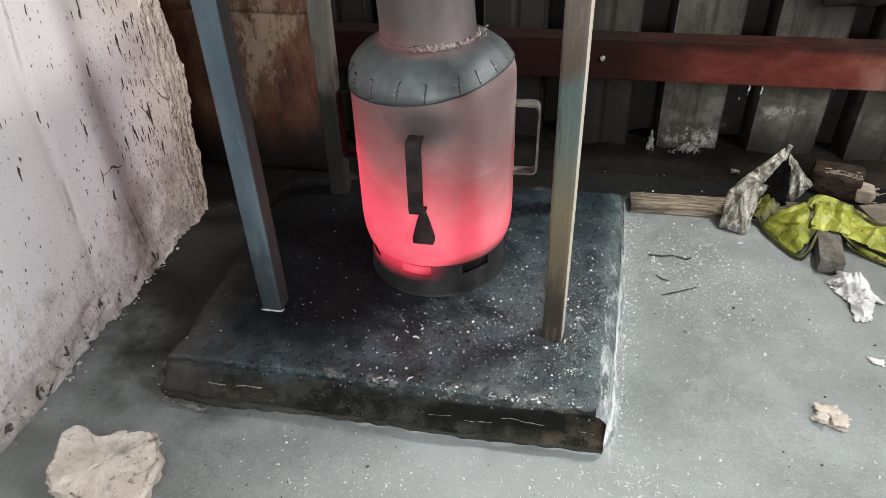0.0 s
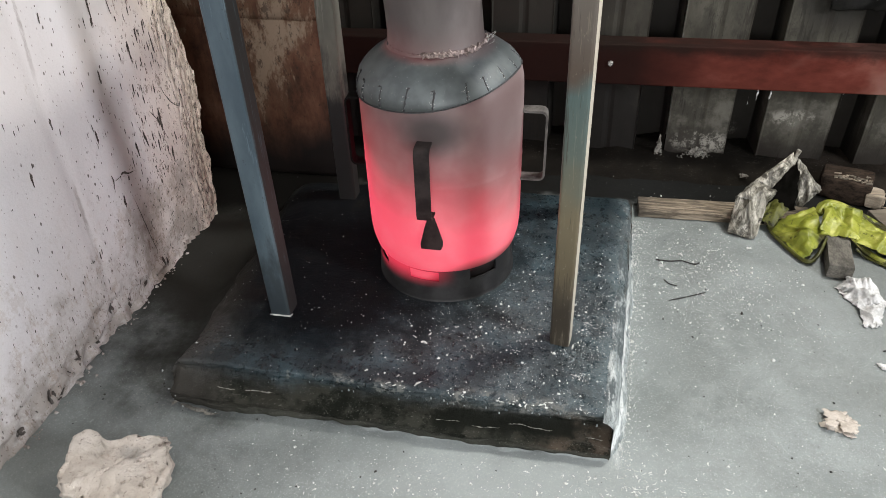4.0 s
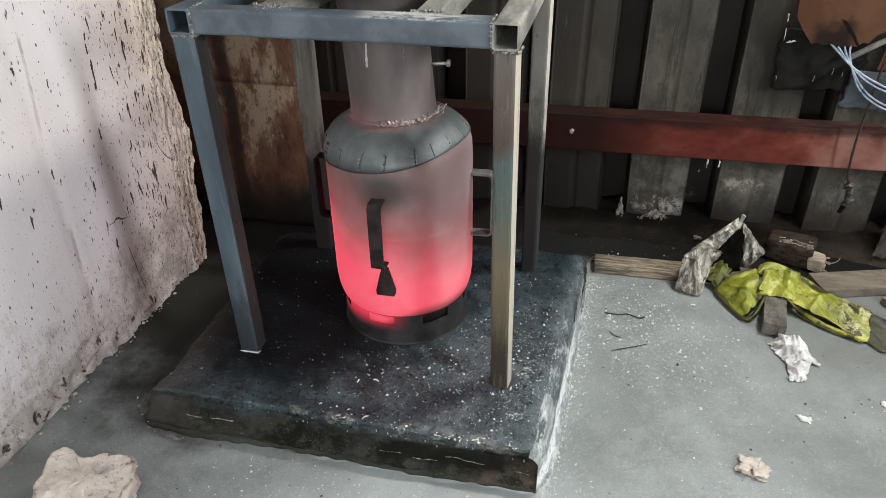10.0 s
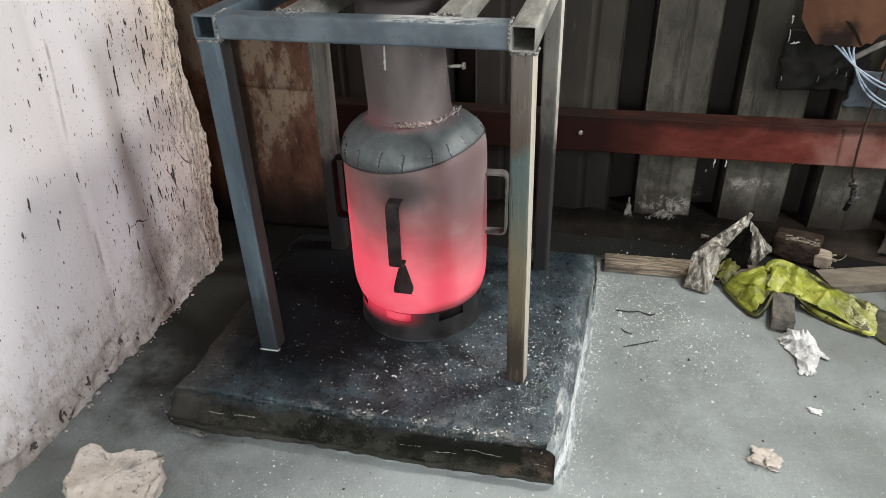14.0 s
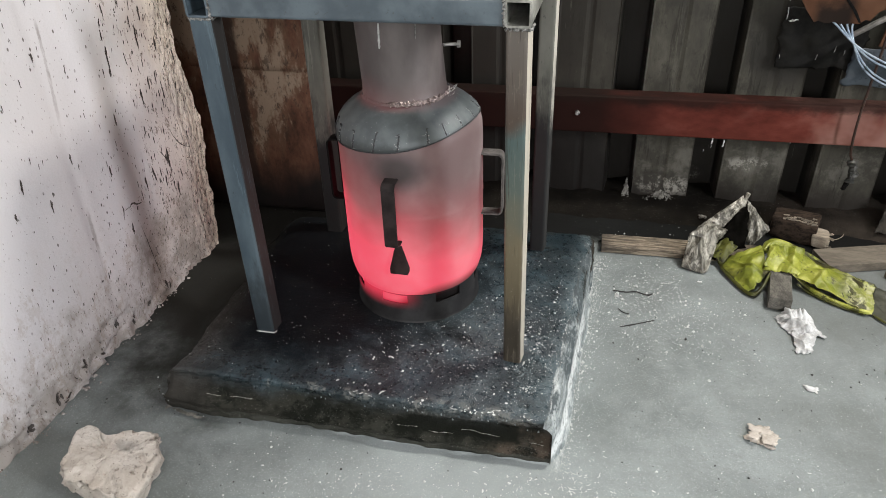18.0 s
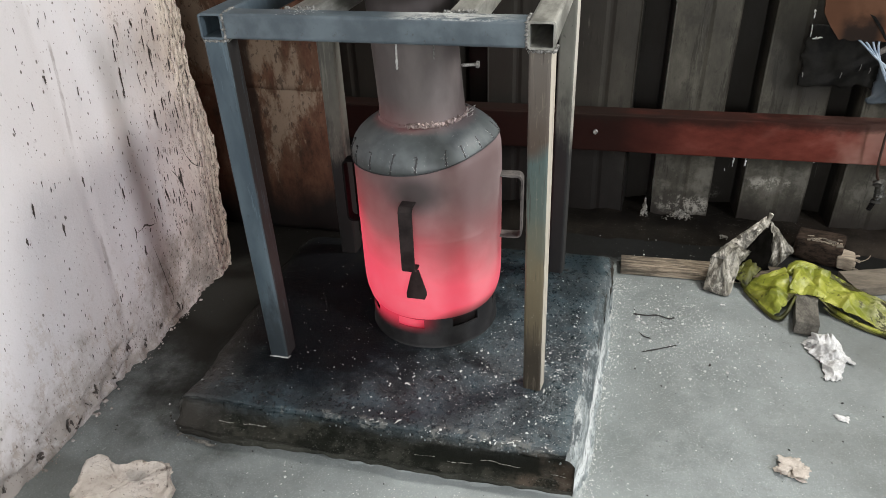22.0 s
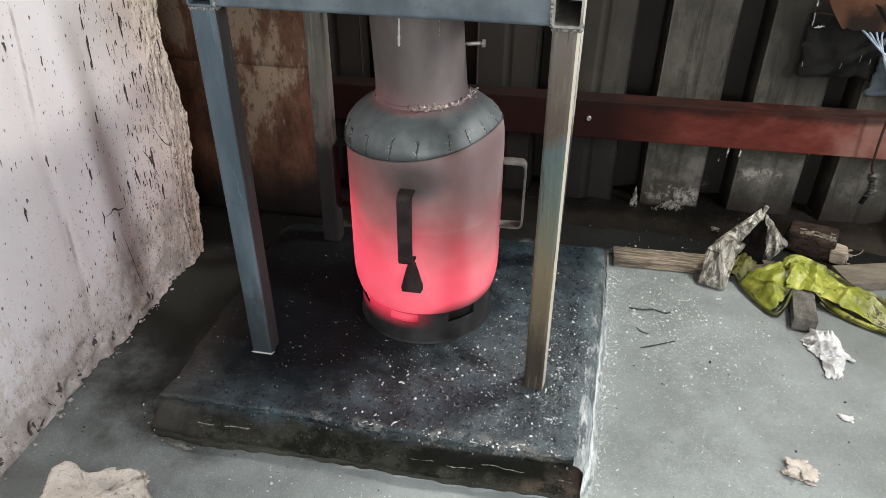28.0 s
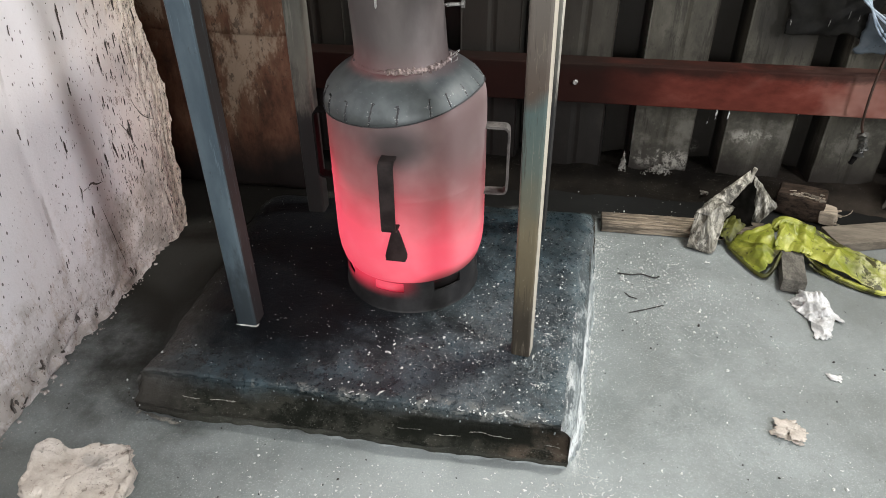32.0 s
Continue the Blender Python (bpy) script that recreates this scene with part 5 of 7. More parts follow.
def make_rail():
    rail = thing("wall_rail", (0.35, 2.06, 0.33), "red oxide painted steel rail across the sheeting", "rail")
    m = Matrix.Translation((0.12, 2.05, 0.318)) @ Matrix.Rotation(radians(-0.5), 4, "Y")
    bm = box_bm((-1.5, -0.022, -0.058), (1.375, 0.0, 0.058), 0.006, 3)
    part("web", turned(m, bm), RED, rail)
    part("flange", turned(m, box_bm((-1.5, 0.001, 0.044), (1.375, 0.062, 0.052), 0.002)), RED, rail)
    part("flange", turned(m, box_bm((-1.5, 0.001, -0.052), (1.375, 0.062, -0.044), 0.002)), RED, rail)
    bm = bmesh.new()
    bmesh.ops.create_cone(bm, segments=6, radius1=0.0085, radius2=0.0075, depth=0.008, cap_ends=True)
    bmesh.ops.bevel(bm, geom=bm.edges[:], offset=0.001, segments=1, affect="EDGES")
    for k, (x, z0, z1, r) in enumerate(((0.494, 0.262, 0.238, 0.0022), (0.4935, 0.236, 0.228, 0.0014), (0.527, 0.258, 0.232, 0.0018), (0.474, 0.222, 0.214, 0.0016), (0.710, 0.262, 0.257, 0.0016))):
        part("drip", bead_bm([(x, 2.046, z0), (x + 0.0008, 2.046, (z0 + z1) / 2), (x - 0.0008, 2.046, z1)], r, 1.2, k * 1.9, 6, 0.003), PAPER, rail, "pale hanging drip")
    part("bolt_head", turned(Matrix.Translation((0.092, 2.024, 0.322)) @ Matrix.Rotation(radians(90), 4, "X"), bm), ZINC, rail, "pale bolt head")
    return rail


make_rust_panel()
make_rail()


# ---- the concrete pad ----
def ledge_at(s):
    """Height share of the broken lower layer along the front of the pad."""
    return 0.40 - 0.13 * (s + 0.3) + 0.05 * noise.noise(Vector((s * 6, 1, 7))) + 0.02 * noise.noise(Vector((s * 30, 1, 7)))


def side_push(s, h, front):
    """How far the side of the pad stands out at a height share h: an undercut hollow over a ledge."""
    ledge = ledge_at(s)
    out = 0.007 * noise.noise(Vector((s * 4, h * 1.5, 5))) + 0.006 * noise.noise(Vector((s * 9, h * 2.5, 3))) + 0.003 * noise.noise(Vector((s * 30, h * 5, 1))) + 0.005 * (0.5 - abs(noise.noise(Vector((s * 7, h * 11, 4))))) + 0.0025 * noise.noise(Vector((s * 45, h * 30, 4)))
    if front:
        out += (0.017 + 0.009 * noise.noise(Vector((s * 5, 0, 2))) + 0.004 * noise.noise(Vector((s * 40, 0, 2))) - 0.010 * (1 - h / ledge) ** 2) if h < ledge else -0.024 * math.sin(math.pi * min(1.0, (h - ledge) / (0.95 - ledge))) * (0.65 + 0.8 * noise.noise(Vector((s * 4, 2, 2))))
    return out


def make_pad_block():
    pad = thing("concrete_pad", (-0.29, 1.33, 0), "low soot-blackened concrete pad on the cement floor", "concrete slab")
    corners = [(-0.722, 0.940), (0.136, 0.948), (0.178, 1.745), (-0.742, 1.70)]
    hs = (0.0, 0.08, 0.16, 0.22, 0.26, 0.30, 0.34, 0.38, 0.42, 0.46, 0.50, 0.56, 0.68, 0.76, 0.83, 0.89, 0.93, 0.96, 0.985)
    rim = [(0.042 * max(0.0, (h - 0.44) / 0.56) ** 2.0, h) for h in hs]
    sharp = [(0.020 * max(0.0, (h - 0.66) / 0.34) ** 2.2, h) for h in hs]
    steps = rim + [(0.043 + 0.914 * i / 110, 1.0) for i in range(111)] + [(1 - u, h) for u, h in reversed(rim)]
    across = sharp + [(0.021 + 0.958 * i / 110, 1.0) for i in range(111)] + [(1 - u, h) for u, h in reversed(sharp)]
    verts, faces = [], []
    c = [Vector((*q, 0)) for q in corners]
    mid = sum(c, Vector()) / 4
    for v, hv in steps:
        for u, hu in across:
            p = c[0].lerp(c[1], u).lerp(c[3].lerp(c[2], u), v)
            h = min(hu, hv)
            # round and chip the corners in plan
            du, dv = min(u, 1 - u) / 0.03, min(v, 1 - v) / 0.03
            if du < 1 and dv < 1:
                k = math.hypot(1 - du, 1 - dv)
                if k > 1:
                    p = p.lerp(mid, (0.030 if u < 0.5 and v < 0.5 else 0.013) * (k - 1) * (0.6 + 0.8 * h))
            top = PAD_Z + 0.0016 * noise.noise(Vector((p.x * 9, p.y * 9, 1))) - 0.010 * max(0.0, (p.y - 1.64) / 0.1)
            if u < 0.10 and v > 0.04:
                top -= 0.030 * (1 - u / 0.10) ** 2 * min(1.0, (v - 0.04) / 0.10) * (1 + 0.5 * noise.noise(Vector((p.x * 14, p.y * 9, 3))))
            lip = max(0.0, 1 - min(u, 1 - u, v, 1 - v) / 0.03)
            top -= lip * (0.012 * abs(noise.noise(Vector((p.x * 13, p.y * 13, 5)))) + 0.006 * abs(noise.noise(Vector((p.x * 31, p.y * 31, 5)))) + 0.004 * abs(noise.noise(Vector((p.x * 70, p.y * 70, 5)))))
            z = top * h
            if h < 1:
                if hv <= hu and v < 0.5:
                    p.y -= side_push(p.x, h, True)
                elif hv <= hu:
                    p.y += side_push(p.x, h, False)
                if hu <= hv:
                    p.x += side_push(p.y, h, False) * (-1 if u < 0.5 else 1)
            verts.append((p.x, p.y, max(z, -0.004 if h == 0 else 0.0)))
    w = len(steps)
    for j in range(w - 1):
        for i in range(w - 1):
            a = j * w + i
            faces.append((a, a + 1, a + w + 1, a + w))
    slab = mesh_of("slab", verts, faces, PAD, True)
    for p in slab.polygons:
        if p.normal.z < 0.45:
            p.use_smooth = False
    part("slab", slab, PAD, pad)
    # lime run down the right-hand side on to the floor
    verts, faces = [], []
    prof = ((-0.019, 0.0862), (-0.012, 0.0862), (-0.006, 0.0830), (0.000, 0.0760), (0.005, 0.062), (0.009, 0.045), (0.012, 0.028), (0.015, 0.013), (0.020, 0.004), (0.026, -0.002))
    n = 230
    for i in range(n + 1):
        y0 = 0.950 + 0.72 * i / n
        end = min(1.0, i / 5, (n - i) / 90)
        for k, (dx, z) in enumerate(prof):
            y = y0 - 0.009 * min(1.0, k / 5) * max(0.0, 1 - i / 14)
            j = 0.004 * noise.noise(Vector((y * 16, k * 0.4, 2))) + 0.002 * noise.noise(Vector((y * 70, k * 1.1, 2)))
            reach = 0.6 + 0.4 * end + 0.3 * noise.noise(Vector((y * 9, 7, 2))) * (k > 6)
            verts.append((edge_x(y) + (dx + j * (0.3 if k < 3 else 1)) * (reach * (0.12 + 0.88 * min(1.0, i / 16)) if dx > 0 else 1), y + 0.002 * noise.noise(Vector((y * 40, k, 5))), z - 0.003 * (1 - end) - 0.0012 * abs(noise.noise(Vector((y * 60, k * 1.7, 8))))))
    w = len(prof)
    faces += [(i * w + k, i * w + k + 1, (i + 1) * w + k + 1, (i + 1) * w + k) for i in range(n) for k in range(w - 1)]
    part("lime_run", mesh_of("lime_run", verts, faces, LIME, True), LIME, pad, "white lime run down the side")
    # pale thin cracks along the front
    rnd = random.Random(6)
    segments = [(-0.05, 0.03, 0.14), (0.09, 0.12, 0.10)]
    x = -0.715
    while x < 0.10:
        long = rnd.uniform(0.025, 0.085)
        if rnd.random() < 0.6:
            segments.append((x, x + long, rnd.uniform(0.02, 0.10)))
        x += long * rnd.uniform(0.8, 1.7)
    for x0, x1, h in segments:
        line = []
        for k in range(13):
            x = x0 + (x1 - x0) * k / 12
            hh = ledge_at(x) + h
            line.append((x, 0.944 - side_push(x, hh, True) - 0.0004, hh * PAD_Z))
        part("crack", bead_bm(line, rnd.uniform(0.0004, 0.0010), 1.8, x0 * 20, 5, 0.0025), CRUST, pad, "thin pale crack")
    # dirt and crumbs caught along the foot of the front
    verts, faces = [], []
    n, m = 200, 5
    for i in range(n + 1):
        x = -0.716 + 0.85 * i / n
        reach = 0.002 + 0.022 * max(0.0, noise.noise(Vector((x * 11, 4, 2)))) + 0.003 * noise.noise(Vector((x * 60, 4, 2)))
        foot = 0.944 - side_push(x, 0.0, True)
        for k in range(m + 1):
            t = k / m
            verts.append((x, foot + 0.006 - (reach + 0.006) * t, max(-0.002, 0.007 * (1 - t) ** 2 * (0.7 + 0.8 * noise.noise(Vector((x * 40, t, 6)))) - 0.002 * t)))
    faces = [(i * (m + 1) + k, i * (m + 1) + k + 1, (i + 1) * (m + 1) + k + 1, (i + 1) * (m + 1) + k) for i in range(n) for k in range(m)]
    part("dirt_fillet", mesh_of("dirt_fillet", verts, faces, CEMENT, True), CEMENT, pad, "grey dirt swept against the foot")
    for x, y, long, wide, a in ((-0.672, 0.921, 0.034, 0.007, -0.12), (-0.640, 0.915, 0.022, 0.005, -0.25), (-0.715, 0.930, 0.010, 0.006, 0.8)):
        bits, tris = [], []
        add_smear(bits, tris, rnd, (x, y, 0.0015), long, wide, a)
        part("lime_lick", mesh_of("lime_lick", bits, tris, CRUST), CRUST, pad)
    # crumbled corner
    for k in range(22):
        t = k / 21
        bits, tris = [], []
        at = (-0.726 + 0.10 * t * t + rnd.gauss(0, 0.003), 0.940 - 0.020 * min(1.0, 2 * t) + rnd.gauss(0, 0.003), 0.080 * max(0.0, 1 - 1.6 * t) + 0.0005)
        add_chip(bits, tris, rnd, at, rnd.uniform(0.001, 0.0032), 0.7)
        part("corner_crumb", mesh_of("corner_crumb", bits, tris, PAD if k % 3 else LIME), LIME, pad)
    for k in range(60):
        x, y = -0.58 + 0.70 * rnd.random() ** 0.6, rnd.uniform(0.958, 0.975)
        bits, tris = [], []
        add_chip(bits, tris, rnd, (x, y, PAD_Z * (0.44 + 0.56 * math.sqrt((y - 0.944) / 0.78 / 0.042)) - 0.007), rnd.uniform(0.0008, 0.0026), 1.6)
        part("lip_crumb", mesh_of("lip_crumb", bits, tris, LIME), LIME, pad)
    # dirt trodden up against the wall side
    verts, faces = [], []
    nx, ny = 14, 130
    for j in range(ny + 1):
        y = 0.985 + 0.735 * j / ny
        fade = min(1.0, j / 22)
        for i in range(nx + 1):
            k = i / nx
            reach = 0.055 + 0.030 * noise.noise(Vector((y * 6, 3, 3))) + 0.010 * noise.noise(Vector((y * 25, 3, 3)))
            x = -0.716 - (0.016 + reach * fade) * k
            z = 0.062 * fade * (1 - k) ** 1.6 * (0.9 + 0.3 * noise.noise(Vector((x * 30, y * 12, 3)))) + 0.002 * noise.noise(Vector((x * 80, y * 80, 3))) - 0.003 * k
            verts.append((x, y, z))
    faces = [(j * (nx + 1) + i, (j + 1) * (nx + 1) + i, (j + 1) * (nx + 1) + i + 1, j * (nx + 1) + i + 1) for j in range(ny) for i in range(nx)]
    part("dirt_fillet", mesh_of("dirt_fillet", verts, faces, CEMENT, True), CEMENT, pad, "brown-black dirt trodden against the side")
    return pad


make_pad_block()


# ---- the welded steel stand ----
def make_stand():
    T = 0.045
    h = T / 2
    stand = thing("welded_stand", (-0.265, 1.37, PAD_Z), "open welded stand of square steel tube over the stove", "steel frame")
    xl, xr, yf, yb, z0, z1 = -0.556, 0.029, 1.149, 1.617, PAD_Z - 0.001, 0.842
    lean = {"fl": (0.002, -0.016), "fr": (-0.005, -0.016), "bl": (0, 0), "br": (0, 0)}
    spots = {"fl": (xl, yf), "fr": (xr, yf), "bl": (xl, yb), "br": (xr, yb)}
    for key, (x, y) in spots.items():
        bm = tube_bm((0, 0, 0), (0, 0, z1 - h - 0.002 - z0), 0.039 if key in ("fr", "br") else T)
        bm.transform(Matrix.Rotation(radians({"fr": -8, "br": -7}.get(key, 0)), 4, "Z"))
        for v in bm.verts:
            k = v.co.z / (z1 - z0)
            v.co += Vector((x + lean[key][0] * k, y + lean[key][1] * k, z0))
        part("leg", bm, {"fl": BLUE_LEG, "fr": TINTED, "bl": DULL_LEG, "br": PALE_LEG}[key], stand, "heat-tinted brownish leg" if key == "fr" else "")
    # long sides with open ends in front, cross members between them
    for x, m in ((xl + 0.002, BLUE), (xr - 0.005, SCALED)):
        part("side_rail", tube_bm((x, 1.108, z1), (x, yb + h, z1), T), m, stand)
    inner = (xl + 0.002 + h + 0.0015, xr - 0.005 - h - 0.0015)
    part("front_rail", tube_bm((inner[0], 1.133, z1), (inner[1], 1.133, z1), T), make_front_rail_steel(), stand, "blue-grey tube with a frosted pale patch on top")
    part("back_rail", tube_bm((inner[0], yb, z1), (inner[1], yb, z1), T), SOOTED, stand)
    for x in (-0.405, -0.118):
        part("support_bar", tube_bm((x, 1.133 + h + 0.0015, z1), (x, yb - h - 0.0015, z1), T), SCALED, stand)
    # weld runs round the joints
    k = 0
    for x in (xl + 0.002, xr - 0.005):
        part("weld", bead_bm([(x - h, 1.112, z1 - h - 0.003), (x + h, 1.112, z1 - h - 0.003)], 0.0027, 1.6, 3 + k, 7, 0.0022), BEAD_GREY, stand, "pale lumpy weld")
        s = 1 if x < 0 - 0.2 else -1
        part("weld", bead_bm([(x + s * (h + 0.001), 1.110, z1 - h), (x + s * (h + 0.001), 1.110, z1 + h)], 0.0026, 1.6, 5 + k, 7, 0.0022), BEAD_GREY, stand, "pale lumpy weld")
        part("weld", bead_bm([(x + s * (h + 0.001), 1.116, z1 + h), (x + s * (h + 0.001), 1.156, z1 + h)], 0.0022, 1.6, 7 + k, 7, 0.0022), BEAD_GREY, stand, "pale lumpy weld")
        part("weld", bead_bm([(x + h, 1.112, z1 - h - 0.003), (x + h, 1.155, z1 - h - 0.003)], 0.0022, 1.6, 9 + k, 7, 0.0022), BEAD_GREY, stand, "pale lumpy weld")
        k += 11
    for x in (-0.405, -0.118):
        part("weld", bead_bm([(x - 0.028, 1.157, z1 + h), (x + 0.03, 1.157, z1 + h + 0.002)], 0.0026, 1.8, 31 + x, 7, 0.0022), BEAD_GREY, stand, "grey lumpy weld")
    # thin pale beads added for glints at the foot of two legs
    part("foot_glint", bead_bm([(xl - h, yf - h - 0.002, PAD_Z + 0.0008), (xl + h, yf - h - 0.002, PAD_Z + 0.0008), (xl + h + 0.003, yf - h + 0.008, PAD_Z + 0.0008)], 0.0018, 0.5, 2), SPATTER, stand, "thin pale bead for a glint")
    part("foot_glint", bead_bm([(xr + h + 0.001, yf - h - 0.004, PAD_Z + 0.0008), (xr + h + 0.003, yf - h + 0.01, PAD_Z + 0.0008)], 0.0022, 0.5, 4), SPATTER, stand, "thin pale bead for a glint")
    # spatter along the front rail
    verts, faces = [], []
    rnd = random.Random(5)
    for _ in range(420):
        x = rnd.choice((rnd.gauss(-0.11, 0.045), rnd.gauss(-0.13, 0.03), rnd.gauss(-0.395, 0.018)))
        if inner[0] + 0.01 < x < inner[1] - 0.01:
            add_chip(verts, faces, rnd, (x, min(1.154, max(1.114, rnd.gauss(1.138, 0.012))), z1 + h), min(0.0016, 0.0004 + rnd.expovariate(1 / 0.0004)), 0.3)
    ob = part("spatter", mesh_of("spatter", verts, faces, SPATTER), SPATTER, stand, "pale weld spatter")
    ob["kind"] = "stuff"
    return stand


make_stand()


# ---- the stove made from a gas bottle ----
def make_stove():
    C = Vector((-0.246, 1.374, 0))
    stove = thing("gas_bottle_stove", (C.x, C.y, PAD_Z), "stove made from a gas bottle, glowing red hot", "stove")
    R = 0.1625
    prof = [(0.004, 0.106), (0.06, 0.107), (0.10, 0.111), (0.125, 0.118), (0.136, 0.129), (0.1415, 0.142), (0.1432, 0.156), (0.1478, 0.164), (0.154, 0.174), (0.1595, 0.196), (0.1618, 0.218), (R, 0.24), (R, 0.30), (R, 0.362), (R, 0.3665), (R + 0.0007, 0.370), (R + 0.0007, 0.374), (R, 0.3775), (R, 0.382), (R, 0.44), (R, 0.50), (R - 0.0012, 0.527), (R - 0.0016, 0.536), (R - 0.0042, 0.549), (0.1507, 0.562), (0.1390, 0.575), (0.1250, 0.5855)]
    cap = [(R + 0.0004, 0.527), (R + 0.0018, 0.529), (R + 0.0018, 0.536), (R - 0.0008, 0.549), (0.1545, 0.562), (0.143, 0.575), (0.129, 0.586), (0.114, 0.595), (0.100, 0.602), (0.086, 0.608), (0.080, 0.604), (0.136, 0.568), (R - 0.003, 0.536)]
    dome_line = [(0.10, R), (0.536, R), (0.549, R - 0.0026), (0.562, 0.1527), (0.575, 0.1412), (0.586, 0.1272), (0.595, 0.1122), (0.608, 0.086), (0.70, 0.086)]

    def dome(z):
        i = max(k for k in range(len(dome_line) - 1) if dome_line[k][0] <= z)
        (z0, r0), (z1, r1) = dome_line[i], dome_line[i + 1]
        return r0 + (r1 - r0) * (z - z0) / (z1 - z0)

    def skewed(me):
        """The rim of the shoulder was cut askew: low on the fire side, high up the dome on the other."""
        for v in me.vertices:
            z, d = v.co.z, v.co.x - C.x - 0.2 * (v.co.y - C.y)
            if 0.515 < z < 0.608:
                lift = (0.085 * d + 0.75 * max(0.0, d) ** 2) * min(1.0, (0.608 - z) / 0.078)
                k = dome(z + lift) / dome(z)
                v.co = (C.x + (v.co.x - C.x) * k, C.y + (v.co.y - C.y) * k, z + lift)
        return me

    part("body", lathe("body", prof, HOT, C), HOT, stove, "glowing red steel body, pale grey towards the top")

    part("shoulder_cap", skewed(lathe("shoulder_cap", cap, CAP, C)), CAP, stove, "dark blued steel shoulder")

    def on_cap(a, z, out=0.0):
        rs = {0.527: R + 0.0022, 0.536: R + 0.0022, 0.549: R - 0.001, 0.562: 0.1545, 0.575: 0.143}
        ks = sorted(rs)
        i = max(k for k in range(len(ks) - 1) if ks[k] <= z + 1e-9)
        t = (z - ks[i]) / (ks[i + 1] - ks[i])
        r = rs[ks[i]] * (1 - t) + rs[ks[i + 1]] * t + out
        return C + Vector((r * math.cos(a), r * math.sin(a), z))

    rnd = random.Random(11)
    for k in range(19):
        a = radians(-102 + 360 / 19 * k + rnd.uniform(-3, 3))
        tip = rnd.uniform(0.563, 0.572)
        lean, hook = rnd.uniform(-0.02, 0.03), rnd.choice((-1, 1)) * rnd.uniform(0.0, 0.05)
        line = [on_cap(a + lean * (z - 0.53) / 0.04 + 0.006 * noise.noise(Vector((z * 260, k, 0))), z, 0.0002) for z in (0.5285, 0.534, 0.541, 0.549, 0.556, tip)]
        line.append(on_cap(a + lean + hook, tip - 0.001, 0.0002))
        slit = part("slit_weld", skewed(bm_mesh("slit_weld", bead_bm(line, rnd.uniform(0.0011, 0.0017), 1.6, k * 3.3, 6, 0.0022), SLAG, True)), SLAG, stove, "thin dark weld")
        bits, tris = [], []
        for q in range(10):
            z = rnd.uniform(0.530, tip)
            add_chip(bits, tris, rnd, on_cap(a + rnd.gauss(0, 0.016), z, 0.0008), rnd.uniform(0.0005, 0.0017), 0.5)
        part("weld_speck", skewed(mesh_of("weld_speck", bits, tris, SPATTER)), SPATTER, slit, "pale weld specks")["kind"] = "stuff"
    # edge of the cap where it was hammered over the body
    line = [C + Vector(((R + 0.0018) * math.cos(radians(a)), (R + 0.0018) * math.sin(radians(a)), 0.5272)) for a in range(0, 361, 4)]
    part("cap_edge", skewed(bm_mesh("cap_edge", bead_bm(line, 0.0014, 0.6, 9, 5, 0.02), SLAG)), SLAG, stove)

    # foot ring with punched openings
    verts, faces = [], []
    n = 140
    slots = [radians(-98 + 51.4 * k) for k in range(7)]

    def open_at(a):
        return any(abs((a - s + math.pi) % (2 * math.pi) - math.pi) < radians(13.6) for s in slots)

    levels = [(0.1525, PAD_Z - 0.0005), (0.151, PAD_Z + 0.004), (0.149, 0.120), (0.1485, 0.138), (0.1485, 0.163), (0.1505, 0.172)]
    thick = 0.004
    idx = {}

    def vert(i, l, side):
        key = (i % n, l, side)
        if key not in idx:
            a = 2 * math.pi * i / n
            r = levels[l][0] - side * thick
            idx[key] = len(verts)
            verts.append(C + Vector((r * math.cos(a), r * math.sin(a), levels[l][1])))
        return idx[key]

    def solid(i, l):
        return not (l == 3 and open_at(2 * math.pi * (i + 0.5) / n))

    for i in range(n):
        for l in range(5):
            if solid(i, l):
                faces.append((vert(i, l, 0), vert(i + 1, l, 0), vert(i + 1, l + 1, 0), vert(i, l + 1, 0)))
                faces.append((vert(i, l + 1, 1), vert(i + 1, l + 1, 1), vert(i + 1, l, 1), vert(i, l, 1)))
                for nb, pair in ((i - 1, (i, i)), (i + 1, (i + 1, i + 1))):
                    if not solid(nb, l):
                        e = pair[0]
                        faces.append((vert(e, l, 0), vert(e, l + 1, 0), vert(e, l + 1, 1), vert(e, l, 1)))
            else:
                faces.append((vert(i, l, 0), vert(i + 1, l, 0), vert(i + 1, l, 1), vert(i, l, 1)))
                faces.append((vert(i, l + 1, 1), vert(i + 1, l + 1, 1), vert(i + 1, l + 1, 0), vert(i, l + 1, 0)))
        faces.append((vert(i, 0, 1), vert(i + 1, 0, 1), vert(i + 1, 0, 0), vert(i, 0, 0)))
    part("foot_ring", mesh_of("foot_ring", verts, faces, RING, False), RING, stove, "dark grey foot ring with air slots")

    # open flue pipe, leaning slightly
    rp = 0.0905
    pipe = [(rp + 0.007, 0.598), (rp + 0.004, 0.606), (rp + 0.001, 0.615), (rp, 0.630), (rp - 0.001, 0.70), (rp - 0.002, 0.80), (rp - 0.002, 0.861), (rp - 0.006, 0.861), (rp - 0.006, 0.78), (rp - 0.006, 0.62)]
    flue = part("flue_pipe", lathe("flue_pipe", pipe, FLUE, C + Vector((-0.006, 0, 0)), 72, top=(-0.016, -0.004)), FLUE, stove, "dull grey steel flue pipe")
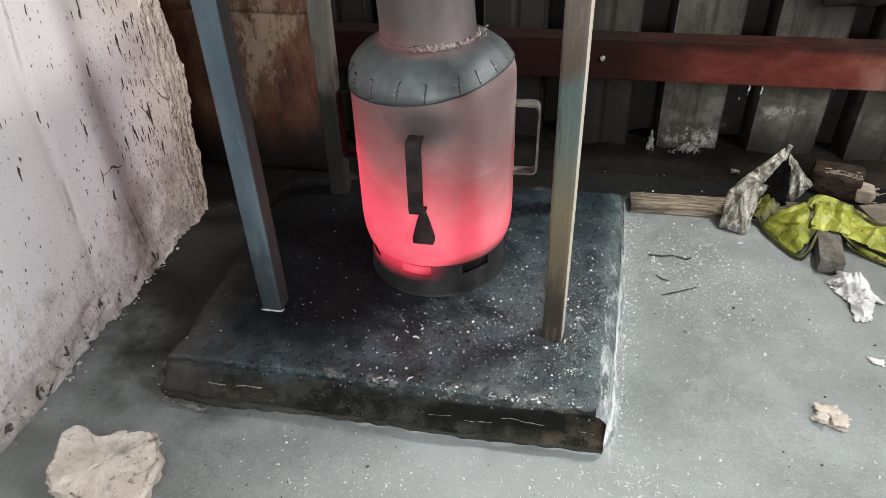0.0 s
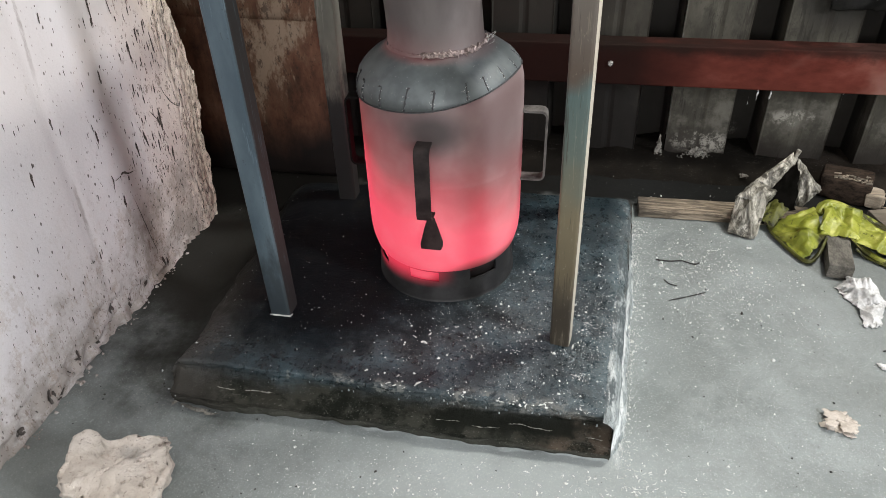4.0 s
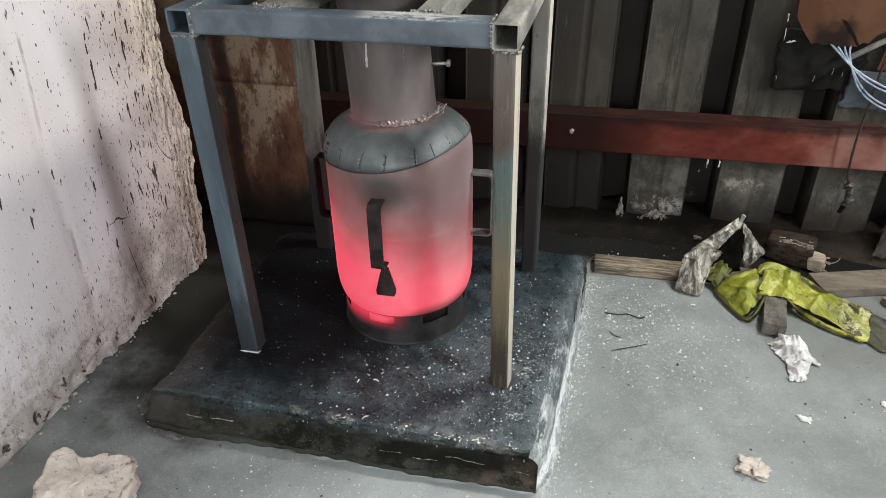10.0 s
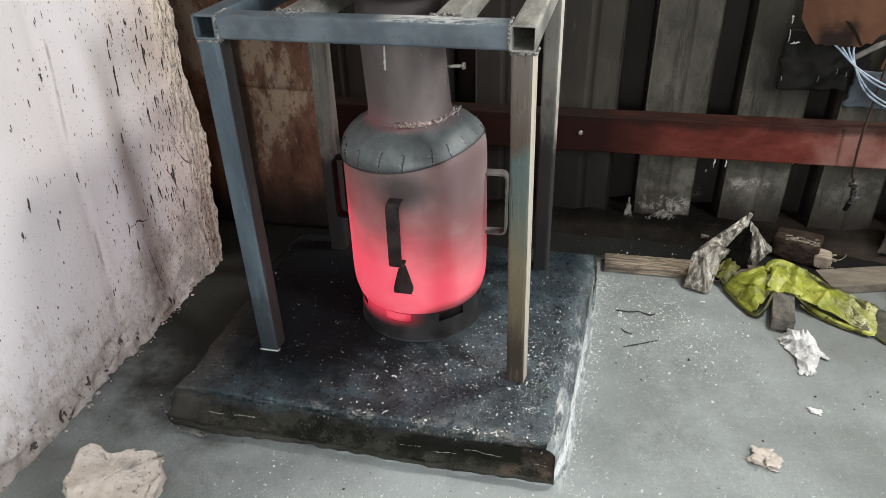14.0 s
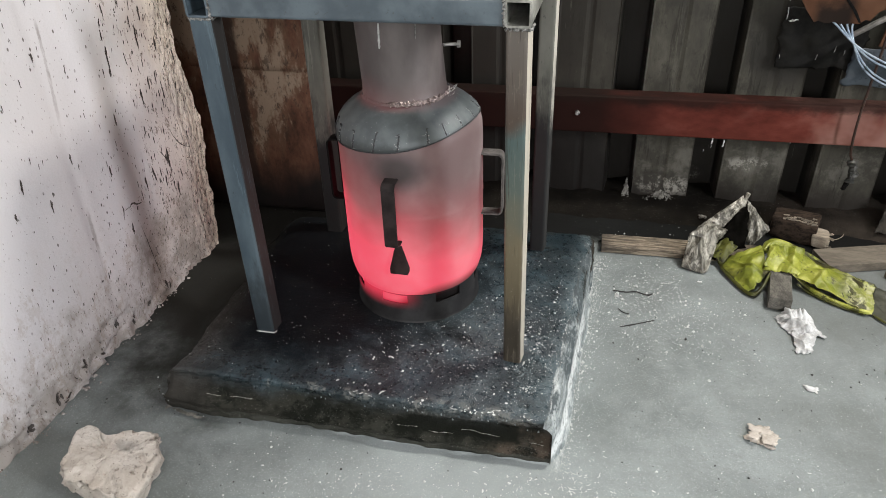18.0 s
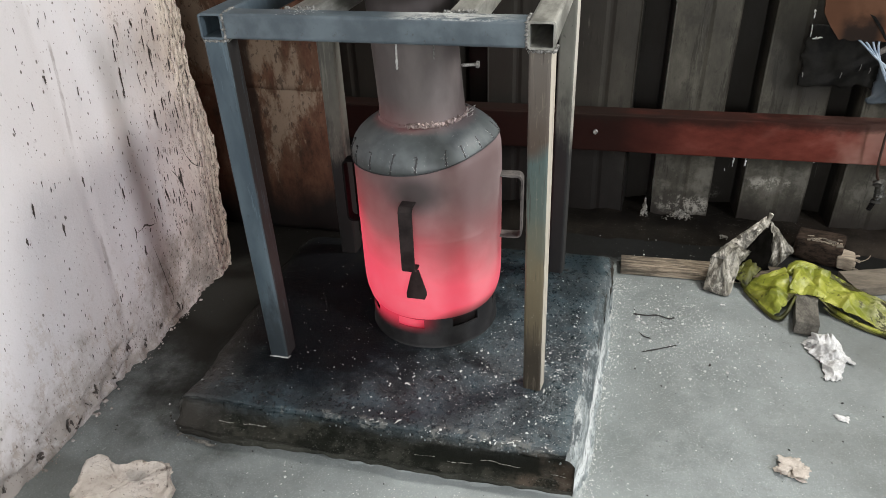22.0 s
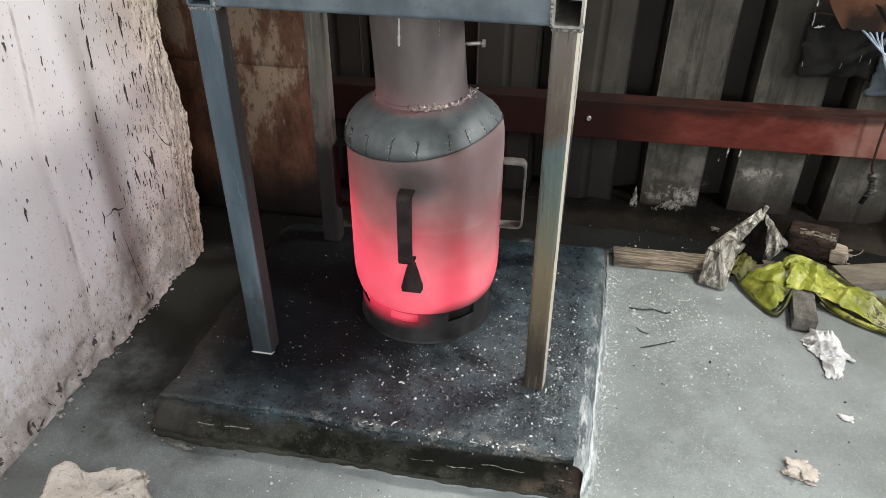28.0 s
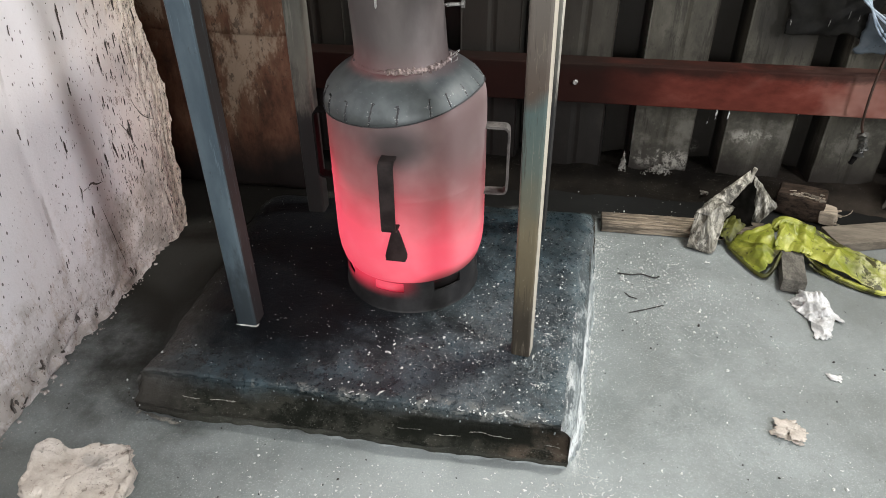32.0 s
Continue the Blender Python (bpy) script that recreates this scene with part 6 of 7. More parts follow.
    for a0, a1, r, m, s in ((-150, -98, 0.0018, FLUE, 1.0), (-98, -20, 0.0054, BEAD, 4.0), (-22, 20, 0.0028, BEAD, 5.0), (20, 210, 0.0022, SLAG, 7.0)):
        line = [C + Vector((-0.005 + (rp + 0.003) * math.cos(radians(a)), (rp + 0.003) * math.sin(radians(a)), 0.6085)) for a in range(a0, a1 + 1, 2)]
        part("neck_weld", bead_bm(line, r, 1.5 if r > 0.004 else 1.2, s, 10, 0.0022), m, stove, "thick crusty pale weld" if r > 0.005 else "", False)
    # two pale upright marks raised on the pipe
    for x, z0, z1 in ((-0.274, 0.722, 0.775), (-0.204, 0.738, 0.79)):
        y = C.y - math.sqrt((rp - 0.001) ** 2 - (x - C.x + 0.014) ** 2) - 0.001
        wide = x < -0.25
        part("pale_mark", bead_bm([(x - 0.001, y, z0), (x, y, (z0 + z1) / 2), (x + 0.001, y, z1)], 0.0026 if wide else 0.0014, 0.4, x * 9, 6), PAPER if wide else BEAD_GREY, flue, "pale upright mark" if wide else "narrow grey mark", True)
    # clamp screw on the pipe
    screw = part("clamp_screw", wire_bm([(-0.172, 1.38, 0.706), (-0.15, 1.381, 0.708), (-0.136, 1.382, 0.709)], 0.0036, 3), ZINC, stove, "bare metal screw")
    bm = bmesh.new()
    bmesh.ops.create_cone(bm, segments=6, radius1=0.0075, radius2=0.0075, depth=0.006, cap_ends=True)
    part("screw_head", turned(Matrix.Translation((-0.134, 1.382, 0.709)) @ Matrix.Rotation(radians(90), 4, "Y"), bm), ZINC, screw)

    # wiry burrs standing up off the far end of the neck weld
    for k in range(16):
        foot = C + Vector((0.087 + rnd.uniform(0, 0.010), rnd.uniform(-0.02, 0.035), 0.604))
        tip = foot + Vector((rnd.gauss(0.002, 0.005), rnd.gauss(0, 0.004), rnd.uniform(0.003, 0.013)))
        part("burr", bead_bm([foot, foot.lerp(tip, 0.5) + Vector((rnd.gauss(0, 0.002), 0, 0)), tip], rnd.uniform(0.0003, 0.0006), 1.8, k * 1.3, 5, 0.002), SPATTER, stove)

    # bent flat-bar handles
    def handle(angle, rise=0.0, out=0.032):
        w, t, z0, z1, b = 0.0145, 0.0045, 0.320 + rise, 0.471 + rise, 0.011
        prof = [(-0.004, z1), (out - b, z1)] + [(out - b + b * math.sin(radians(q)), z1 - b + b * math.cos(radians(q))) for q in (22, 45, 68, 90)]
        prof += [(out, (z0 + z1) / 2)] + [(out - b + b * math.cos(radians(q)), z0 + b - b * math.sin(radians(q))) for q in (0, 22, 45, 68, 90)] + [(-0.004, z0)]
        bm = bmesh.new()
        rows = []
        for i, (r, z) in enumerate(prof):
            p, q = prof[max(i - 1, 0)], prof[min(i + 1, len(prof) - 1)]
            d = Vector((q[0] - p[0], q[1] - p[1])).normalized()
            nx, nz = -d.y * t / 2, d.x * t / 2
            rows.append([bm.verts.new((R + r + nx * s, w * k, z + nz * s)) for s, k in ((1, -1), (1, 1), (-1, 1), (-1, -1))])
        for a, c in zip(rows, rows[1:]):
            for k in range(4):
                j = (k + 1) % 4
                bm.faces.new((a[k], a[j], c[j], c[k]))
        bm.faces.new(rows[0])
        bm.faces.new(list(reversed(rows[-1])))
        bmesh.ops.bevel(bm, geom=[e for e in bm.edges if e.calc_length() > 0.004 and abs(e.verts[0].co.y - e.verts[1].co.y) < 1e-5], offset=0.0009, segments=2, affect="EDGES")
        bm.transform(Matrix.Translation(C) @ Matrix.Rotation(angle, 4, "Z"))
        return bm

    for a, m, words in ((-90, HANDLE, "dark bent flat-bar handle"), (2, HANDLE_LIT, "flat-bar handle coloured pale for the light on it"), (184, HANDLE_SHADED, "bent flat-bar handle coloured black for its shade")):
        part("handle", handle(radians(a), 0.018 if a > 90 else 0.0, 0.047 if a == 2 else 0.032), m, stove, words)

    # loose shutter plate hanging under the front handle
    out = [(-0.006, 0.074), (0.007, 0.074), (0.012, 0.058), (0.023, 0.020), (0.0225, 0.010), (0.018, 0.0), (-0.022, 0.0), (-0.023, 0.012), (-0.012, 0.056)]
    bm = bmesh.new()
    rows = [[bm.verts.new((x, d, z)) for x, z in out] for d in (0.0, 0.004)]
    bm.faces.new(rows[0])
    bm.faces.new(list(reversed(rows[1])))
    for i in range(len(out)):
        j = (i + 1) % len(out)
        bm.faces.new((rows[0][j], rows[0][i], rows[1][i], rows[1][j]))
    bmesh.ops.recalc_face_normals(bm, faces=bm.faces)
    bmesh.ops.bevel(bm, geom=bm.edges[:], offset=0.0008, segments=1, affect="EDGES")
    bm.transform(Matrix.Translation((C.x + 0.006, C.y - R - 0.0065, 0.236)) @ Matrix.Rotation(radians(-1.5), 4, "X"))
    part("shutter_plate", bm, HANDLE, stove, "small dark trapezoid shutter plate")
    return stove


make_stove()


def make_pan():
    """The dark pan that stands on the two support bars over the flue."""
    prof = [(0.004, 0.8652), (0.10, 0.8653), (0.135, 0.868), (0.160, 0.878), (0.176, 0.893), (0.186, 0.906), (0.191, 0.920), (0.194, 0.930), (0.200, 0.932), (0.200, 0.935), (0.191, 0.935), (0.187, 0.922), (0.181, 0.908), (0.170, 0.897), (0.150, 0.882), (0.10, 0.872), (0.004, 0.871)]
    return solo("cooking_pan", lathe("cooking_pan", prof, PAN, (-0.262, 1.375, 0), 80), "soot-blackened round pan on the steel stand", "pan")


PAN = simple("sooty_pan", (0.018, 0.016, 0.015), (0.055, 0.048, 0.044), 16, 0.55, 0.1, 0.3)
make_pan()


# ---- splashes and runs on the plastered wall ----
def add_fleck(verts, faces, y, z, wide, tall, rnd, lift=0.0009):
    """A dried drip: ragged, thickest above its middle, drawn out below."""
    b = len(verts)
    n = 11
    lean = rnd.gauss(0.05, 0.06)
    for k in range(n):
        a = 2 * math.pi * k / n
        q = rnd.uniform(0.55, 1.25)
        up = math.sin(a)
        yy, zz = y + math.cos(a) * wide * q * (1.0 if up > 0 else 0.7) + up * tall * lean, z + up * tall * rnd.uniform(0.8, 1.15)
        verts.append((wall_x(yy, zz) + lift, yy, zz))
    faces.append(tuple(range(b, b + n)))


def make_splashes():
    rnd = random.Random(21)
    verts, faces = [], []
    big = [(1.335, 0.65, 0.034), (1.455, 0.674, 0.026), (1.517, 0.64, 0.02), (1.457, 0.558, 0.018), (1.42, 0.535, 0.022), (1.504, 0.519, 0.017), (1.468, 0.425, 0.010), (1.305, 0.521, 0.015), (1.231, 0.421, 0.015), (1.036, 0.434, 0.015), (0.979, 0.51, 0.016), (1.351, 0.331, 0.018), (1.389, 0.344, 0.018), (1.459, 0.354, 0.03), (1.471, 0.254, 0.02), (1.254, 0.254, 0.016), (1.34, 0.737, 0.010), (1.189, 0.679, 0.009), (1.114, 0.728, 0.010), (1.43, 0.30, 0.016), (1.487, 0.722, 0.02), (1.575, 0.60, 0.02), (0.94, 0.46, 0.008), (1.13, 0.50, 0.014)]
    for y, z, tall in big:
        w = 0.0025 + 0.060 * tall * rnd.uniform(0.5, 1.3)
        add_fleck(verts, faces, y, z, w, tall, rnd)
        for k in range(2):
            add_fleck(verts, faces, y + rnd.gauss(0, 0.0025), z + rnd.uniform(-0.9, 0.9) * tall, w * rnd.uniform(0.4, 0.8), tall * rnd.uniform(0.2, 0.5), rnd)
    for _ in range(430):
        y = 1.56 - abs(rnd.gauss(0, 0.36))
        z = rnd.uniform(0.05, 1.0)
        if y < 0.35 or y > wall_end(z) - 0.02:
            continue
        w = rnd.uniform(0.0007, 0.0017)
        t = w * rnd.uniform(0.8, 1.6) if rnd.random() < 0.5 else w * rnd.uniform(2.5, 6.0)
        add_fleck(verts, faces, y, z, w, t, rnd)
    for _ in range(75):
        w = rnd.uniform(0.0014, 0.0029)
        add_fleck(verts, faces, min(1.56, rnd.gauss(1.43, 0.065)), rnd.uniform(0.22, 0.85), w, w * rnd.uniform(2.0, 6.5), rnd)
    for _ in range(260):
        y, z = rnd.uniform(0.72, 1.5), abs(rnd.gauss(0, 0.16)) + 0.02
        w = rnd.uniform(0.0006, 0.0016)
        add_fleck(verts, faces, y, z, w, w * rnd.uniform(0.8, 3.5), rnd)
    # dark flecks laid on for pits between the flakes of the broken end
    for _ in range(420):
        z = rnd.uniform(0.03, 1.0)
        add_fleck(verts, faces, wall_end(z) - 0.014 - abs(rnd.gauss(0, 0.045)), z, rnd.uniform(0.0005, 0.0016), rnd.uniform(0.002, 0.010), rnd, 0.0024)
    # clumps where a splash struck
    for cy, cz, n in ((1.48, 0.36, 26), (1.45, 0.55, 12), (1.36, 0.33, 22), (1.50, 0.20, 40), (1.46, 0.12, 40), (1.38, 0.22, 30), (1.54, 0.60, 14), (1.56, 0.42, 20)):
        for _ in range(n):
            add_fleck(verts, faces, min(cy + rnd.gauss(0, 0.04), 1.585), max(0.03, cz + rnd.gauss(0, 0.07)), rnd.uniform(0.0006, 0.0018), rnd.uniform(0.001, 0.007), rnd)
    solo("wall_splashes", mesh_of("wall_splashes", verts, faces, TAR), "dark tarry splashes dried on the plaster wall", "stain", kind="stuff")
    # chalk flaking off the broken end
    verts, faces = [], []
    for _ in range(900):
        z = rnd.uniform(0.03, 1.0)
        y = wall_end(z) - 0.013 - abs(rnd.gauss(0, 0.035))
        wide, tall = rnd.uniform(0.0012, 0.0045), rnd.uniform(0.003, 0.016)
        add_fleck(verts, faces, y, z, wide, tall, rnd, rnd.uniform(0.0005, 0.0022))
    solo("chalk_flakes", mesh_of("chalk_flakes", verts, faces, CHALK), "pale chalk flakes lifting off the broken wall end", "plaster", kind="stuff")
    # open cracks
    verts, faces = [], []
    for line, w in ((((1.236, 0.330), (1.238, 0.316), (1.234, 0.302)), 0.003), (((1.262, 0.306), (1.272, 0.312), (1.284, 0.310), (1.298, 0.300), (1.318, 0.296)), 0.0028), (((1.240, 0.312), (1.255, 0.311), (1.270, 0.310)), 0.001), (((1.492, 0.426), (1.502, 0.395), (1.522, 0.365), (1.554, 0.344)), 0.0016), (((1.288, 0.25), (1.296, 0.20), (1.306, 0.12), (1.318, 0.04)), 0.0012), (((1.43, 0.39), (1.452, 0.352), (1.468, 0.30)), 0.0016)):
        pts = smooth_line([(0, y, z) for y, z in line], 6)
        b = len(verts)
        for k, p in enumerate(pts):
            d = (pts[min(k + 1, len(pts) - 1)] - pts[max(k - 1, 0)]).normalized()
            r = w * math.sin(math.pi * (0.06 + 0.88 * k / (len(pts) - 1))) * rnd.uniform(0.5, 1.2)
            for sgn in (-1, 1):
                yy, zz = p.y - d.z * r * sgn, p.z + d.y * r * sgn
                verts.append((wall_x(yy, zz) + 0.0008, yy, zz))
        faces += [(b + 2 * k, b + 2 * k + 1, b + 2 * k + 3, b + 2 * k + 2) for k in range(len(pts) - 1)]
    # flat dark patches laid on for the shade of holes along the foot
    for y, z, w, t in ((0.70, 0.035, 0.008, 0.010), (0.79, 0.025, 0.010, 0.012), (0.886, 0.036, 0.011, 0.017), (0.905, 0.016, 0.016, 0.007), (0.97, 0.05, 0.006, 0.012), (1.05, 0.03, 0.009, 0.008), (1.115, 0.064, 0.013, 0.011), (1.17, 0.03, 0.007, 0.012), (1.24, 0.035, 0.010, 0.008), (1.33, 0.035, 0.006, 0.02)):
        for k in range(3):
            add_fleck(verts, faces, y + rnd.gauss(0, w * 0.5), max(0.01, z + rnd.gauss(0, t * 0.4)), w * rnd.uniform(0.4, 0.9), t * rnd.uniform(0.4, 0.9), rnd, 0.0012)
    solo("wall_cracks", mesh_of("wall_cracks", verts, faces, TAR), "short dark cracks, and dark patches for holes, in the plaster", "crack", kind="stuff")


make_splashes()


def make_plaster_bits():
    rnd = random.Random(14)
    verts, faces = [], []
    for _ in range(90):
        y = rnd.choice((0.62, 0.80, 0.98, 1.16, 1.30)) + rnd.gauss(0, 0.05)
        x = wall_x(y, 0.0) + 0.002 + abs(rnd.gauss(0, 0.010))
        add_chip(verts, faces, rnd, (x, y, -0.0004), min(0.0008 + rnd.expovariate(1 / 0.0018), 0.010), 0.6)
    solo("plaster_bits", mesh_of("plaster_bits", verts, faces, PLASTER), "crumbled plaster bits along the foot of the wall", "debris", kind="stuff")


make_plaster_bits()


# ---- loose things on the floor ----
def make_stone():
    outline = [(-0.775, 0.669), (-0.746, 0.648), (-0.700, 0.640), (-0.655, 0.630), (-0.619, 0.627), (-0.594, 0.616), (-0.590, 0.652), (-0.595, 0.700), (-0.604, 0.750), (-0.624, 0.778), (-0.650, 0.791), (-0.690, 0.780), (-0.728, 0.763), (-0.746, 0.766), (-0.768, 0.778), (-0.792, 0.772), (-0.801, 0.750), (-0.784, 0.706)]
    loop = smooth_line([(x, y, 0) for x, y in outline + outline[:1]], 9)[:-1]
    n = len(loop)
    c = sum(loop, Vector()) / n
    # undercut towards the door, spread at the foot towards the wall
    rows = [(0.0, 0.93, 1.0), (0.010, 0.97, 0.95), (0.026, 0.96, 0.75), (0.044, 0.965, 0.5), (0.060, 0.985, 0.25), (0.072, 1.0, 0.08), (0.080, 1.0, 0.0), (0.085, 0.988, 0.0), (0.0865, 0.965, 0.0)]
    verts, faces = [], []

    def facets(q, size):
        d, p = noise.voronoi(q * size)
        return noise.cell(p[0] * 5.7) + 0.6 * (d[1] - d[0])

    for z, k, s in rows:
        for p in loop:
            q = c + (p - c) * k + Vector((-0.030, 0.020, 0)) * s
            q.z = z
            out = (p - c).normalized()
            d = 0.010 * (facets(q, 30) - 0.5) + 0.006 * noise.noise(q * 70) + 0.003 * noise.noise(q * 170)
            verts.append(q + out * d * (0.5 + 0.5 * s) + Vector((0, 0, 0.003 * noise.noise(q * 60) if z > 0 else 0)))
    inner = [0.93, 0.88, 0.82, 0.75, 0.68, 0.6, 0.52, 0.44, 0.36, 0.28, 0.2, 0.1]
    for k in inner:
        for p in loop:
            q = c + (p - c) * k
            h = 0.087 + 0.005 * noise.noise(Vector((q.x * 14, q.y * 14, 2))) + 0.003 * noise.noise(Vector((q.x * 55, q.y * 55, 4))) + 0.0018 * noise.noise(Vector((q.x * 150, q.y * 150, 4)))
            h += 0.0018 * (facets(Vector((q.x, q.y, 0.4)), 26) - 0.5)
            pit = noise.voronoi(Vector((q.x * 75, q.y * 75, 3)))[0][0]
            h -= 0.005 * max(0.0, 1 - pit / 0.28) * (noise.noise(Vector((q.x * 21, q.y * 21, 8))) > 0.0)
            h -= 0.007 * math.exp(-(((q.x + 0.680) * 0.8 + (q.y - 0.745) * -0.6) ** 2 / 0.00030 + ((q.x + 0.680) * 0.6 + (q.y - 0.745) * 0.8) ** 2 / 0.00006))
            verts.append(Vector((q.x, q.y, h)))
    for a in range(len(rows) + len(inner) - 1):
        for i in range(n):
            j = (i + 1) % n
            faces.append((a * n + i, a * n + j, (a + 1) * n + j, (a + 1) * n + i))
    last = (len(rows) + len(inner) - 1) * n
    verts.append(c + Vector((0, 0, 0.087)))
    faces += [(last + i, last + (i + 1) % n, len(verts) - 1) for i in range(n)]
    faces.append(tuple(range(n - 1, -1, -1)))
    me = mesh_of("broken_stone", verts, faces, STONE, True)
    for p in me.polygons:
        if p.center.z < 0.078:
            p.use_smooth = False
    return solo("broken_stone", me, "pale broken lump of lime mortar on the floor", "stone")


make_stone()


def make_batten_wood():
    n = Nodes("sooty_batten_wood")
    a, b = n.noise(9, 5, 0.65, (1.0, 14, 14)), n.noise(30, 4, 0.7, (0.6, 4, 4))
    c = n.mix(n.span(a, 0.36, 0.64), (0.12, 0.095, 0.066), (0.36, 0.30, 0.225))
    c = n.mix(n.span(b, 0.45, 0.62, 0.0, 0.7), c, (0.055, 0.044, 0.032))
    dirt = n.math("ADD", n.math("ABSOLUTE", n.math("SUBTRACT", n.x, 0.42)), n.math("MULTIPLY", n.math("SUBTRACT", n.noise(12, 4), 0.5), 0.2))
    c = n.mix(n.span(dirt, 0.10, 0.24, 0.0, 0.85), c, (0.030, 0.025, 0.020))
    n.bump(b, a, strength=0.5, distance=0.001)
    return n.done(c, 0.85)


def plank(name, centre, size, angle, material, label, category, tilt=0.0, seed=0.0):
    x, y, z = size
    bm = box_bm((-x / 2, -y / 2, 0), (x / 2, y / 2, z), 0.002, 2, 0.0012, 5, seed)
    m = Matrix.Translation(centre) @ Matrix.Rotation(radians(angle), 4, "Z") @ Matrix.Rotation(radians(tilt), 4, "X")
    me = bm_mesh(name, turned(m, bm), material)
    low = min(v.co.z for v in me.vertices)
    if low < 0:
        me.transform(Matrix.Translation((0, 0, -low)))
    return solo(name, me, label, category)


plank("wooden_batten", (0.42, 1.80, 0.0), (0.44, 0.07, 0.022), 1.5, make_batten_wood(), "pale sawn batten lying along the sooty wall foot", "plank", seed=1)
plank("wooden_board", (0.918, 1.836, 0.0), (0.25, 0.088, 0.026), 17, WOOD_D, "short dirty brown board lying on the floor by the wall", "plank", seed=2)
plank("wooden_offcut", (1.135, 1.795, 0.0), (0.34, 0.115, 0.018), 27, WOOD_D, "thin dirty board end lying beside the shorter board", "plank", seed=3)
plank("timber_block", (0.667, 1.626, 0.0), (0.055, 0.136, 0.036), -8, WOOD_Y, "short grey timber block under the yellow plastic", "wood block", seed=4)



def make_charred_log():
    log = thing("charred_block", (0.77, 1.95, 0), "dark charred wood block with a split pale end", "wood block")
    m = Matrix.Translation((0.762, 1.955, 0)) @ Matrix.Rotation(radians(-20), 4, "Z")
    part("block", turned(m, box_bm((-0.070, -0.042, 0), (0.058, 0.042, 0.068), 0.009, 2, 0.006, 8, 3)), DARKWOOD, log)
    rnd = random.Random(3)
    # splinters torn up along the front edge of the top
    for k in range(40):
        x, y = rnd.uniform(-0.035, 0.054), -0.040 + abs(rnd.gauss(0, 0.020))
        long, wide = rnd.uniform(0.005, 0.018), rnd.uniform(0.0015, 0.004)
        bm = box_bm((-long / 2, -wide / 2, 0), (long / 2, wide / 2, rnd.uniform(0.0015, 0.004)), 0.0004, 1)
        bm.transform(m @ Matrix.Translation((x, y, 0.0675)) @ Matrix.Rotation(rnd.gauss(0, 0.4), 4, "Z") @ Matrix.Rotation(rnd.gauss(0, 0.12), 4, "Y"))
        part("splinter", bm, WOOD if k % 3 == 0 else WOOD_D, log)
    part("split_end", turned(m, box_bm((0.050, -0.052, 0.006), (0.092, -0.004, 0.046), 0.005, 2, 0.007, 7, 8)), WOOD, log, "pale splintered end")
    for k in range(12):
        y, z = rnd.uniform(-0.050, -0.006), rnd.uniform(0.008, 0.044)
        bm = box_bm((0, 0, 0), (rnd.uniform(0.006, 0.020), 0.003, rnd.uniform(0.003, 0.008)), 0.0006, 1)
        bm.transform(m @ Matrix.Translation((0.086, y, z)) @ Matrix.Rotation(rnd.gauss(0, 0.3), 4, "Y"))
        part("splinter", bm, WOOD, log)
    a = Vector((0.096, -0.020, 0.030))
    part("splinter", turned(m, wire_bm([a, a + Vector((0.014, 0.004, 0.000)), a + Vector((0.026, 0.006, 0.012)), a + Vector((0.028, 0.006, 0.022))], 0.0013, 3, 5)), WOOD, log)
    return log


DARKWOOD = simple("charred_wood", (0.010, 0.007, 0.005), (0.058, 0.041, 0.030), 22, 0.85, 0, 0.6, (1.0, 4.0, 4.0), spec=0.15)
make_charred_log()


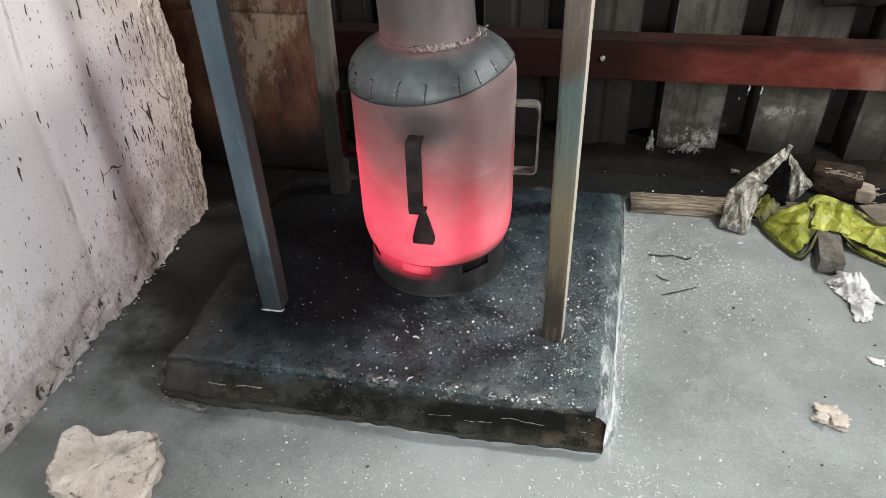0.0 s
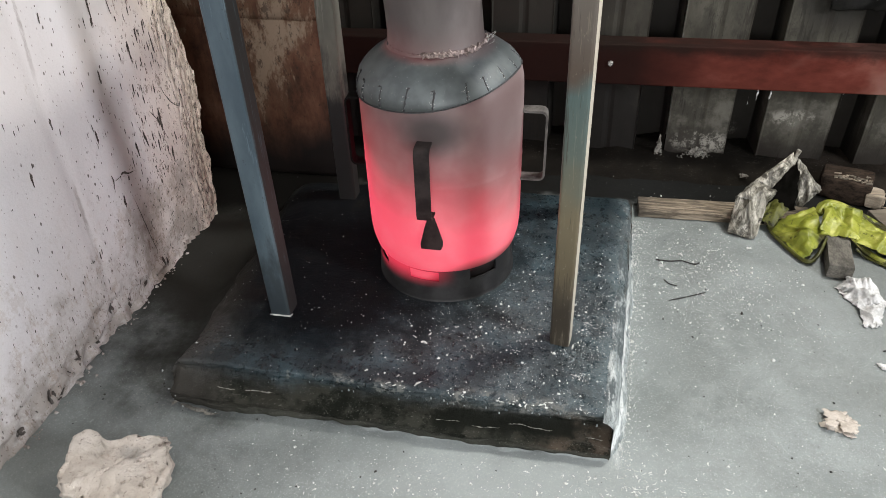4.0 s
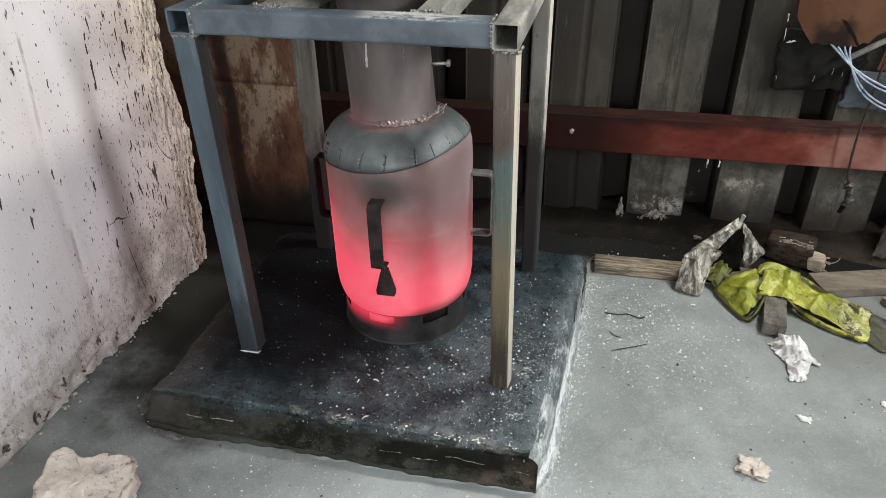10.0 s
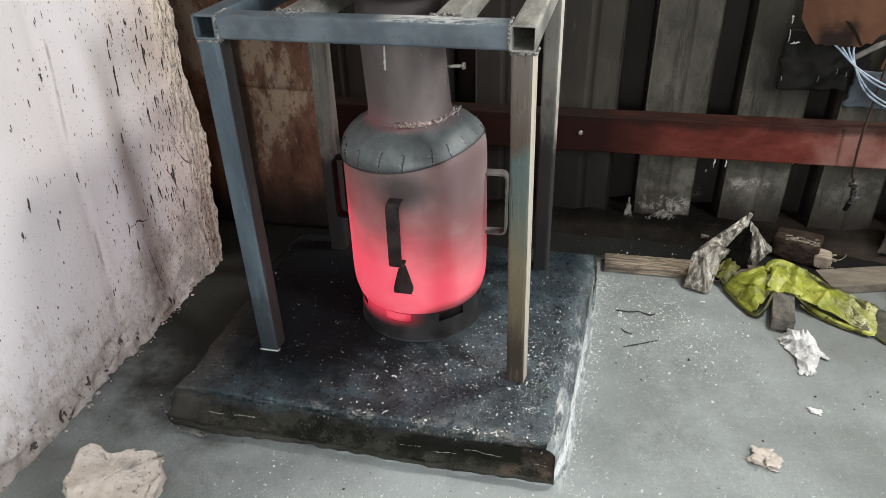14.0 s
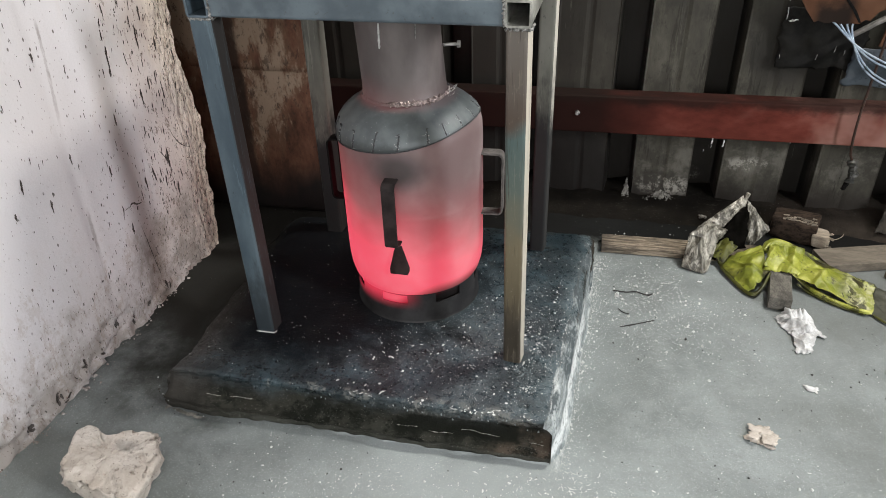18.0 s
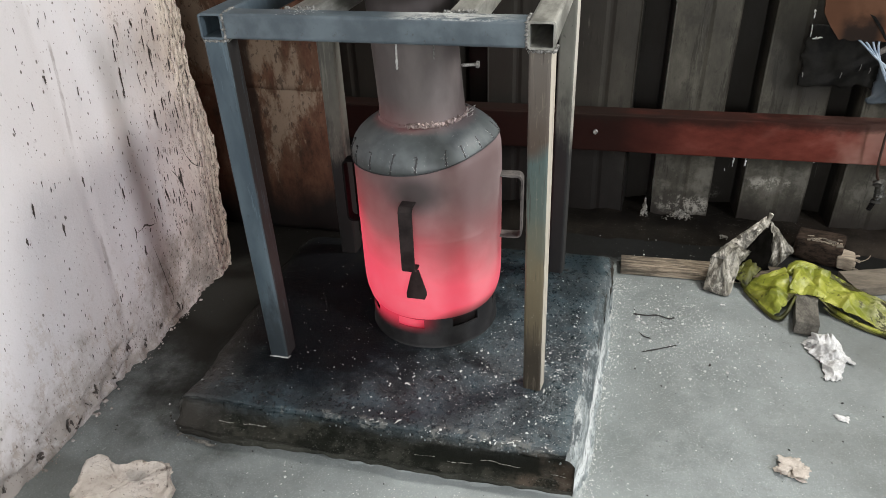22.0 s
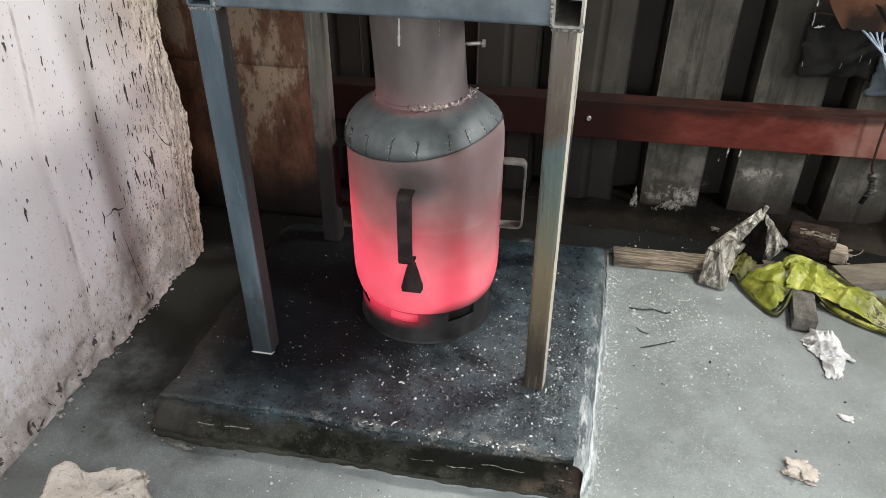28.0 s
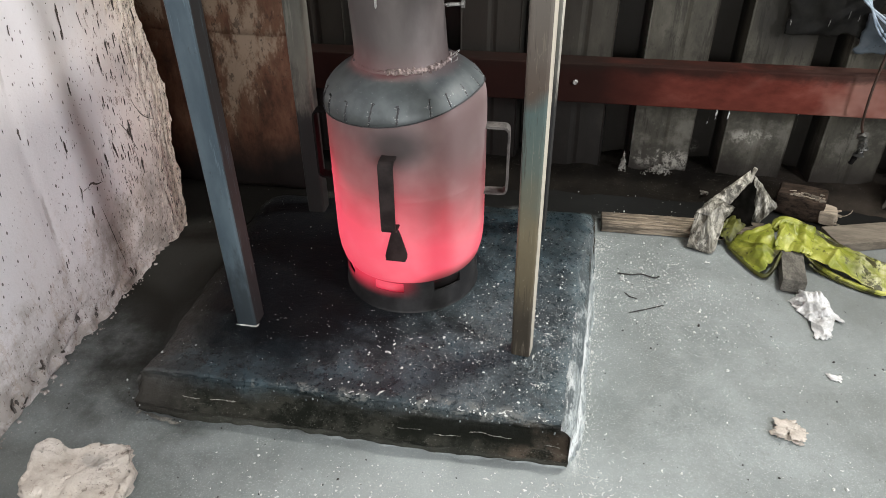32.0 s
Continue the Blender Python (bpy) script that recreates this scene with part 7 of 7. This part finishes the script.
def make_grey_bag():
    bag = thing("grey_plastic_bag", (0.55, 1.80, 0), "dusty crumpled grey plastic bag heaped by the wall", "plastic bag")
    part("hanging_fold", folded("hanging_fold", [(0.424, 1.716, 0.004), (0.484, 1.699, 0.003), (0.512, 1.762, 0.066), (0.438, 1.764, 0.088)], 48, 48, 0.014, 0.009, 2, GREYBAG, 9, 0.0012, 0.05, runs=0.95), GREYBAG, bag)
    part("hem", gathered("hem", [(0.424, 1.716, 0.008), (0.452, 1.706, 0.008), (0.484, 1.700, 0.006), (0.498, 1.728, 0.030), (0.512, 1.760, 0.062)], [0.003, 0.005, 0.005, 0.004, 0.003], [0.003, 0.005, 0.005, 0.004, 0.003], 6.0, GREYBAG, 14, 0.5), GREYBAG, bag)
    part("shoulder_fold", folded("shoulder_fold", [(0.436, 1.758, 0.086), (0.512, 1.758, 0.066), (0.546, 1.815, 0.076), (0.492, 1.834, 0.100)], 48, 44, 0.014, 0.008, 5, GREYBAG, 9, 0.0012, 0.05, runs=0.9), GREYBAG, bag)
    part("upper_fold", folded("upper_fold", [(0.488, 1.828, 0.098), (0.532, 1.816, 0.086), (0.596, 1.893, 0.130), (0.586, 1.908, 0.146)], 36, 44, 0.008, 0.007, 3, GREYBAG, 8, 0.0012, 0.06, runs=0.9), GREYBAG, bag)
    part("side_lobe", folded("side_lobe", [(0.622, 1.842, 0.012), (0.668, 1.866, 0.064), (0.602, 1.902, 0.134), (0.600, 1.862, 0.032)], 48, 48, 0.018, 0.009, 6, GREYBAG, 11, 0.0012, 0.06), GREYBAG, bag)
    part("knot", gathered("knot", [(0.588, 1.900, 0.118), (0.594, 1.902, 0.138), (0.598, 1.904, 0.156)], [0.010, 0.005, 0.008], [0.008, 0.005, 0.005], 9.0, GREYBAG, 16), GREYBAG, bag)
    # black sheet that stands for the shade inside the bag
    part("under_fold", folded("under_fold", [(0.490, 1.760, 0.002), (0.604, 1.800, 0.002), (0.606, 1.900, 0.115), (0.515, 1.850, 0.080)], 30, 30, 0.0, 0.012, 4, DARKBAG, 12), DARKBAG, bag, "black sheet for the shade inside the bag")
    return bag


DARKBAG = simple("hollow_shade_plastic", (0.0015, 0.0015, 0.001), (0.005, 0.0045, 0.004), 30, 0.9, 0, 0.3, spec=0.02)


SMOKY = make_plastic("smoky_dark_plastic", (0.030, 0.032, 0.022), (0.060, 0.062, 0.045), (0.115, 0.115, 0.085), (0.015, 0.015, 0.010), 12, 0.6)


OLIVE = make_plastic("sooty_olive_plastic", (0.022, 0.024, 0.006), (0.055, 0.058, 0.010), (0.12, 0.125, 0.022), (0.010, 0.010, 0.006), 20, 0.56)


def make_yellow_sheet():
    sheet = thing("yellow_plastic_sheet", (0.70, 1.70, 0), "crumpled yellow-green plastic sheet lying over timber", "plastic sheet")
    part("tip", folded("tip", [(0.496, 1.772, 0.040), (0.532, 1.732, 0.014), (0.572, 1.768, 0.056), (0.545, 1.806, 0.060)], 30, 30, 0.006, 0.006, 11, OLIVE, 8, 0.0012, 0.10), OLIVE, sheet, "dark olive sooty tip of the sheet")
    part("flap", folded("flap", [(0.522, 1.748, 0.014), (0.590, 1.610, 0.003), (0.650, 1.676, 0.046), (0.628, 1.772, 0.066)], 56, 50, 0.006, 0.012, 14, YELLOW, 13, 0.0012, 0.07), YELLOW, sheet)
    part("flap_edge", gathered("flap_edge", [(0.530, 1.724, 0.010), (0.560, 1.664, 0.007), (0.596, 1.611, 0.006), (0.622, 1.626, 0.016), (0.646, 1.672, 0.040)], [0.003, 0.005, 0.006, 0.005, 0.003], [0.003, 0.004, 0.005, 0.004, 0.003], 3.0, OLIVE, 16, 0.5), OLIVE, sheet, "dirty olive rolled edge")
    part("bridge", folded("bridge", [(0.632, 1.690, 0.046), (0.716, 1.668, 0.040), (0.745, 1.772, 0.056), (0.655, 1.786, 0.068)], 46, 44, 0.008, 0.012, 23, YELLOW, 16, 0.0012, 0.08, runs=0.5), YELLOW, sheet)
    part("roll", gathered("roll", [(0.640, 1.752, 0.058), (0.662, 1.782, 0.064), (0.704, 1.778, 0.058), (0.750, 1.770, 0.046), (0.806, 1.752, 0.030)], [0.010, 0.016, 0.014, 0.012, 0.004], [0.008, 0.014, 0.012, 0.010, 0.004], 15.0, YELLOW, 30, 0.5), YELLOW, sheet)
    part("long_strip", folded("long_strip", [(0.708, 1.668, 0.036), (0.882, 1.576, 0.003), (0.918, 1.704, 0.014), (0.722, 1.792, 0.056)], 84, 56, 0.004, 0.012, 31, YELLOW, 20, 0.0012, 0.06), YELLOW, sheet)
    # dark olive roll added for the shadow under the edge
    part("edge_shadow", gathered("edge_shadow", [(0.716, 1.664, 0.020), (0.744, 1.652, 0.006), (0.802, 1.608, 0.004), (0.866, 1.574, 0.004)], [0.004, 0.006, 0.006, 0.004], [0.003, 0.003, 0.003, 0.003], 12.0, OLIVE, 14, 0.6), OLIVE, sheet, "dark roll for the shadow under the edge")
    part("dark_end", folded("dark_end", [(0.880, 1.578, 0.004), (0.916, 1.546, 0.002), (0.998, 1.646, 0.003), (0.916, 1.698, 0.012)], 30, 26, 0.002, 0.004, 6, SMOKY, 6, 0.0012, 0.04), SMOKY, sheet, "dark smoky end of the sheet")
    part("dark_hem", gathered("dark_hem", [(0.884, 1.576, 0.004), (0.914, 1.547, 0.004), (0.956, 1.594, 0.004), (0.998, 1.645, 0.004)], [0.003, 0.004, 0.004, 0.003], [0.002, 0.003, 0.003, 0.002], 8.0, OLIVE, 12, 0.4), OLIVE, sheet, "dark hem")
    part("rolled_edge", gathered("rolled_edge", [(0.700, 1.676, 0.044), (0.738, 1.660, 0.018), (0.800, 1.616, 0.009), (0.865, 1.582, 0.008), (0.886, 1.592, 0.008)], [0.003, 0.007, 0.004, 0.007, 0.002], [0.002, 0.004, 0.003, 0.004, 0.002], 5.0, YELLOW_EDGE, 24, 1.1), YELLOW_EDGE, sheet, "bright yellow rolled edge")
    return sheet


make_grey_bag()
make_yellow_sheet()


FLAKES = [(0.683, 1.266, 0.019, 1.0), (0.872, 1.352, 0.017, 2.0), (0.470, 1.655, 0.007, 3.0), (-0.385, 0.660, 0.018, 4.0), (-0.36, 0.652, 0.012, 5.0), (-0.61, 0.585, 0.014, 6.0), (0.30, 1.60, 0.007, 7.0), (0.252, 1.545, 0.008, 8.0)]


def make_tissue():
    t = thing("crumpled_tissue", (0.69, 1.47, 0), "crumpled dirty white tissue on the floor", "tissue paper")
    part("wad", folded("wad", [(0.640, 1.520, 0.003), (0.672, 1.452, 0.003), (0.752, 1.462, 0.006), (0.700, 1.556, 0.010)], 44, 44, 0.018, 0.016, 8, PAPER, 15, 0.0012, 0.14), PAPER, t)
    part("flap", folded("flap", [(0.650, 1.512, 0.014), (0.690, 1.478, 0.024), (0.716, 1.520, 0.028), (0.676, 1.550, 0.016)], 30, 30, 0.010, 0.010, 12, PAPER, 10, 0.0010, 0.12), PAPER, t)
    part("tail", folded("tail", [(0.674, 1.462, 0.006), (0.672, 1.388, 0.002), (0.706, 1.392, 0.002), (0.730, 1.462, 0.008)], 30, 36, 0.008, 0.010, 5, PAPER, 10, 0.0010, 0.10, runs=0.6), PAPER, t)
    return t


def make_paper_scrap():
    s = thing("cream_paper_scrap", (0.555, 1.095, 0), "torn layered cream paper scrap on the floor", "paper scrap")
    for k, (dx, dy, r, a) in enumerate(((0, 0, 0.036, 0.3), (0.008, 0.012, 0.026, 1.0), (-0.006, 0.010, 0.024, 2.1), (0.014, -0.014, 0.022, 0.6), (-0.020, -0.012, 0.014, 1.6))):
        cs = [(0.556 + dx + r * math.cos(a + q * 1.57 + 0.3 * math.sin(q * 5 + k)), 1.096 + dy + r * 0.9 * math.sin(a + q * 1.57), 0.001 + 0.003 * k) for q in range(4)]
        part("layer", crumpled("layer", cs, 22, 22, 0.0008, 0.0018, 3.0 + k, BARK, 0.0009, 0.20, floor=0.0006 + 0.0009 * k, scale=24, fine=0.25), BARK, s)
    return s


def make_flake(x, y, r, seed):
    cs = [(x + r * math.cos(0.6 + q * 1.57 + 0.4 * math.sin(seed * q)), y + 0.7 * r * math.sin(0.6 + q * 1.57), 0.001) for q in range(4)]
    solo("paper_flake", crumpled("paper_flake", cs, 12, 10, 0.001, 0.003, seed, PAPER, 0.0008, 0.3, floor=0.0004, scale=50), "small torn white paper flake on the floor", "paper scrap", "paper flakes")


make_tissue()
make_paper_scrap()
for fx, fy, fr, fs in FLAKES:
    make_flake(fx, fy, fr, fs)


def make_twig(points, r):
    me = bm_mesh("twig", bead_bm(smooth_line(points, 6), r, 0.6, points[0][0] * 50, 6, 1.0), DARKCHIP, True)
    return solo("twig", me, "thin charred twig on the cement floor", "twig", "twigs by the pad")


make_twig([(0.240, 1.568, 0.002), (0.275, 1.566, 0.0025), (0.300, 1.573, 0.002), (0.330, 1.563, 0.002), (0.345, 1.572, 0.0018)], 0.0018)
make_twig([(0.262, 1.412, 0.0016), (0.300, 1.430, 0.0018), (0.349, 1.456, 0.0016)], 0.0014)
make_twig([(0.256, 1.49, 0.002), (0.268, 1.475, 0.002), (0.285, 1.470, 0.002)], 0.0013)


def make_pebble():
    verts, faces = [], []
    add_chip(verts, faces, random.Random(8), (0.42, 1.393, 0.0), 0.005, 0.8)
    solo("coal_crumb", mesh_of("coal_crumb", verts, faces, DARKCHIP), "single black coal crumb on the floor", "coal")


make_pebble()


# ---- things hung on the sheeting ----
def plate_bm(outline, y0, y1):
    bm = bmesh.new()
    a = [bm.verts.new((x, y0, z)) for x, z in outline]
    b = [bm.verts.new((x, y1, z)) for x, z in outline]
    bm.faces.new(a)
    bm.faces.new(list(reversed(b)))
    for i in range(len(outline)):
        j = (i + 1) % len(outline)
        bm.faces.new((a[j], a[i], b[i], b[j]))
    return bm


BLACKPLASTIC = simple("scratched_black_plastic", (0.004, 0.004, 0.004), (0.013, 0.0125, 0.011), 14, 0.7, 0, 0.4, spec=0.12)
BLUEPLASTIC = make_plastic("dusty_blue_plastic", (0.018, 0.024, 0.030), (0.034, 0.046, 0.058), (0.065, 0.082, 0.098), (0.012, 0.014, 0.016), 10, 0.58)


SOOTY_PLASTIC = simple("sooty_grey_plastic", (0.010, 0.009, 0.008), (0.050, 0.045, 0.038), 26, 0.8, 0, 0.5, spec=0.1)


def make_hung_things():
    out = [(0.630, 1.10), (0.630, 0.76), (0.635, 0.685), (0.658, 0.650), (0.684, 0.618), (0.694, 0.622), (0.712, 0.616), (0.734, 0.620), (0.752, 0.612), (0.772, 0.618), (0.792, 0.616), (0.804, 0.627), (0.817, 0.625), (0.830, 0.646), (0.868, 0.668), (0.91, 0.692), (1.15, 0.74), (1.15, 1.10)]
    board = thing("cardboard_sheet", (0.85, 2.0, 0.62), "torn brown cardboard sheet hung on the wall", "cardboard")
    part("sheet", plate_bm(out, 2.00, 2.008), BOARD, board)
    # black strip laid on the board for the shade of a tear
    part("tear", plate_bm([(0.740, 0.684), (0.768, 0.652), (0.790, 0.620), (0.796, 0.620), (0.778, 0.650), (0.754, 0.678)], 1.998, 2.0035), BLACK, board, "black strip for the shade of a tear")
    low = [(0.872, 0.545), (0.880, 0.60), (0.892, 0.640), (0.93, 0.672), (1.15, 0.73), (1.15, 0.54), (0.98, 0.538)]
    solo("cardboard_piece", bm_mesh("cardboard_piece", plate_bm(low, 2.055, 2.062), BOARD), "smaller brown cardboard piece behind the hanging cable", "cardboard")
    me = folded("black_plastic_sheet", [(0.628, 0.470, 0), (0.845, 0.470, 0), (0.850, 0.640, 0), (0.626, 0.632, 0)], 40, 34, 0.006, 0.007, 5, BLACKPLASTIC, 12, 0.0015, 0.06, -1.0)
    me.transform(Matrix(((1, 0, 0, 0), (0, 0, -1, 2.085), (0, 1, 0, 0), (0, 0, 0, 1))))
    black = solo("black_plastic_sheet", me, "scratched black plastic sheet hung on the sheeting", "plastic sheet")
    for k, (x0, z0, x1, z1, r) in enumerate(((0.627, 0.678, 0.629, 0.655, 0.0018), (0.629, 0.640, 0.630, 0.606, 0.0012), (0.636, 0.602, 0.660, 0.606, 0.0026), (0.631, 0.512, 0.633, 0.497, 0.0009), (0.728, 0.516, 0.726, 0.498, 0.0010), (0.771, 0.540, 0.769, 0.520, 0.0009), (0.795, 0.530, 0.794, 0.514, 0.0010))):
        part("torn_edge", bead_bm([(x0, 2.066, z0), ((x0 + x1) / 2 + 0.001, 2.066, (z0 + z1) / 2), (x1, 2.066, z1)], r, 1.3, k * 2.7, 6, 0.003), PAPER if k < 3 else BEAD_GREY, black, "pale torn fleck")
    me = folded("blue_plastic_sheet", [(0.812, 0.430, 0), (1.15, 0.430, 0), (1.15, 0.530, 0), (0.818, 0.536, 0)], 40, 20, 0.004, 0.006, 9, BLUEPLASTIC, 10, 0.0015, 0.05, -1.0)
    me.transform(Matrix(((1, 0, 0, 0), (0, 0, -1, 2.070), (0, 1, 0, 0), (0, 0, 0, 1))))
    solo("blue_plastic_sheet", me, "dusty blue-grey plastic sheet hung over the sheeting", "plastic sheet")
    wires = thing("wire_bundle", (0.8, 2.0, 0.6), "bundle of pale blue wires looping from the wall", "cable")
    for (x, z), drop, d in (((0.716, 0.632), 0.0, 0.0), ((0.736, 0.634), 0.0, 0.010), ((0.762, 0.636), 1.0, 0.0), ((0.786, 0.628), 1.0, 0.010)):
        pts = [(x, 2.015, z), (0.45 * x + 0.55 * 0.772, 1.998, 0.606), (0.786 + 0.3 * d, 1.985, 0.572 - 0.3 * d)]
        if drop:
            pts += [(0.815, 1.98, 0.530 - d), (0.850, 1.978, 0.497 - d), (0.900, 1.978, 0.472 - d), (0.97, 1.98, 0.458 - d), (1.10, 1.99, 0.47)]
        else:
            pts += [(0.840, 1.978, 0.540 - d), (0.905, 1.975, 0.515 - d), (0.97, 1.977, 0.513 - 1.4 * d), (1.10, 1.99, 0.53 - d)]
        part("wire", bm_mesh("wire", wire_bm(pts, 0.0026), WIRE, True), WIRE, wires)
    solo("plastic_conduit", bm_mesh("plastic_conduit", wire_bm([(0.785, 2.042, 0.570), (0.815, 2.037, 0.591), (0.86, 2.03, 0.624), (0.99, 2.02, 0.70)], 0.008), CONDUIT, True), "grey plastic conduit crossing the sheeting", "pipe")
    cable = thing("hanging_cable", (0.86, 1.98, 0.4), "brown cable hanging down with a bare frayed end", "cable")
    part("lead", bm_mesh("lead", wire_bm([(0.868, 1.985, 0.95), (0.866, 1.985, 0.72), (0.858, 1.985, 0.50), (0.852, 1.985, 0.37), (0.858, 1.99, 0.27), (0.872, 2.0, 0.235)], 0.0036), CABLE, True), CABLE, cable)
    part("frayed_end", bm_mesh("frayed_end", bead_bm([(0.872, 2.0, 0.238), (0.882, 2.0, 0.21), (0.885, 2.01, 0.165)], 0.0105, 1.2, 3, 8), SOOTED), SOOTED, cable, "dusty grey frayed cable end")
    # black lump added for the frayed end's shadow on the sheeting
    part("end_shadow", bm_mesh("end_shadow", bead_bm([(0.884, 2.012, 0.176), (0.882, 2.020, 0.155), (0.878, 2.030, 0.128)], 0.0070, 0.7, 7, 9), BLACK), BLACK, cable, "black lump for the shadow below the frayed end")
    bm = bmesh.new()
    bmesh.ops.create_cone(bm, segments=10, radius1=0.007, radius2=0.006, depth=0.004, cap_ends=True)
    solo("washer", bm_mesh("washer", turned(Matrix.Translation((0.843, 2.098, 0.555)) @ Matrix.Rotation(radians(90), 4, "X"), bm), ZINC), "pale round screw washer on the sheeting", "screw")

    me = folded("plastic_scrap", [(0.985, 1.985, 0.016), (1.085, 1.985, 0.018), (1.105, 2.050, 0.070), (1.020, 2.060, 0.088)], 36, 36, 0.008, 0.012, 17, SOOTY_PLASTIC, 11, 0.0012, 0.08)
    solo("plastic_scrap", me, "crumpled dusty grey plastic scrap against the wall foot", "plastic sheet")


make_hung_things()


# ---- crumbs, ash and dust ----
def make_crumbs():
    rnd = random.Random(77)
    verts, faces = [], []

    def on_pad(x, y):
        return -0.70 < x < edge_x(y) - 0.01 and 0.96 < y < 1.70

    def clear(x, y):
        return math.hypot(x + 0.246, y - 1.374) > 0.157 and not any(abs(x - a) < 0.028 and abs(y - b) < 0.028 for a in (-0.556, 0.029) for b in (1.149, 1.617))

    while len(faces) < 18500:
        q = rnd.random()
        if q < 0.25:
            x, y = rnd.uniform(-0.7, 0.15), rnd.uniform(0.95, 1.7)
        elif q < 0.45:
            x, y = rnd.gauss(0.090, 0.035), rnd.gauss(1.22, 0.12)
        else:
            x, y = rnd.gauss(-0.06, 0.15), rnd.gauss(1.16, 0.15)
        if not on_pad(x, y) or not clear(x, y):
            continue
        if y > 1.64:
            continue
        r = min(0.0004 + rnd.expovariate(1 / (0.0009 if rnd.random() < 0.22 and x > -0.35 else 0.0004)), 0.0042)
        add_chip(verts, faces, rnd, (x, y, PAD_Z + 0.0016 * noise.noise(Vector((x * 9, y * 9, 1)))), r)
    for cx, cy, n, size in ((-0.248, 1.101, 5, 0.010), (-0.176, 1.135, 2, 0.008), (-0.098, 1.161, 2, 0.007), (-0.283, 0.976, 5, 0.009), (-0.224, 0.990, 2, 0.014), (-0.15, 0.972, 6, 0.007), (-0.06, 0.966, 8, 0.007), (0.0, 0.966, 8, 0.010), (0.08, 0.968, 5, 0.007), (-0.27, 1.04, 5, 0.004), (-0.5, 1.16, 3, 0.006), (0.08, 1.2, 14, 0.005), (0.07, 1.05, 12, 0.005), (-0.05, 1.10, 10, 0.004)):
        for _ in range(n):
            x, y = cx + rnd.gauss(0, size * 1.6), cy + rnd.gauss(0, size * 0.9)
            if on_pad(x, y):
                add_smear(verts, faces, rnd, (x, y, PAD_Z), size * rnd.uniform(0.25, 0.8), size * rnd.uniform(0.08, 0.25), rnd.gauss(0.5, 0.9))
    solo("pad_crumbs", mesh_of("pad_crumbs", verts, faces, CHIP), "white lime crumbs strewn over the sooty pad", "debris", kind="stuff")
    verts, faces = [], []
    while len(faces) < 40000:
        q = rnd.random()
        if q < 0.38:
            x, y = rnd.gauss(0.34, 0.11), rnd.gauss(1.53, 0.12)
        elif q < 0.62:
            y = rnd.uniform(0.92, 1.74)
            x = edge_x(y) + 0.012 + abs(rnd.gauss(0, 0.02))
        else:
            x, y = rnd.uniform(-0.9, 1.1), rnd.uniform(0.45, 1.72)
        if x < edge_x(y) + 0.01 and y > 0.92 or y > 1.75 or (x < -0.58 and y > 0.6) or (x > 0.6 and y > 1.37 and x < 0.95) or (x > 0.43 and y > 1.58):
            continue
        r = min(0.0004 + rnd.expovariate(1 / (0.0015 if rnd.random() < 0.10 else 0.00042)), 0.0046)
        add_chip(verts, faces, rnd, (x, y, -0.0002), r)
    for cx, cy, n, size in ((0.34, 1.55, 60, 0.005), (0.19, 0.93, 60, 0.007), (0.14, 0.85, 90, 0.008), (-0.05, 0.75, 50, 0.009), (0.45, 0.80, 36, 0.010), (0.75, 0.92, 20, 0.009), (-0.30, 0.70, 50, 0.008), (0.30, 1.3, 20, 0.004)):
        for _ in range(n):
            x, y = cx + rnd.gauss(0, 0.07), cy + rnd.gauss(0, 0.05)
            if not (x < edge_x(y) + 0.01 and y > 0.90):
                add_smear(verts, faces, rnd, (x, y, -0.0016), size * rnd.uniform(0.2, 0.8), size * rnd.uniform(0.06, 0.25), rnd.uniform(0, 3.1))
    for _ in range(1500):
        x, y = rnd.gauss(0.05, 0.30), rnd.gauss(0.74, 0.11)
        if y < 0.905 and x > -0.55:
            add_chip(verts, faces, rnd, (x, y, -0.0004), min(0.0006 + rnd.expovariate(1 / 0.0008), 0.0042), 0.35)
    for _ in range(34):
        add_chip(verts, faces, rnd, (rnd.gauss(0.32, 0.14), 1.86 + abs(rnd.gauss(0, 0.09)), -0.0002), min(0.0005 + rnd.expovariate(1 / 0.0006), 0.0035))
    solo("floor_crumbs", mesh_of("floor_crumbs", verts, faces, CHIP), "white lime crumbs and dust strewn on the cement floor", "debris", kind="stuff")
    verts, faces = [], []
    while len(faces) < 4200:
        x, y = rnd.uniform(-0.9, 1.1), rnd.uniform(0.5, 2.05)
        if (on_pad(x, y) or (-0.74 < x < edge_x(y) + 0.01 and 0.92 < y < 1.76)) or (x < -0.58 and y < 0.84) or (x > 0.43 and 1.58 < y):
            continue
        add_chip(verts, faces, rnd, (x, y, -0.0002), min(0.0006 + rnd.expovariate(1 / 0.0007), 0.005))
    solo("coal_crumbs", mesh_of("coal_crumbs", verts, faces, DARKCHIP), "black coal crumbs strewn on the floor", "debris", kind="stuff")


make_crumbs()
